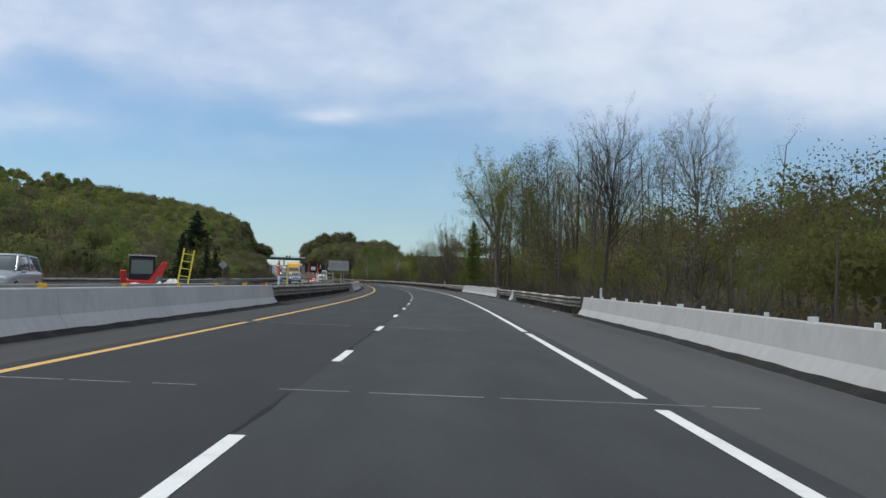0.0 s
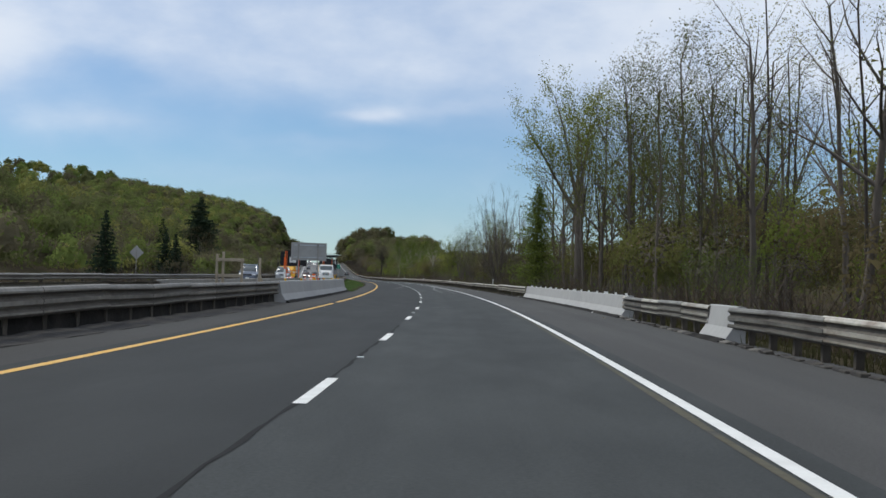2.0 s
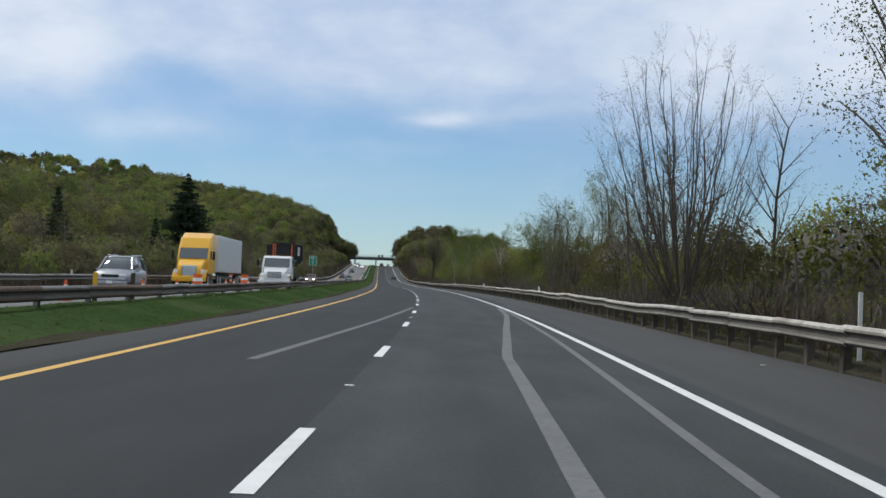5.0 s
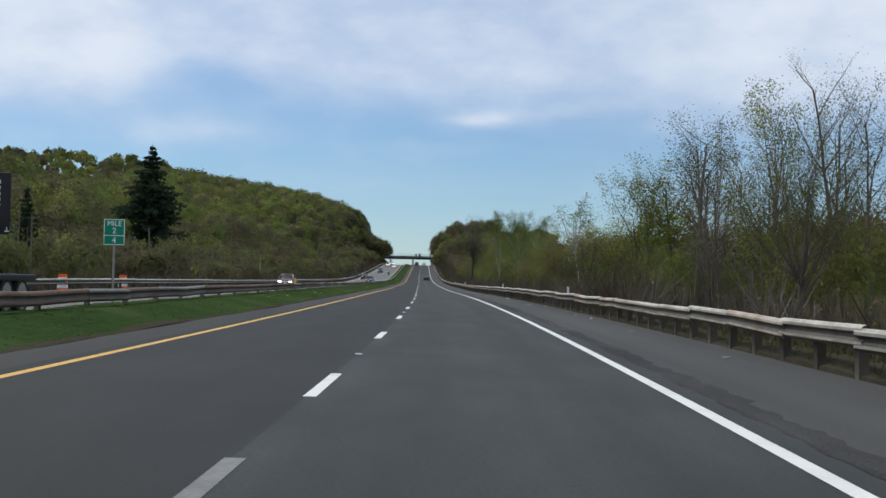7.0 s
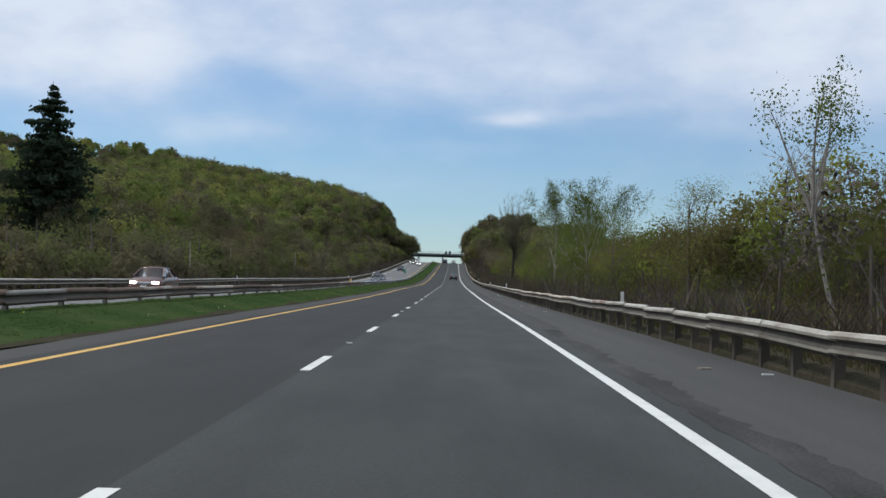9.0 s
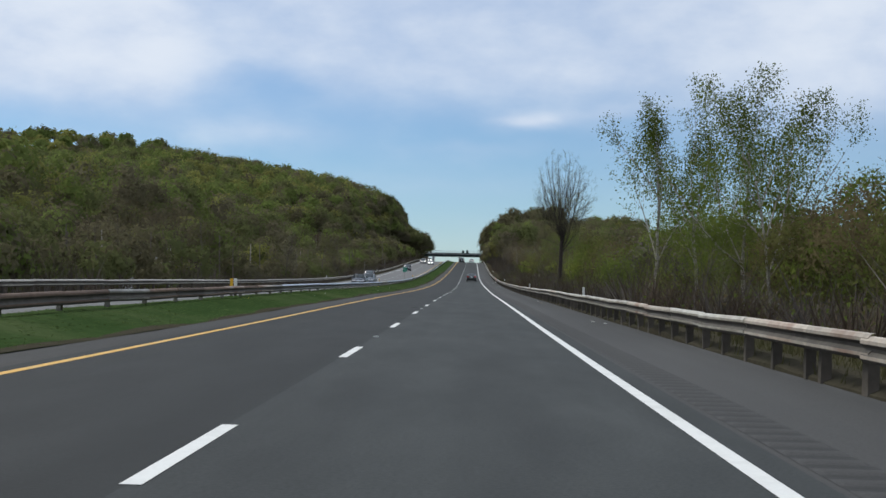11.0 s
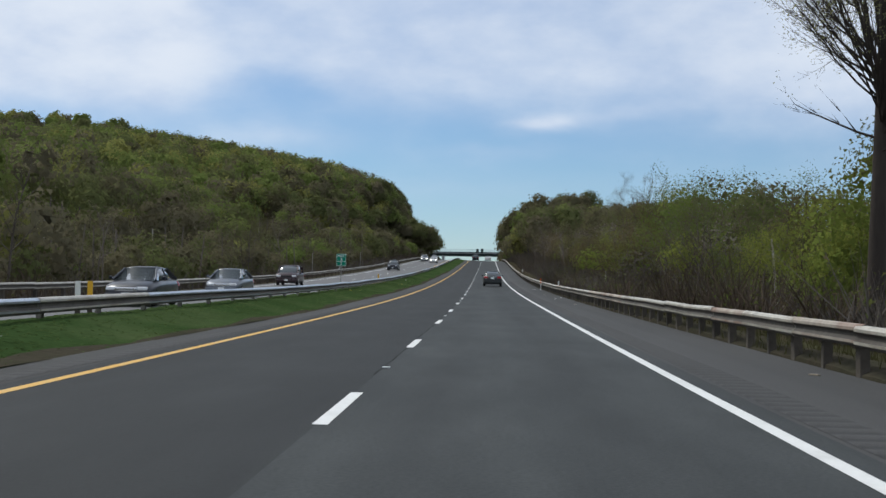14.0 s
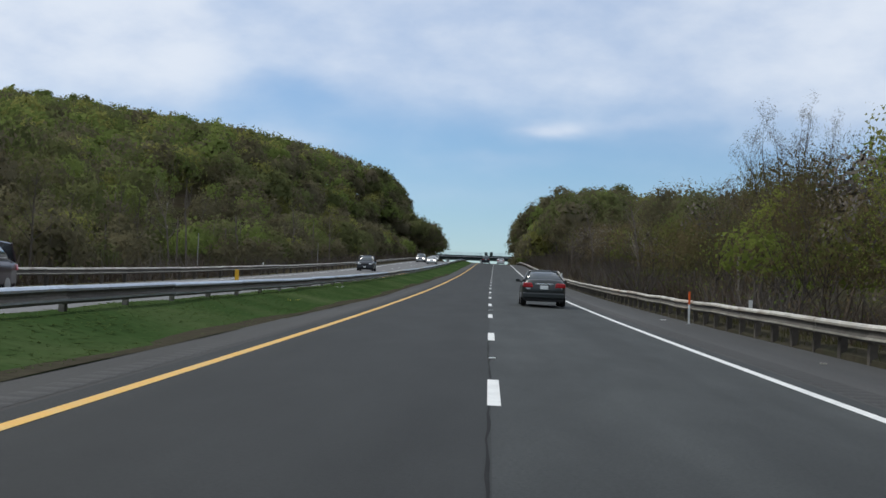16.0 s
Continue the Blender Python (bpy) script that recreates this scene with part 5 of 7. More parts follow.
canopy("wood_edge", 12, *scatter(72, 420, 240, 900, -33, -22.5, 4.2, 1.6, tint_w=(0.04, 0.02, 0.24, 0.38, 0.32)), FAR_CROWNS, 180, 0.13, "low brown thicket along the wood's edge")
canopy("hill_end", 4, *scatter(64, 130, 950, 1090, -40, -19.8, 16.0, 3.2, tint_w=(0.08, 0.02, 0.30, 0.34, 0.26)), FAR_CROWNS, 240, 0.32, "dark trees where the hill meets the road")
canopy("right_woods", 5, *scatter(65, 300, 760, 960, 11.5, 60, 12.6, 3.0, 1.4, tint_w=(0.12, 0.06, 0.32, 0.32, 0.18)), FAR_CROWNS, 180, 0.26, "brown-green woods on the bank above the road")
canopy("right_woods", 11, *scatter(71, 170, 930, 1140, 8.6, 40, 20.5, 3.6, 1.2, tint_w=(0.08, 0.03, 0.33, 0.36, 0.20)), FAR_CROWNS, 165, 0.36, "tall green-brown trees beside the bridge")
canopy("right_woods", 6, *scatter(66, 400, 40, 620, 30, 110, 8.5, 2.7, 1.5, tint_w=(0.18, 0.05, 0.32, 0.30, 0.15)), FAR_CROWNS, 230, 0.12, "low spring woods behind the roadside trees")
canopy("right_woods", 13, *scatter(73, 170, 600, 790, 22, 70, 12.5, 3.0, 1.4, tint_w=(0.10, 0.04, 0.30, 0.36, 0.20)), FAR_CROWNS, 280, 0.13, "brown woods behind the leafless trees")
canopy("right_woods", 7, *scatter(67, 240, 0, 1200, 110, 400, 14.0, 6.0, tint_w=(0.2, 0.1, 0.3, 0.25, 0.15)), FAR_CROWNS, 150, 0.42, "distant woods beyond the roadside trees")
canopy("thicket", 14, *scatter(74, 170, 44, 240, 15, 32, 7.6, 2.2, 1.2, tint_w=(0.05, 0.05, 0.34, 0.36, 0.20)), CROWNS, 480, 0.08, "dense olive and brown thicket below the tall trees", jitter=0.45)
canopy("thicket", 17, *scatter(77, 115, 320, 452, 14.5, 34, 7.9, 2.2, 1.2, tint_w=(0.20, 0.05, 0.31, 0.28, 0.16)), CROWNS, 640, 0.074, "tall green and brown thicket behind the rail", jitter=0.45)
canopy("twig_crowns", 18, *scatter(78, 130, 82, 228, 15, 36, 13.0, 2.8, 1.0, tint_w=(0.02, 0.06, 0.16, 0.30, 0.46)), CROWNS, 230, 0.11, "hazy twigs of leafless woodland trees", slim=0.4, jitter=0.8, layers=((1.0, 1.0, 1.0),))
canopy("thicket", 15, *scatter(75, 230, 236, 600, 14.5, 32, 6.8, 2.1, 1.2, tint_w=(0.20, 0.06, 0.30, 0.28, 0.16)), CROWNS, 500, 0.076, "dense young green and brown thicket behind the rail", jitter=0.45)
canopy("thicket", 16, *scatter(76, 170, 590, 780, 12.5, 28, 7.6, 2.2, 1.2, tint_w=(0.06, 0.02, 0.26, 0.42, 0.24)), CROWNS, 440, 0.085, "dense brown thicket on the bank", jitter=0.45)
canopy("twig_crowns", 21, *scatter(82, 11, 638, 657, 18.5, 24.5, 12.6, 3.0, 1.0, tint_w=(0.0, 0.0, 0.12, 0.58, 0.30)), CROWNS, 600, 0.085, "dense brown twigs round the broad leafless tree", jitter=0.7)
canopy("thicket", 22, *scatter(83, 66, 440, 560, 15.5, 30, 8.7, 2.2, 1.0, tint_w=(0.34, 0.14, 0.30, 0.14, 0.08)), CROWNS, 480, 0.078, "taller young green trees behind the thicket", jitter=0.45)
canopy("right_woods", 20, *scatter(81, 190, 860, 1150, 9.0, 30, 9.5, 3.0, 1.2, tint_w=(0.06, 0.02, 0.28, 0.40, 0.24)), FAR_CROWNS, 142, 0.30, "brown undergrowth below the tall trees")
canopy("right_woods", 19, *scatter(80, 170, 66, 262, 28, 62, 14.0, 3.6, 1.2, tint_w=(0.08, 0.08, 0.32, 0.34, 0.18)), FAR_CROWNS, 300, 0.12, "brown and olive woods behind the bare trees", jitter=0.6)
canopy("low_woods", 8, *scatter(68, 200, -80, 320, -140, -30, 7.0, 2.6, tint_w=(0.15, 0.1, 0.25, 0.25, 0.25)), FAR_CROWNS, 168, 0.22, "low brown and green woods beyond the far carriageway")


# stems standing inside the far woods
def stems(name, seed, n, s0, s1, u0, u1, h, label):
    rg = np.random.default_rng(seed)
    s, u = rg.uniform(s0, s1, n), rg.uniform(u0, u1, n)
    x, y = plan(s, u)
    z = terrain(s, u) - 0.2
    hh = h * rg.uniform(0.6, 1.1, n)
    r = 0.06 + 0.10 * rg.random(n)
    lean = rg.normal(0, 0.05, (n, 2)) * hh[:, None]
    v, f = tubes(np.stack([x, y, z, x + lean[:, 0], y + lean[:, 1], z + hh, r, r * 0.4], -1), 4)
    return tagged(part(name, mesh_of(name, v, f, [BARK_GREY, BARK_BIRCH], face_mat=np.repeat((rg.random(n) < 0.05).astype(int), 4))), label, "tree stems", kind="stuff")


stems("wood_stems", 1, 420, 300, 1000, -50, -23, 6.0, "thin grey stems along the wood's edge")
stems("wood_stems", 2, 420, 40, 660, 13, 40, 4.6, "thin grey and pale stems in the roadside wood")


# ---- brush: thin twigs rising from one root, and a few leaves ----
def brush(name, seed, n, s0, s1, u0, u1, height, twigs, leaves, mats, label, dense=1.0):
    rg = np.random.default_rng(seed)
    s, u = rg.uniform(s0, s1, n), u0 + (u1 - u0) * rg.random(n)
    x, y = plan(s, u)
    root = np.stack([x, y, terrain(s, u) - 0.05], -1)
    h = height * rg.uniform(0.5, 1.15, n)
    own = np.repeat(np.arange(n), twigs)
    m = len(own)
    d = rg.normal(0, 0.42, (m, 3))
    d[:, 2] = 1.0
    ln = h[own] * rg.uniform(0.45, 1.05, m)
    start = root[own] + rg.normal(0, 0.32, (m, 3)) * np.array([1, 1, 0]) + d * (ln * rg.uniform(0, 0.35, m))[:, None]
    tip = start + d * (ln * 0.75)[:, None]
    side = np.cross(d, rg.normal(0, 1, (m, 3)))
    side /= np.linalg.norm(side, axis=1)[:, None]
    w = (0.012 + 0.016 * rg.random(m))[:, None]
    v1 = np.stack([start - side * w, start + side * w, tip], 1).reshape(-1, 3)
    f1 = np.arange(m * 3).reshape(-1, 3)
    lo = rg.choice(m, n * leaves)
    pts = start[lo] + (tip - start)[lo] * rg.uniform(0.35, 1.0, len(lo))[:, None]
    v2, f2 = leaves_at(pts, rg, 1, 0.12, 0.065)
    tint = rg.integers(0, 2, n)
    fm = np.concatenate([tint[own], 2 + np.repeat(rg.choice(3, n, p=(0.35, 0.3, 0.35)), leaves) if leaves else np.zeros(0, int)])
    ob = part(name, mesh_of(name, np.concatenate([v1, v2]) if leaves else v1, np.concatenate([f1, f2 + len(v1)]) if leaves else f1, mats, face_mat=fm))
    return tagged(ob, label, "brush", kind="stuff")


BRUSH = [TWIG, TWIG_GREY, LEAF_GREEN, LEAF_OLIVE, LEAF_RUSSET]
brush("roadside_brush", 1, 620, 40, 240, 9.2, 18, 2.6, 46, 26, BRUSH, "tangled brown roadside brush with first green leaves")
brush("roadside_brush", 2, 900, 240, 660, 8.6, 17, 2.4, 46, 22, BRUSH, "tangled brown brush behind the guardrail")
brush("roadside_brush", 3, 520, 620, 960, 8.4, 20, 3.4, 36, 10, BRUSH, "brown brush on the bank beside the road")
brush("roadside_brush", 4, 800, 180, 900, -27, -19.6, 2.4, 36, 8, BRUSH, "brown leafless brush behind the far guardrail")
brush("roadside_brush", 5, 200, -40, 200, -34, -19.8, 2.2, 36, 10, BRUSH, "brown brush beyond the far carriageway")


# ---- grass ----
def grass(name, seed, n, s0, s1, u_of, z_of, height, label, mat_=None, lie=0.05, wide=1.0):
    rg = np.random.default_rng(seed)
    s = s0 + (s1 - s0) * rg.random(n)
    u = u_of(s, rg.random(n))
    base = place(s, u)
    base[:, 2] = z_of(s, u)
    an = rg.uniform(0, 6.28, n)
    side = np.stack([np.cos(an), np.sin(an), np.zeros(n)], -1) * (wide * (0.008 + 0.012 * rg.random(n)))[:, None]
    h = height * rg.uniform(0.35, 1.2, n)
    tip = base + np.stack([rg.normal(0, lie, n), rg.normal(0, lie, n), h], -1)
    v = np.stack([base - side, base + side, tip], 1).reshape(-1, 3)
    return tagged(part(name, mesh_of(name, v, np.arange(n * 3).reshape(-1, 3), mat_ or BLADE)), label, "grass", kind="stuff")


z_med = lambda s, u: surface(s, u) + bank_height(s, u)
grass("median_grass", 1, 60000, 160, 640, lambda s, r: -8.2 + (left_edge(s) + 8.15) * r ** 0.8, z_med, 0.022, "short green grass blades on the median", lie=0.12, wide=2.0)
grass("verge_grass", 2, 26000, 56, 640, lambda s, r: rail_right(s) + 0.1 + 1.7 * r, lambda s, u: terrain(s, u) + 0.10 * (s > 178), 0.26, "rough dry grass tufts beneath the guardrail", DRY_BLADE)

ridge = sweep("verge_earth", [(0.06, -0.12), (0.10, 0.06), (0.34, 0.17), (0.75, 0.14), (1.5, 0.0), (1.55, -0.12)], 178, 700, rail_right, WORN_EARTH, step=0.9, jitter=lambda q: 0.03 * np.sin(q / 1.7) + 0.03 * np.sin(q / 4.3) + 0.015 * np.sin(q * 2.9))
tagged(part("verge_earth", ridge), "dark earth ridge with dead stalks under the guardrail", "earth", kind="stuff")

# ---- vehicles ----
PAINTS = {}


def paint(name, colour, metal=0.35, rough=0.3):
    if name not in PAINTS:
        PAINTS[name] = glossy(name, colour, rough, metal, 0.35)
    return PAINTS[name]


def wheel_mesh(r, w):
    tyre = bmesh.new()
    bmesh.ops.create_cone(tyre, cap_ends=True, segments=22, radius1=r, radius2=r, depth=w)
    bmesh.ops.bevel(tyre, geom=[e_ for e_ in tyre.edges if len(e_.link_faces) == 2 and e_.calc_face_angle(0) > 1.0], offset=0.04, segments=2, affect="EDGES")
    bmesh.ops.transform(tyre, matrix=pose(0, 0, 0, 0, 90, 0), verts=tyre.verts)
    hub = bmesh.new()
    bmesh.ops.create_cone(hub, cap_ends=True, segments=18, radius1=r * 0.66, radius2=r * 0.58, depth=w + 0.02)
    bmesh.ops.transform(hub, matrix=pose(0, 0, 0, 0, 90, 0), verts=hub.verts)
    return tyre, hub


def wheels(ob, half, stations, r, w=0.21):
    for y in stations:
        for sx in (-1, 1):
            tyre, hub = wheel_mesh(r, w)
            for bm_ in (tyre, hub):
                bmesh.ops.transform(bm_, matrix=Matrix.Translation((sx * half, y, r)), verts=bm_.verts)
            wh = part("wheel", tyre, TYRE, ob)
            part("rim", hub, RIM, wh)


def loft(rings):
    """A closed skin over rings of equal length."""
    bm = bmesh.new()
    rows = [[bm.verts.new(p) for p in ring] for ring in rings]
    n = len(rows[0])
    for a_, b_ in zip(rows, rows[1:]):
        for i in range(n):
            j = (i + 1) % n
            bm.faces.new((a_[i], a_[j], b_[j], b_[i]))
    bm.faces.new(rows[0][::-1])
    bm.faces.new(rows[-1])
    bmesh.ops.recalc_face_normals(bm, faces=bm.faces[:])
    for f_ in bm.faces:
        f_.smooth = True
    return bm


SHAPES = {
    # length, width, roof, then body stations (y, half width, sill, shoulder, deck) and cabin stations (y, deck, roof, half width at roof)
    "sedan": (4.5, 1.76, 1.43, [(-2.24, 0.70, 0.42, 0.72, 0.80), (-2.16, 0.80, 0.28, 0.84, 0.99), (-1.75, 0.86, 0.24, 0.90, 1.05), (-0.9, 0.88, 0.22, 0.90, 1.00), (0.6, 0.88, 0.22, 0.87, 0.97),
                               (1.2, 0.87, 0.22, 0.83, 0.93), (1.9, 0.83, 0.22, 0.74, 0.80), (2.17, 0.74, 0.25, 0.62, 0.66), (2.25, 0.62, 0.34, 0.52, 0.55)],
              [(-1.88, 1.00, 0.66), (-1.10, 1.40, 0.58), (-0.3, 1.43, 0.60), (0.35, 1.38, 0.58), (1.25, 0.92, 0.70)]),
    "suv": (4.6, 1.84, 1.74, [(-2.28, 0.74, 0.45, 0.85, 0.95), (-2.2, 0.86, 0.34, 1.00, 1.08), (-1.6, 0.91, 0.30, 1.02, 1.10), (0.6, 0.92, 0.30, 1.00, 1.09), (1.2, 0.91, 0.30, 0.97, 1.06), (1.95, 0.87, 0.30, 0.88, 0.97),
                             (2.22, 0.80, 0.34, 0.74, 0.80), (2.30, 0.70, 0.42, 0.62, 0.66)],
            [(-2.2, 1.06, 0.74), (-1.95, 1.66, 0.66), (-0.5, 1.74, 0.68), (0.45, 1.68, 0.66), (1.15, 1.06, 0.76)]),
    "box_suv": (4.3, 1.78, 1.66, [(-2.14, 0.74, 0.42, 0.85, 0.95), (-2.08, 0.86, 0.32, 1.00, 1.06), (-1.5, 0.89, 0.28, 1.02, 1.08), (0.8, 0.89, 0.28, 1.00, 1.07), (1.4, 0.88, 0.28, 0.96, 1.04), (1.95, 0.86, 0.28, 0.88, 0.96),
                                 (2.12, 0.82, 0.32, 0.74, 0.80), (2.18, 0.72, 0.42, 0.62, 0.66)],
                [(-2.1, 1.04, 0.76), (-1.98, 1.60, 0.70), (-0.4, 1.66, 0.72), (0.75, 1.61, 0.70), (1.30, 1.04, 0.78)]),
}


def car(shape, m, colour, label, lights_on=False, rear=True, name="car", rails=False):
    length, width, roof_z, body, cabin = SHAPES[shape]
    ob = thing(name, m, label, "car", "cars on the road")
    rings = []
    for y, hw, sill, shoulder, deck in body:
        rings.append([(-hw * 0.86, y, sill), (-hw, y, sill + 0.12), (-hw, y, shoulder - 0.10), (-hw * 0.96, y, shoulder), (-hw * 0.80, y, deck - 0.01), (-hw * 0.3, y, deck + 0.015),
                      (hw * 0.3, y, deck + 0.015), (hw * 0.80, y, deck - 0.01), (hw * 0.96, y, shoulder), (hw, y, shoulder - 0.10), (hw, y, sill + 0.12), (hw * 0.86, y, sill)])
    part("body", loft(rings), colour, ob)
    glass = []
    for y, z, hw in cabin:
        low = 0.93
        glass.append([(-width / 2 * 0.90, y, low), (-hw, y, z - 0.03), (-hw * 0.5, y, z), (hw * 0.5, y, z), (hw, y, z - 0.03), (width / 2 * 0.90, y, low)])
    part("glasshouse", loft(glass), GLASS_DARK, ob, "dark tinted glass")
    mid = cabin[1:-1]
    top = []
    for y, z, hw in mid:
        top.append([(-hw * 1.02, y, z - 0.055), (-hw * 0.98, y, z - 0.01), (-hw * 0.5, y, z + 0.02), (hw * 0.5, y, z + 0.02), (hw * 0.98, y, z - 0.01), (hw * 1.02, y, z - 0.055)])
    part("roof", loft(top), colour, ob)
    for sx in (-1, 1):
        posts = []
        for (y0, z0, h0), (y1, z1, h1) in ((cabin[0], cabin[1]), (cabin[-1], cabin[-2])):
            posts.append(rod((sx * width / 2 * 0.89, y0, max(z0, 0.95)), (sx * h1 * 1.0, y1, z1 - 0.02), 0.045, 6))
        ym = (cabin[1][0] + cabin[-2][0]) / 2
        posts.append(rod((sx * width / 2 * 0.905, ym, 0.95), (sx * cabin[2][2], ym, roof_z - 0.05), 0.04, 6))
        for post_ in posts:
            part("pillar", post_, colour, ob)
        part("mirror", joined(box(0.16, 0.09, 0.12, (sx * (width / 2 + 0.08), cabin[-1][0] - 0.45, 1.02), 0.03), box(0.12, 0.04, 0.04, (sx * (width / 2 - 0.02), cabin[-1][0] - 0.43, 0.98), 0.01)), colour, ob)
        yr, yf = body[1][0], body[-2][0]
        zl = body[1][4] - 0.17
        part("tail_light", box(0.42, 0.18, 0.18, (sx * (body[1][1] - 0.17), yr - 0.015, zl), 0.035, taper=(0.8, 1.0)), TAIL_RED, ob)
        part("head_light", box(0.36, 0.22, 0.13, (sx * (body[-2][1] - 0.19), yf - 0.02, body[-2][3] + 0.015), 0.04), LAMP_ON if lights_on else LAMP_CLEAR, ob)
        part("reversing_light", box(0.2, 0.06, 0.09, (sx * (body[1][1] - 0.2), yr - 0.05, zl - 0.13), 0.02), LAMP_CLEAR, ob)
        if rails:
            part("roof_rail", rod((sx * cabin[2][2] * 0.9, cabin[1][0], roof_z + 0.05), (sx * cabin[2][2] * 0.9, cabin[-2][0], roof_z + 0.03), 0.02), CHROME, ob)
    yr, yf = body[1][0], body[-2][0]
    part("rear_bumper", box(width * 0.93, 0.20, 0.24, (0, yr - 0.02, 0.42), 0.06), colour, ob)
    part("rear_valance", box(width * 0.84, 0.12, 0.14, (0, yr + 0.02, 0.27), 0.03), PLASTIC_BLACK, ob)
    part("front_bumper", box(width * 0.90, 0.20, 0.20, (0, yf + 0.04, 0.38), 0.06), colour, ob)
    part("grille", box(width * 0.46, 0.10, 0.14, (0, yf + 0.06, body[-2][3] - 0.02), 0.03), CHROME if shape == "sedan" else PLASTIC_BLACK, ob)
    part("chrome_strip", box(0.70, 0.04, 0.05, (0, yr - 0.05, body[1][4] - 0.12), 0.01), CHROME, ob)
    part("number_plate", box(0.31, 0.02, 0.15, (0, yr - 0.075, body[1][4] - 0.25), 0.006), SIGN_WHITE, ob, "plain white plate")
    part("front_plate", box(0.31, 0.02, 0.13, (0, yf + 0.15, 0.42), 0.006), SIGN_WHITE, ob, "plain white plate")
    part("underside", box(width * 0.82, length * 0.9, 0.12, (0, 0, 0.25), 0.02), PLASTIC_BLACK, ob)
    wheels(ob, width / 2 - 0.11, (-1.32, 1.36), 0.32 if shape == "sedan" else 0.35)
    return ob


SEDAN_GREY = paint("dark_grey_green_paint", (0.030, 0.034, 0.034), 0.4)
car("sedan", stand(608.4, 2.07), SEDAN_GREY, "dark grey sedan with red tail lights on the road")
SILVER, DARK, RED, WHITE = paint("silver_paint", (0.33, 0.345, 0.36), 0.6), paint("black_blue_paint", (0.015, 0.018, 0.026), 0.3), paint("maroon_paint", (0.105, 0.045, 0.035), 0.4), paint("white_paint", (0.72, 0.73, 0.74), 0.0)
car("suv", stand(198.0, -16.0, 0, 180), paint("slate_blue_paint", (0.13, 0.15, 0.19), 0.5), "slate blue estate car with roof rails in the slow lane", name="estate_car", rails=True)
car("suv", stand(237.0, -15.1, 0, 180), SILVER, "silver sport utility car ahead of a yellow lorry", name="estate_car", rails=True)
car("suv", stand(54.0, -16.4, 0, 180), SILVER, "silver van-like car beyond the median barrier", name="estate_car")
car("sedan", stand(375.0, -13.6, 0, 180), RED, "maroon sedan with lit headlamps", True)
car("sedan", stand(531.5, -11.3, 0, 180), DARK, "dark blue sedan on the oncoming carriageway")
car("sedan", stand(549.5, -11.6, 0, 180), paint("blue_grey_paint", (0.12, 0.135, 0.155), 0.6), "blue-grey sedan on the oncoming carriageway")
car("box_suv", stand(591.0, -14.7, 0, 180), paint("dark_maroon_paint", (0.035, 0.018, 0.022), 0.3), "dark maroon boxy car on the oncoming carriageway", name="boxy_car")
car("suv", stand(699.0, -13.8, 0, 180), DARK, "dark car far off on the oncoming carriageway", name="estate_car")
car("sedan", stand(790.0, -11.0, 0, 180), WHITE, "distant pale car with lit headlamps", True)
car("suv", stand(812.0, -14.2, 0, 180), SILVER, "distant silver car with lit headlamps", True, name="estate_car")
car("suv", stand(858.0, -1.8), DARK, "dark car near the crest of the road", name="estate_car")
car("sedan", stand(873.0, 1.7), WHITE, "white car near the crest of the road")
car("sedan", stand(866.0, -13.9, 0, 180), SILVER, "distant pale car below the bridge", True)


def lorry_wheels(ob, half, stations, r=0.50, w=0.28):
    wheels(ob, half, stations, r, w)


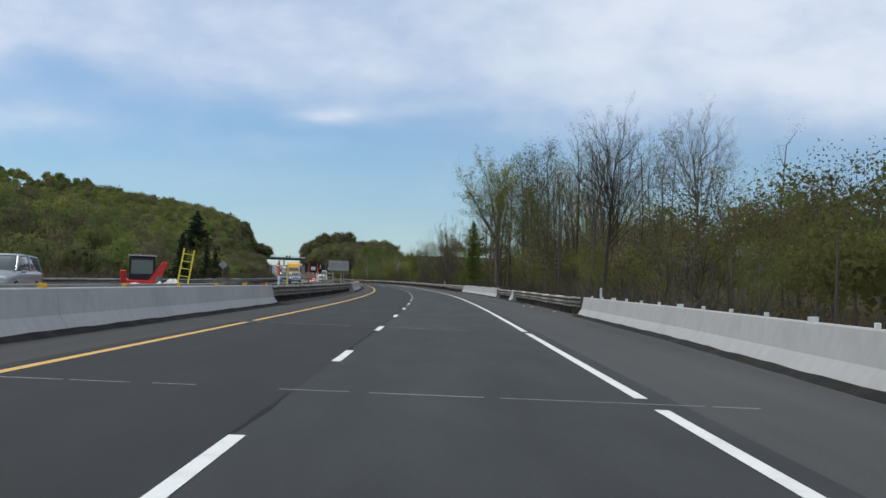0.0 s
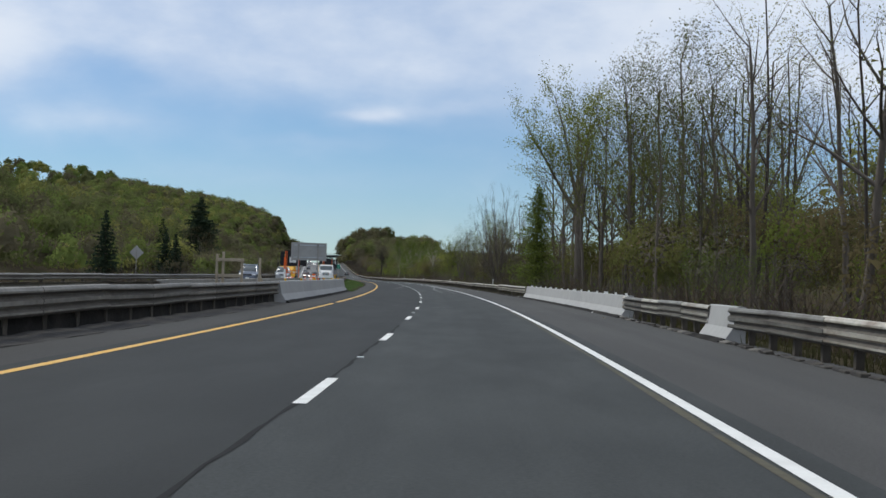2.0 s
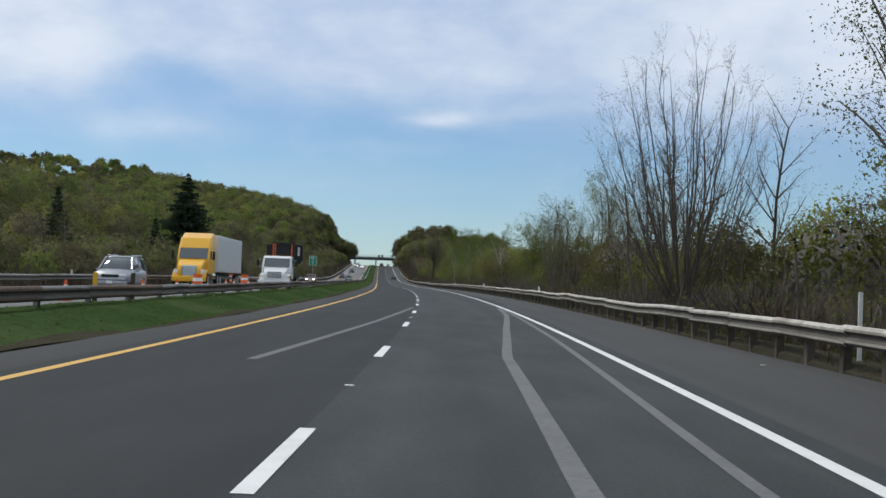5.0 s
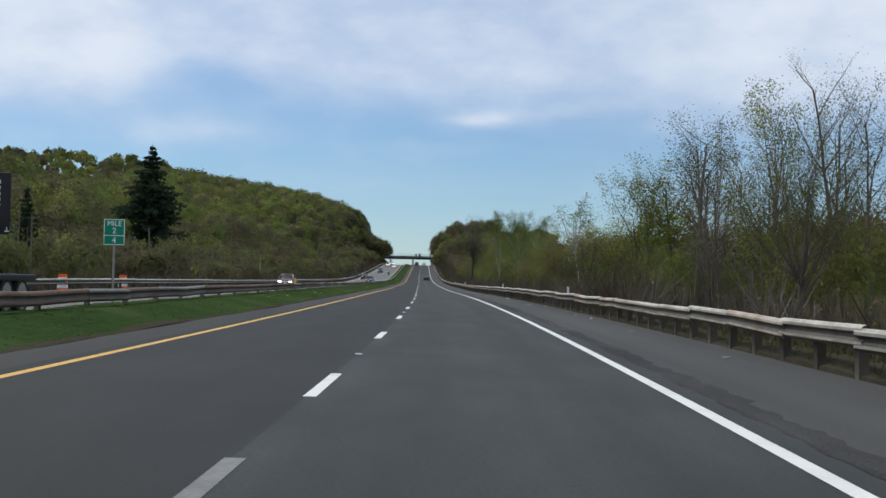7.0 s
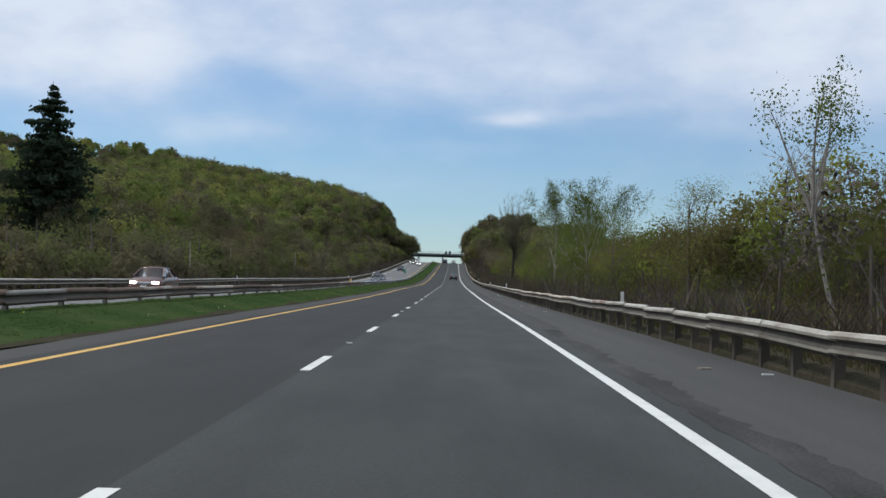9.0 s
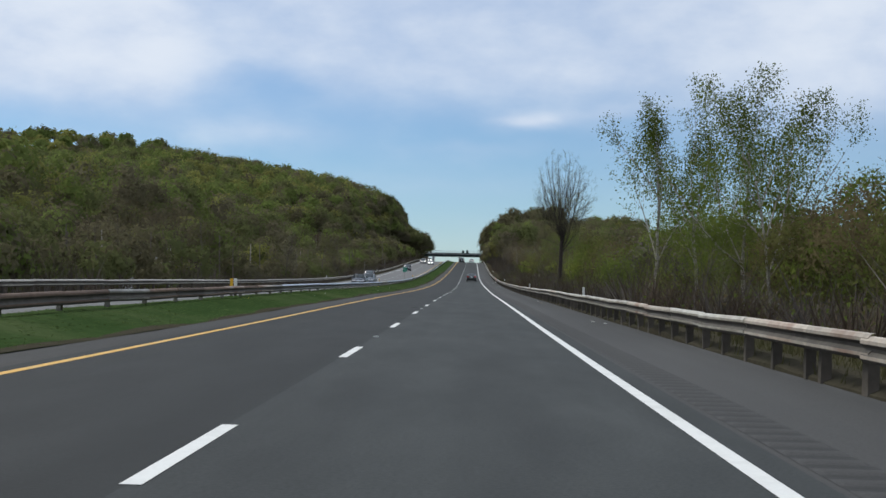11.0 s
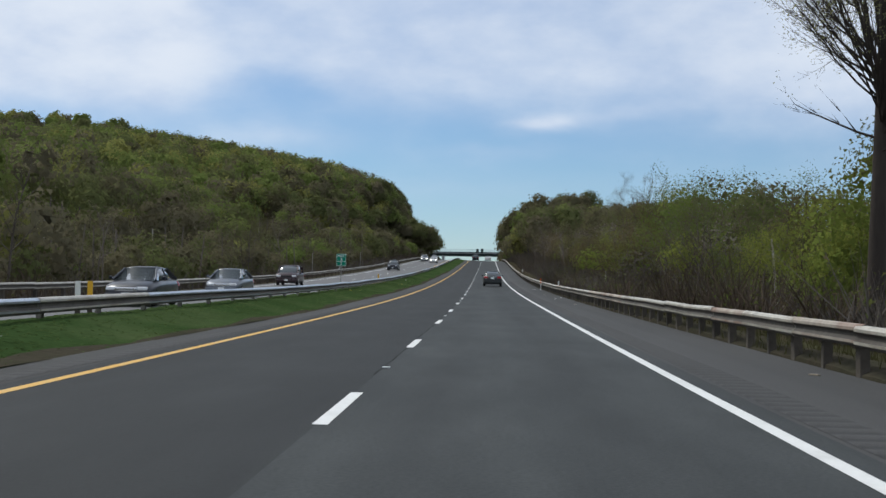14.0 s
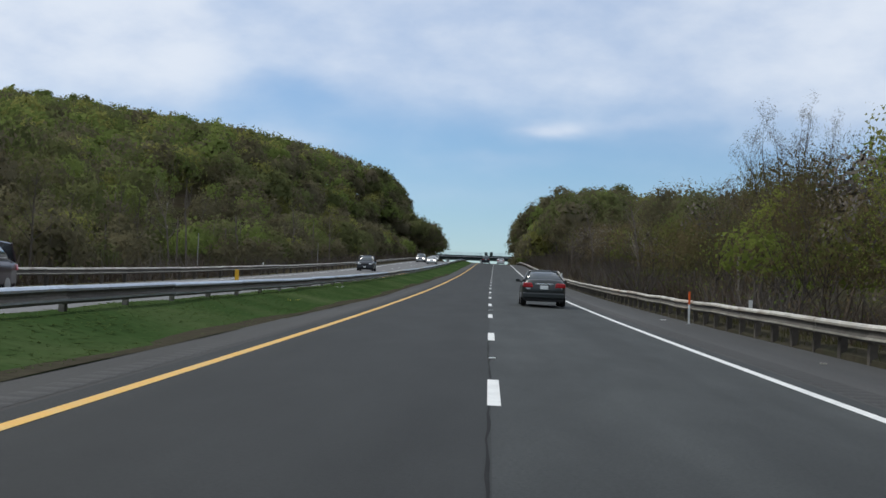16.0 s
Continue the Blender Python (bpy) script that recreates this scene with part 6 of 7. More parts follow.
def white_truck(m):
    ob = thing("truck", m, "white bonneted truck with a low black flatbed", "truck")
    body = paint("truck_white_paint", (0.74, 0.75, 0.75), 0.0)
    cab = prism([(-0.9, 0.75), (-0.9, 2.25), (-0.75, 2.38), (0.35, 2.38), (0.55, 2.25), (0.98, 1.55), (0.98, 0.75)], 2.15, bevel=0.05, inset=lambda y, z: 0.92 if z > 1.6 else 1.0)
    part("cab", cab, body, ob)
    part("bonnet", prism([(0.95, 0.65), (0.95, 1.55), (1.5, 1.45), (2.35, 1.28), (2.5, 1.10), (2.5, 0.65)], 1.75, bevel=0.08, inset=lambda y, z: 1.0 - 0.10 * max(0, y - 1)), body, ob)
    part("windscreen", prism([(0.58, 2.22), (0.63, 2.22), (1.02, 1.62), (0.97, 1.62)], 1.80, bevel=0.01), GLASS_DARK, ob, "dark windscreen")
    for sx in (-1, 1):
        part("side_window", box(0.03, 0.75, 0.55, (sx * 1.04, -0.05, 1.90), 0.01), GLASS_DARK, ob)
        part("fender", prism([(1.15, 0.55), (1.25, 0.98), (1.6, 1.10), (2.1, 1.02), (2.42, 0.72), (2.42, 0.55)], 0.42, bevel=0.05), body, ob).location = (sx * 0.86, 0, 0)
        part("head_light", box(0.34, 0.08, 0.20, (sx * 0.82, 2.44, 0.92), 0.03), LAMP_CLEAR, ob)
        part("indicator", box(0.16, 0.08, 0.18, (sx * 1.02, 2.38, 0.90), 0.03), AMBER, ob)
        mi = part("mirror", box(0.20, 0.08, 0.48, (sx * 1.36, 0.75, 1.85), 0.03), PLASTIC_BLACK, ob)
        part("bracket", joined(rod((sx * 1.05, 0.7, 2.1), (sx * 1.4, 0.75, 2.1), 0.015, 6), rod((sx * 1.05, 0.7, 1.6), (sx * 1.4, 0.75, 1.6), 0.015, 6)), CHROME, mi)
    gr = part("grille", box(1.0, 0.05, 0.48, (0, 2.50, 1.02), 0.03), CHROME, ob)
    for i in range(6):
        part("slat", box(0.9, 0.03, 0.03, (0, 2.535, 0.84 + i * 0.07), 0.006), PLASTIC_BLACK, gr)
    part("bumper", box(2.3, 0.22, 0.26, (0, 2.55, 0.52), 0.05), body, ob)
    part("marker_lights", joined(*[box(0.10, 0.06, 0.05, (x, 0.3, 2.40), 0.01) for x in (-0.7, -0.35, 0, 0.35, 0.7)]), AMBER, ob)
    part("chassis", box(0.9, 7.4, 0.22, (0, -1.6, 0.62), 0.02), PLASTIC_BLACK, ob)
    part("flatbed", box(2.3, 4.0, 0.16, (0, -3.2, 0.95), 0.03), BLACK_PANEL, ob)
    part("tool_box", box(2.2, 0.5, 0.55, (0, -1.25, 1.15), 0.03), BLACK_PANEL, ob)
    lorry_wheels(ob, 0.98, (1.75, -3.1, -4.2))
    return ob


def yellow_lorry(m):
    ob = thing("lorry", m, "yellow tractor unit hauling a white box trailer", "lorry")
    yel, wht = paint("lorry_yellow_paint", (0.80, 0.42, 0.015), 0.0), paint("trailer_white_paint", (0.62, 0.64, 0.66), 0.0, 0.45)
    part("cab", prism([(-2.2, 0.9), (-2.2, 3.75), (-1.5, 3.85), (-0.2, 3.45), (0.35, 2.75), (0.8, 1.95), (0.8, 0.9)], 2.3, bevel=0.10, inset=lambda y, z: 0.92 if z > 2.6 else 1.0), yel, ob)
    part("bonnet", prism([(0.75, 0.7), (0.75, 1.95), (1.4, 1.82), (2.2, 1.50), (2.4, 1.2), (2.4, 0.7)], 1.9, bevel=0.12, inset=lambda y, z: 1.0 - 0.10 * max(0, y - 1)), yel, ob)
    part("windscreen", prism([(0.33, 2.72), (0.40, 2.72), (0.86, 1.98), (0.78, 1.98)], 1.95, bevel=0.01), GLASS_DARK, ob, "dark windscreen")
    part("grille", box(1.0, 0.06, 0.75, (0, 2.42, 1.10), 0.05), CHROME, ob)
    part("bumper", box(2.35, 0.25, 0.38, (0, 2.45, 0.55), 0.08), yel, ob)
    for sx in (-1, 1):
        part("side_window", box(0.03, 0.7, 0.55, (sx * 1.14, 0.1, 2.25), 0.01), GLASS_DARK, ob)
        part("fender", prism([(1.0, 0.6), (1.1, 1.05), (1.5, 1.22), (2.0, 1.12), (2.35, 0.8), (2.35, 0.6)], 0.4, bevel=0.05), yel, ob).location = (sx * 0.95, 0, 0)
        part("head_light", box(0.30, 0.10, 0.30, (sx * 0.92, 2.32, 1.05), 0.05), LAMP_CLEAR, ob)
        part("mirror", box(0.18, 0.10, 0.6, (sx * 1.42, 0.75, 2.2), 0.03), PLASTIC_BLACK, ob)
        part("fuel_tank", rod((sx * 0.95, -1.9, 0.75), (sx * 0.95, -0.4, 0.75), 0.3, 14), CHROME, ob)
    part("trailer", box(2.5, 13.6, 2.65, (0, -9.6, 2.42), 0.04), wht, ob, "white box trailer")
    part("trailer_emblem", box(0.02, 1.1, 0.7, (1.262, -4.6, 2.9), 0.0), PLASTIC_BLACK, ob, "plain dark emblem")
    part("chassis", box(0.9, 17.0, 0.25, (0, -6.6, 0.9), 0.02), PLASTIC_BLACK, ob)
    lorry_wheels(ob, 1.05, (1.6, -3.2, -4.4, -13.8, -15.0))
    return ob


white_truck(stand(265.0, -9.95, 0, 180))
yellow_lorry(stand(263.0, -15.6, 0, 180))


# ---- signs ----
def lettering(text, size, mat_, parent, at, turn):
    cu = bpy.data.curves.new("letters", "FONT")
    cu.body, cu.size, cu.align_x, cu.align_y, cu.extrude = text, size, "CENTER", "CENTER", 0.002
    tmp = bpy.data.objects.new("letters_source", cu)
    scene.collection.objects.link(tmp)
    bpy.context.view_layer.update()
    me = bpy.data.meshes.new_from_object(tmp.evaluated_get(bpy.context.evaluated_depsgraph_get()))
    bpy.data.objects.remove(tmp)
    bpy.data.curves.remove(cu)
    me.materials.clear()
    ob = part("lettering", me, mat_, parent, "white letters " + text)
    ob.matrix_local = Matrix.Translation(at) @ turn
    return ob


def mile_sign(s, u, top, rows, turn):
    """A green mile marker that faces back along the road."""
    base = stand(s, u, 0.0, turn)
    ob = thing("mile_sign", base, "green mile marker sign on a steel post in the median", "sign", "mile markers")
    part("post", joined(box(0.06, 0.04, top + 0.3, (0, 0.03, (top - 0.3) / 2), 0.006), box(0.02, 0.07, top + 0.3, (0, 0.05, (top - 0.3) / 2), 0.004)), GALV, ob)
    w, h = 0.60, 0.75
    plate = part("plate", box(w, 0.006, h, (0, 0.0, top - h / 2), 0.0), SIGN_GREEN, ob, "green reflective plate")
    edge = 0.018
    bars = [box(w - 0.03, 0.003, edge, (0, -0.005, top - 0.02)), box(w - 0.03, 0.003, edge, (0, -0.005, top - h + 0.02)),
            box(edge, 0.003, h - 0.03, (-w / 2 + 0.02, -0.005, top - h / 2)), box(edge, 0.003, h - 0.03, (w / 2 - 0.02, -0.005, top - h / 2)), box(w - 0.03, 0.003, edge, (0, -0.005, top - h * 0.63))]
    part("border", joined(*bars), SIGN_WHITE, plate, "white border lines")
    flat_up = pose(0, 0, 0, 90, 0, 0)
    for text, z, size in ((rows[0], top - 0.14, 0.20), (rows[1], top - 0.34, 0.23), (rows[2], top - 0.61, 0.23)):
        lettering(text, size, SIGN_WHITE, plate, (0, -0.006, z), flat_up)
    return ob


mile_sign(275.0, -8.1, 2.62, ("MILE", "2", "4"), 4)
mile_sign(564.2, -7.60, 2.43, ("MILE", "2", "2"), 4)


def sign_back(s, u0, u1, low, high):
    m = stand(s, (u0 + u1) / 2, 0.0, 6)
    ob = thing("road_sign", m, "large grey aluminium sign seen from behind on two posts", "sign")
    w, h = u1 - u0, high - low
    pl = part("panel", box(w, 0.01, h, (0, 0.06, (low + high) / 2), 0.0), GREY_SIGN, ob)
    part("rim", joined(box(w + 0.05, 0.03, 0.03, (0, 0.055, high)), box(w + 0.05, 0.03, 0.03, (0, 0.055, low)), box(0.03, 0.03, h, (-w / 2, 0.055, (low + high) / 2)), box(0.03, 0.03, h, (w / 2, 0.055, (low + high) / 2))), GREY_SIGN, pl)
    for z in (low + h * 0.16, high - h * 0.14):
        part("rail", box(w * 0.88, 0.03, 0.05, (0, 0.035, z), 0.006), STEEL_NEW, ob)
    for x in (-w * 0.30, w * 0.26):
        part("post", box(0.07, 0.07, high + 0.5, (x, -0.01, (high - 0.6) / 2), 0.008), GALV, ob)
        for z in (low + h * 0.16, high - h * 0.14):
            part("bracket", box(0.14, 0.05, 0.09, (x, 0.015, z), 0.008), GALV, ob)


sign_back(158.6, -8.95, -6.55, 2.02, 3.22)


def diamond(s, u, z):
    ob = thing("warning_sign", stand(s, u, 0, 0, ground=True), "grey diamond sign seen from behind", "sign")
    dz_ = float(surface(s, -5) - terrain(s, u))
    part("plate", box(0.85, 0.012, 0.85, (0, 0, 0), 0.0), GREY_SIGN, ob).matrix_local = Matrix.Translation((0, 0, z + dz_)) @ pose(0, 0, 0, 0, 45, 0)
    part("post", box(0.06, 0.05, z + dz_ + 0.4, (0, -0.04, (z + dz_) / 2), 0.006), GALV, ob)


diamond(179.0, -23.6, 2.35)


def message_board(m, label, paper=True, low=1.75, high=3.25, legs=True):
    """A black panel board on an orange steel frame, seen from its back."""
    ob = thing("message_board", m, label, "message board", "message boards")
    part("panel", box(1.55, 0.14, high - low, (0, 0.08, (low + high) / 2), 0.02), BLACK_PANEL, ob)
    for sx, w in ((-1, 0.42), (1, 0.62)):
        wing = part("wing", box(w, 0.06, (high - low) * 0.94, (sx * (0.80 + w / 2), 0.10, (low + high) / 2 - 0.05), 0.015), BLACK_PANEL, ob)
        if sx > 0:
            for i in range(5):
                part("mark", box(0.16, 0.004, 0.07, (sx * 1.12, 0.066, high - 0.30 - i * 0.13)), SIGN_WHITE, wing, "plain white bar")
            for x in (0.86, 1.36):
                part("corner", joined(box(0.10, 0.004, 0.02, (x, 0.066, low + 0.06)), box(0.02, 0.004, 0.10, (x, 0.066, low + 0.10))), SIGN_WHITE, wing)
    part("top_cap", box(1.75, 0.26, 0.06, (0, 0.05, high + 0.04), 0.015), BLACK_PANEL, ob)
    for x in (-0.72, -0.58, 0.62):
        part("upright", box(0.07, 0.07, high - (0.0 if legs else low - 0.3) - 0.05, (x, -0.02, (high + (0.0 if legs else low - 0.3)) / 2), 0.008), ORANGE_STEEL, ob)
    if legs:
        for z in (1.28, 1.05):
            part("crossbar", box(1.40, 0.06, 0.07, (0, -0.02, z), 0.008), ORANGE_STEEL, ob)
        for x in (-0.62, 0.62):
            part("foot", box(0.45, 0.45, 0.12, (x, 0, 0.06), 0.02), ORANGE_STEEL, ob)
    if paper:
        pb = part("notice", box(0.66, 0.02, 0.52, (0.02, -0.005, (low + high) / 2 - 0.15), 0.004), SIGN_WHITE, ob, "white notice board with grey lines")
        for i in range(4):
            part("line", box(0.48, 0.003, 0.02, (0.0, -0.018, (low + high) / 2 - 0.28 + i * 0.06)), GALV, pb)
    return ob


message_board(stand(198.5, -11.85, 0, 8), "black message board on an orange steel frame with white notice")
message_board(stand(266.6, -9.75, 0, 0), "black message board with orange uprights behind the white truck", paper=False, low=1.9, high=3.35)


# ---- site works beside the bridges ----
def cone(s, u, squat=1.0):
    ob = thing("traffic_cone", stand(s, u), "orange traffic cone with a white band", "traffic cone", "traffic cones")
    part("foot", box(0.36, 0.36, 0.04, (0, 0, 0.02), 0.01), ORANGE, ob)
    part("body", rod((0, 0, 0.03), (0, 0, 0.70), 0.14, 14, 0.03), ORANGE, ob)
    part("band", rod((0, 0, 0.40), (0, 0, 0.52), 0.088, 14, 0.066), SIGN_WHITE, ob)


for s, u in ((213, -11.3), (224, -11.2), (233, -11.5), (252, -11.4), (256, -11.0), (247, -11.2)):
    cone(s, u)


def drum(m, label):
    ob = thing("traffic_drum", m, label, "traffic drum", "traffic drums")
    z, r = 0.0, 0.29
    for i, mt in enumerate((ORANGE, SIGN_WHITE, ORANGE, SIGN_WHITE, ORANGE)):
        part("ring", rod((0, 0, z), (0, 0, z + 0.18), r, 20, r - 0.012), mt, ob)
        z, r = z + 0.18, r - 0.014
    part("base", rod((0, 0, -0.05), (0, 0, 0.02), 0.36, 20), PLASTIC_BLACK, ob)


drum(stand(194.5, -12.3, 0.30, 20) @ pose(0, 0, 0, 78, 0, 70), "orange and white traffic drum lying on its side")
for s, u in ((259.0, -11.6), (237.0, -11.2), (306.0, -18.2), (320.5, -18.4)):
    drum(stand(s, u, 0.05), "orange and white traffic drum standing upright")


def marker_post(s, u, h, mat_top, mat_low, label, group, on_ground=False, wide=0.09):
    ob = thing("marker_post", stand(s, u, 0, 0, ground=on_ground), label, "marker post", group)
    part("stake", box(wide, 0.03, h * 0.62, (0, 0, h * 0.31), 0.006), mat_low, ob)
    part("head", box(wide, 0.034, h * 0.40, (0, 0, h * 0.80), 0.006), mat_top, ob)


marker_post(71.3, -7.15, 2.05, ORANGE, SIGN_WHITE, "white stake with an orange top between the bridges", "marker posts", wide=0.11)
marker_post(71.9, -6.75, 1.85, YELLOW_STEEL, YELLOW_STEEL, "thin yellow stake beside the guardrail", "marker posts", wide=0.08)
marker_post(173.7, -10.7, 2.32, ORANGE, SIGN_WHITE, "tall white stake with an orange top behind the guardrail", "marker posts", wide=0.15)
marker_post(191.3, 7.55, 1.25, REFLECTOR, REFLECTOR, "plain white marker post behind the guardrail", "marker posts", wide=0.07)
for s, u, h in ((351.4, 7.5, 1.0), (440, 7.3, 0.98), (497, 7.25, 0.95), (593.5, 7.5, 0.86), (690, 7.2, 1.0), (62, 9.2, 1.25), (252, 7.6, 0.95), (300, 7.4, 0.95)):
    marker_post(s, u, h, REFLECTOR, POST_WOOD, "short post with a white reflector plate", "marker posts", wide=0.11)
marker_post(596.0, 6.12, 1.0, ORANGE, SIGN_WHITE, "slim orange-topped post leaning by the guardrail", "marker posts", wide=0.06)
for s, m_ in ((430.0, AMBER), (430.9, REFLECTOR), (512.6, REFLECTOR), (513.5, AMBER), (595.0, AMBER), (322.0, AMBER), (203, AMBER), (207, POST_WOOD)):
    marker_post(s, -7.75, 1.0, m_, POST_WOOD, "short median post with a coloured reflector", "median marker posts", wide=0.12)
for s in (430, 560, 660, 240):
    marker_post(s, -18.35, 0.95, REFLECTOR, POST_WOOD, "short post with a white reflector plate", "marker posts", wide=0.10)
marker_post(642, -19.6, 3.0, GALV, GALV, "tall thin steel pole behind the far guardrail", "poles", True, 0.06)
marker_post(700, -19.4, 3.0, GALV, GALV, "tall thin steel pole behind the far guardrail", "poles", True, 0.06)


def ladder(s, u):
    ob = thing("ladder", stand(s, u, -0.2, 12) @ pose(0, 0, 0, -10, 9, 0), "yellow fibreglass ladder leaning on the parapet", "ladder")
    for sx in (-1, 1):
        part("rail", box(0.07, 0.045, 2.5, (sx * 0.22, 0, 1.25), 0.008), YELLOW_STEEL, ob)
    for i in range(7):
        part("rung", rod((-0.22, 0, 0.3 + i * 0.33), (0.22, 0, 0.3 + i * 0.33), 0.018, 8), YELLOW_STEEL, ob)


ladder(56.7, -9.75)


def loader(m):
    ob = thing("excavator", m, "red compact excavator with a black cab", "excavator")
    part("cab", prism([(-0.65, 0.75), (-0.65, 1.85), (-0.5, 1.95), (0.45, 1.95), (0.62, 1.7), (0.70, 0.75)], 1.25, bevel=0.05), BLACK_PANEL, ob)
    part("rear_window", box(1.05, 0.02, 0.70, (0, -0.66, 1.42), 0.02), GLASS_DARK, ob)
    for sx in (-1, 1):
        part("side_window", box(0.02, 0.85, 0.65, (sx * 0.632, 0, 1.42), 0.02), GLASS_DARK, ob)
    part("roof", box(1.35, 1.25, 0.07, (0, 0, 1.98), 0.02), GREY_SIGN, ob)
    part("body", box(1.55, 1.9, 0.42, (0, 0.1, 0.58), 0.08), RED_PAINT, ob)
    part("engine_cover", box(1.4, 0.6, 0.55, (0, 1.0, 0.98), 0.10), RED_PAINT, ob)
    arm = part("arm", prism([(0.30, 0.70), (0.60, 0.60), (1.18, 1.42), (1.22, 1.66), (1.02, 1.72), (0.80, 1.45)], 0.24, bevel=0.03), RED_PAINT, ob)
    arm.matrix_local = Matrix.Translation((0.0, -0.75, 0)) @ pose(0, 0, 0, 0, 0, -80)
    part("stick", prism([(1.02, 1.66), (1.22, 1.62), (0.98, 0.95), (0.80, 1.0)], 0.18, bevel=0.03), RED_PAINT, arm)
    part("bucket", prism([(0.95, 1.05), (0.72, 1.0), (0.60, 0.70), (0.78, 0.62), (0.98, 0.78)], 0.45, bevel=0.03), STEEL_DARK, arm)
    part("hydraulic_ram", rod((0, 0.45, 0.85), (0, 0.98, 1.55), 0.045, 10), CHROME, arm)
    part("blade_arm", prism([(-0.5, 0.4), (-0.5, 0.6), (-1.0, 1.25), (-1.15, 1.2), (-0.75, 0.4)], 0.25, bevel=0.03), RED_PAINT, ob).location = (-0.85, 0, 0)
    for sx in (-1, 1):
        part("track", prism([(-1.0, 0.1), (-1.05, 0.28), (-0.85, 0.46), (0.85, 0.46), (1.05, 0.28), (1.0, 0.1), (0.85, 0.0), (-0.85, 0.0)], 0.32, bevel=0.04), TYRE, ob).location = (sx * 0.65, 0, 0)


loader(stand(64.6, -13.1, 0.0, 10))


def heap(name, s, u, size, mat_, label, seed, dz_=0.0):
    """A crumpled low pile."""
    bm_ = bmesh.new()
    bmesh.ops.create_icosphere(bm_, subdivisions=3, radius=1.0)
    for v in bm_.verts:
        n_ = noise.noise(v.co * 2.2 + Vector((seed, 0, 0))) * 0.35 + noise.noise(v.co * 5.1 + Vector((0, seed, 0))) * 0.16
        v.co = v.co * (1 + n_)
        v.co = Vector((v.co.x * size[0], v.co.y * size[1], max(v.co.z, -0.1) * size[2]))
    ob = part(name, bm_, mat_)
    ob.matrix_world = stand(s, u, dz_ + 0.1 * size[2], seed * 37)
    return tagged(ob, label, name.replace("_", " "))


heap("tarpaulin", 60.5, -12.6, (1.4, 0.5, 0.55), TARP, "crumpled white tarpaulin on the closed lane", 1)
heap("tarpaulin", 61.0, -11.4, (0.9, 0.5, 0.6), TARP, "heap of white plastic sheeting", 2)
heap("tarpaulin", 57.5, -10.2, (0.8, 0.5, 0.8), TARP, "crumpled white plastic sheeting beside the ladder", 3)
heap("spoil_heap", 88.0, -12.2, (2.0, 1.4, 0.8), GRIT, "dark heap of broken asphalt", 4)
for s, u, mt in ((82, -11.0, ORANGE), (92, -12.8, RED_PAINT), (104, -11.6, ORANGE)):
    bx = thing("site_crate", stand(s, u, 0, s * 7), "plastic storage crate with a lid at the roadworks", "crate", "site crates")
    part("tray", box(0.9, 0.6, 0.5, (0, 0, 0.25), 0.03), mt, bx)
    part("lid", box(0.94, 0.64, 0.06, (0, 0, 0.53), 0.02), mt, bx)


def formwork(s, u):
    ob = thing("timber_formwork", stand(s, u, -0.3, 4), "weathered timber formwork standing between the bridges", "formwork")
    for x, h in ((-0.55, 2.1), (-0.30, 2.2), (0.45, 1.95)):
        part("upright", box(0.10, 0.09, h, (x, 0, h / 2), 0.01), TIMBER, ob)
    for z, w in ((1.88, 1.05), (1.25, 0.95)):
        part("crosspiece", box(w, 0.07, 0.12, (0.0, -0.085, z), 0.01), TIMBER, ob)
    part("prop", box(0.14, 0.14, 2.0, (1.15, 0.1, 1.0), 0.015, taper=(0.6, 0.6)), TIMBER, ob)
    part("brace", rod((1.15, 0.15, 1.3), (1.55, 0.3, 0.3), 0.05, 6), TIMBER, ob)
    part("planks", box(1.5, 0.5, 0.14, (0.3, 0.1, 0.9), 0.01), STEEL_RUST, ob)


formwork(120.3, -7.55)
heap("plywood_sheet", 167.0, -9.4, (0.9, 0.05, 0.45), TIMBER, "brown plywood sheet lying on the guardrail", 7, 0.25)


# ---- overbridge ----
def overbridge(s):
    dz_ = 18.9 - float(road_z(s))
    ob = thing("overbridge", stand(s, 0.0), "green steel overbridge with a pale railing crossing the road", "bridge")
    for y in (-4.5, -1.5, 1.5, 4.5):
        part("girder", box(51, 0.35, 1.35, (-12.5, y, dz_ + 0.2), 0.02), BRIDGE_STEEL, ob)
    part("deck", box(53, 11.5, 0.35, (-12.5, 0, dz_ + 1.05), 0.02), BRIDGE_DECK, ob)
    for y in (-5.6, 5.6):
        part("kerb", box(53, 0.25, 0.55, (-12.5, y, dz_ + 1.5), 0.02), BRIDGE_STEEL if y < 0 else BRIDGE_DECK, ob)
        rail = part("railing", joined(box(53, 0.06, 0.08, (-12.5, y, dz_ + 3.1)), box(53, 0.05, 0.06, (-12.5, y, dz_ + 2.4))), STEEL_NEW, ob)
        for i in range(22):
            part("baluster", box(0.09, 0.07, 1.5, (-38 + i * 2.4, y, dz_ + 2.4), 0.0), STEEL_NEW, rail)
    for x in (-22.5, -6.2):
        part("pier", box(1.2, 9.5, dz_ + 0.3, (x, 0, (dz_ - 0.6) / 2), 0.05), BRIDGE_DECK, ob)
    for x in (-36, 13.5):
        part("abutment", box(5.0, 12.5, 9.0, (x, 0, dz_ - 4.1), 0.05), BRIDGE_DECK, ob)
    for x, h in ((-4.0, 1.6), (-1.5, 2.0)):
        part("sign_plate", box(1.4, 0.06, h, (x, -5.9, dz_ + 2.6), 0.02), BRIDGE_STEEL, ob, "dark sign plate on the railing")


overbridge(1190)


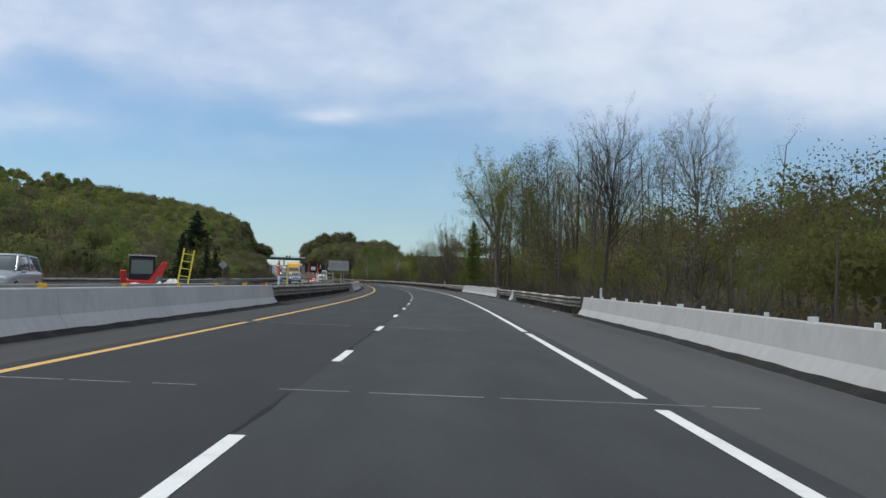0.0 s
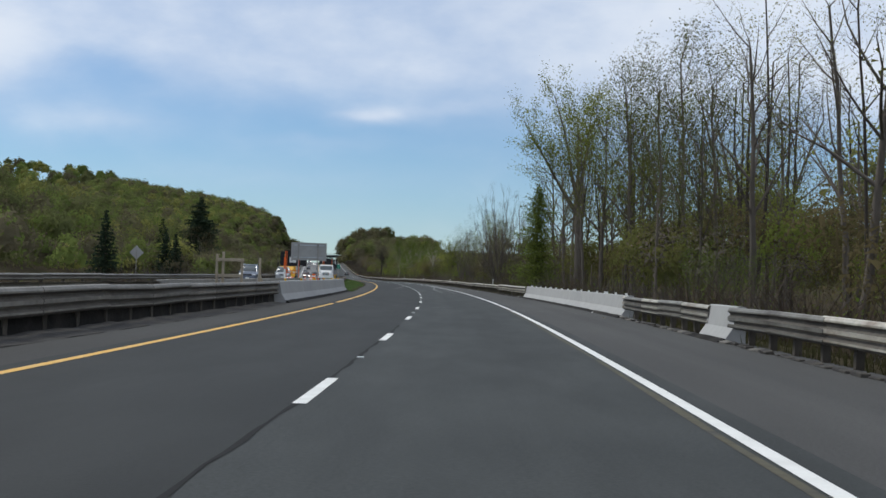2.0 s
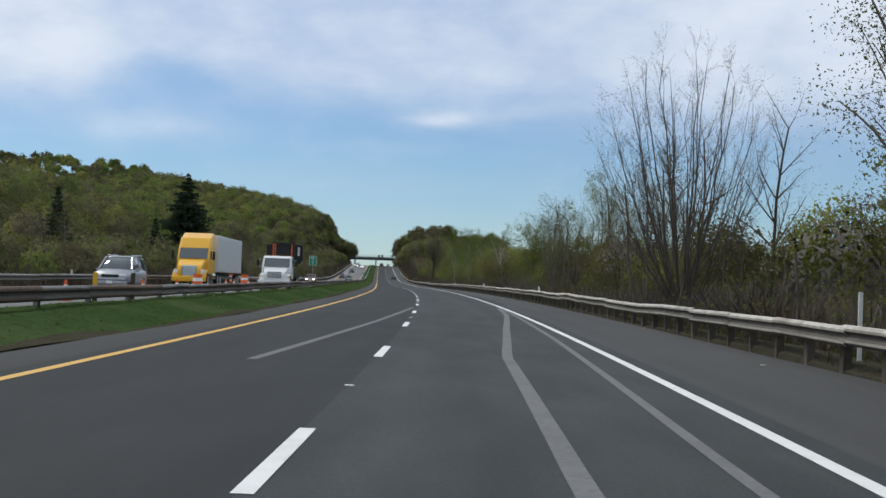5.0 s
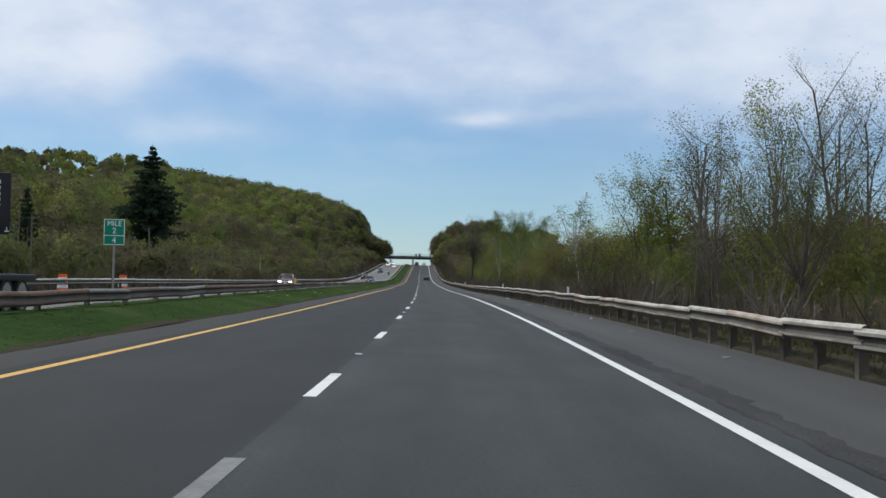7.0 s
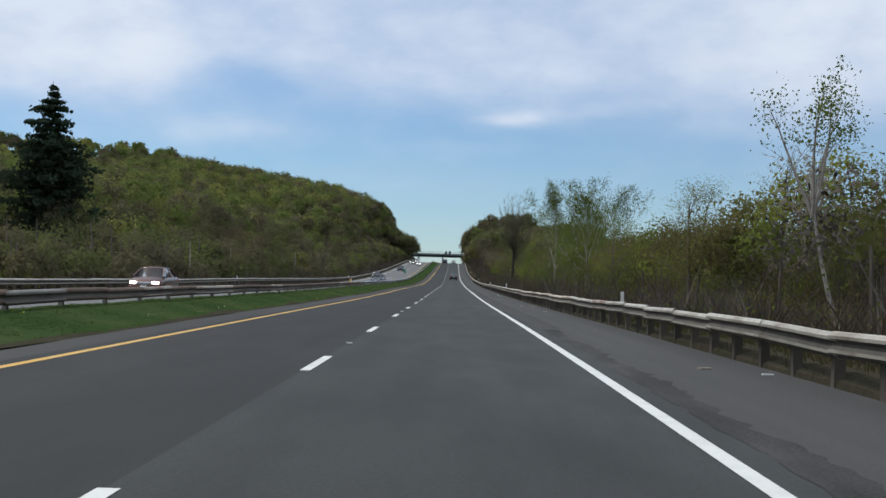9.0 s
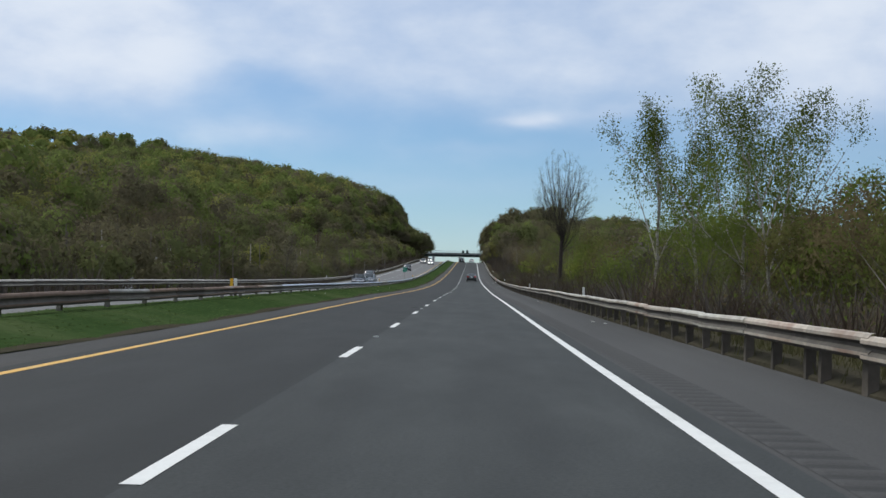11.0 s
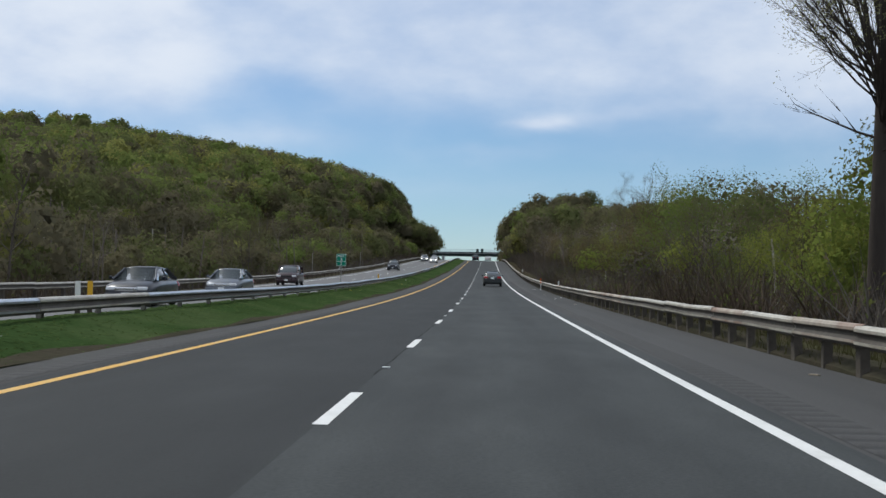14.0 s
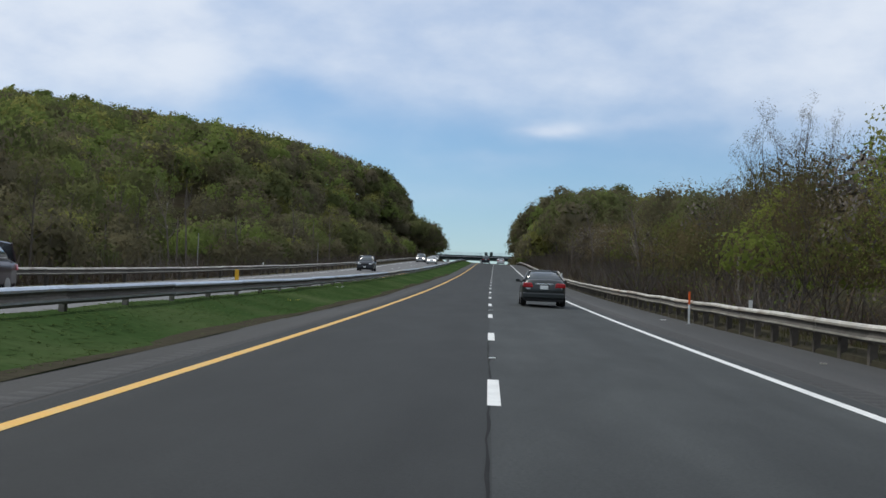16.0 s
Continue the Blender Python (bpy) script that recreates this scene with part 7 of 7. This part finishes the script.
# ---- far house and hills ----
def house(s, u):
    ob = thing("house", stand(s, u, 0, 15, ground=True) @ Matrix.Scale(0.62, 4), "white gabled house among the trees", "house")
    part("wall", box(9, 7, 5.0, (0, 0, 2.5), 0.03), paint("house_white_paint", (0.62, 0.63, 0.64), 0.0, 0.7), ob)
    part("roof", prism([(-4.0, 4.9), (0, 8.0), (4.0, 4.9), (3.7, 4.75), (0, 7.6), (-3.7, 4.75)], 9.8), GREY_SIGN, ob)
    for x in (-2.6, 0, 2.6):
        w_ = part("window", box(1.0, 0.08, 1.3, (x, -3.52, 3.0), 0.01), GLASS_DARK, ob)
        part("sill", box(1.2, 0.16, 0.08, (x, -3.56, 2.3), 0.01), SIGN_WHITE, w_)


house(530, -36.2)


def tufts(seed, n):
    """Small yellow flowers and pale litter in the median grass."""
    rg = np.random.default_rng(seed)
    for _ in range(n):
        s, u = rg.uniform(170, 620), rg.uniform(-6.6, -5.0)
        k = int(rg.integers(4, 10))
        pts = place(np.full(k, s) + rg.normal(0, 0.16, k), np.full(k, u) + rg.normal(0, 0.10, k))
        pts[:, 2] += bank_height(s, u) + 0.05 + rg.uniform(0, 0.05, k)
        v, f = leaves_at(pts, rg, 1, 0.01, 0.02)
        tagged(part("dandelions", mesh_of("dandelions", v, f, YELLOW_STEEL if rg.random() < 0.6 else REFLECTOR)), "patch of small bright flowers in the grass", "flowers", kind="stuff")


tufts(9, 26)
rl = random.Random(12)
for i in range(34):
    s = rl.uniform(60, 620)
    lit = part("litter", box(rl.uniform(0.05, 0.22), rl.uniform(0.04, 0.12), 0.02, (0, 0, 0.012), 0.004), (REFLECTOR, TIMBER, STEEL_PALE)[i % 3])
    lit.matrix_world = stand(s, float(rail_right(np.array([s]))[0]) - rl.uniform(0.15, 1.0), 0, rl.uniform(0, 180))
    tagged(lit, "small scrap of pale litter on the shoulder", "litter", "scraps of litter")

# broken kerb stones below the guardrails, and dark dirt under the median rail
rk = random.Random(8)
for s0, s1 in ((84.0, 97.0), (101.5, 115.5), (162.0, 177.0)):
    ob = thing("kerb", Matrix.Identity(4), "broken dark stained kerb stones below the guardrail", "kerb", "broken kerbs")
    s = s0
    while s < s1:
        ln = rk.uniform(0.4, 1.1)
        st = part("stone", box(rk.uniform(0.10, 0.2), ln * rk.uniform(0.5, 0.95), 0.24, (0, 0, -0.04), 0.02), rk.choice((GRIT, GRIT, KERB_STAINED)), ob)
        st.matrix_world = stand(s + ln / 2, float(rail_right(np.array([s]))[0]) - 0.28 + rk.uniform(-0.05, 0.05), rk.uniform(-0.05, 0.0), rk.uniform(-4, 4)) @ pose(0, 0, 0, rk.uniform(-3, 3), rk.uniform(-12, 6), 0)
        s += ln
dirt = sweep("dirt", [(-0.55, -0.02), (-0.50, 0.10), (-0.15, 0.05), (0.55, 0.004), (0.56, -0.03)], 55.6, 117.8, -5.35, GRIT, step=0.8, jitter=lambda q: 0.012 * np.sin(q * 1.7) + 0.01 * np.sin(q * 4.1))
tagged(part("dirt", dirt), "dark dirt washed up below the median guardrail", "dirt", kind="stuff")

# solid black strip added to darken the gap below the median thrie-beam
strip_line = lambda s: rail_bridge_left(s) - 0.10
black_strip = sweep("wall", [(-0.35, -0.05), (-0.35, 0.34), (-0.02, 0.33), (0.03, 0.02), (0.03, -0.05)], 55.4, 118.0, strip_line, BLACK_GRIT, step=1.6, jitter=lambda q: 0.01 * np.sin(q * 1.3))
ob = thing("median_black_strip", Matrix.Identity(4), "blackened concrete kerb below the median guardrail", "kerb")
part("wall", black_strip, None, ob)


# worn earth along the edge of the median grass
def earth_edge(s0, s1):
    s = np.arange(s0, s1, 1.2)
    edge = left_edge(s)
    wob_ = 0.16 * np.sin(s / 3.1) + 0.10 * np.sin(s / 1.3 + 1.0)
    cols = [edge + 0.04, edge - 0.12, edge - 0.42 + wob_]
    vs = []
    for j, u in enumerate(cols):
        p_ = place(s, u)
        p_[:, 2] = surface(s, u) + bank_height(s, u) + (0.012 if j < 2 else 0.004)
        vs.append(p_)
    verts = np.stack(vs, 1).reshape(-1, 3)
    i, j = np.arange(len(s) - 1)[:, None] * 3, np.arange(2)[None]
    return mesh_of("worn_earth", verts, np.stack([i + j, i + j + 1, i + 4 + j, i + 3 + j], -1).reshape(-1, 4), WORN_EARTH)


tagged(part("worn_earth", earth_edge(165, 700)), "worn brown earth along the edge of the median grass", "earth", kind="stuff")
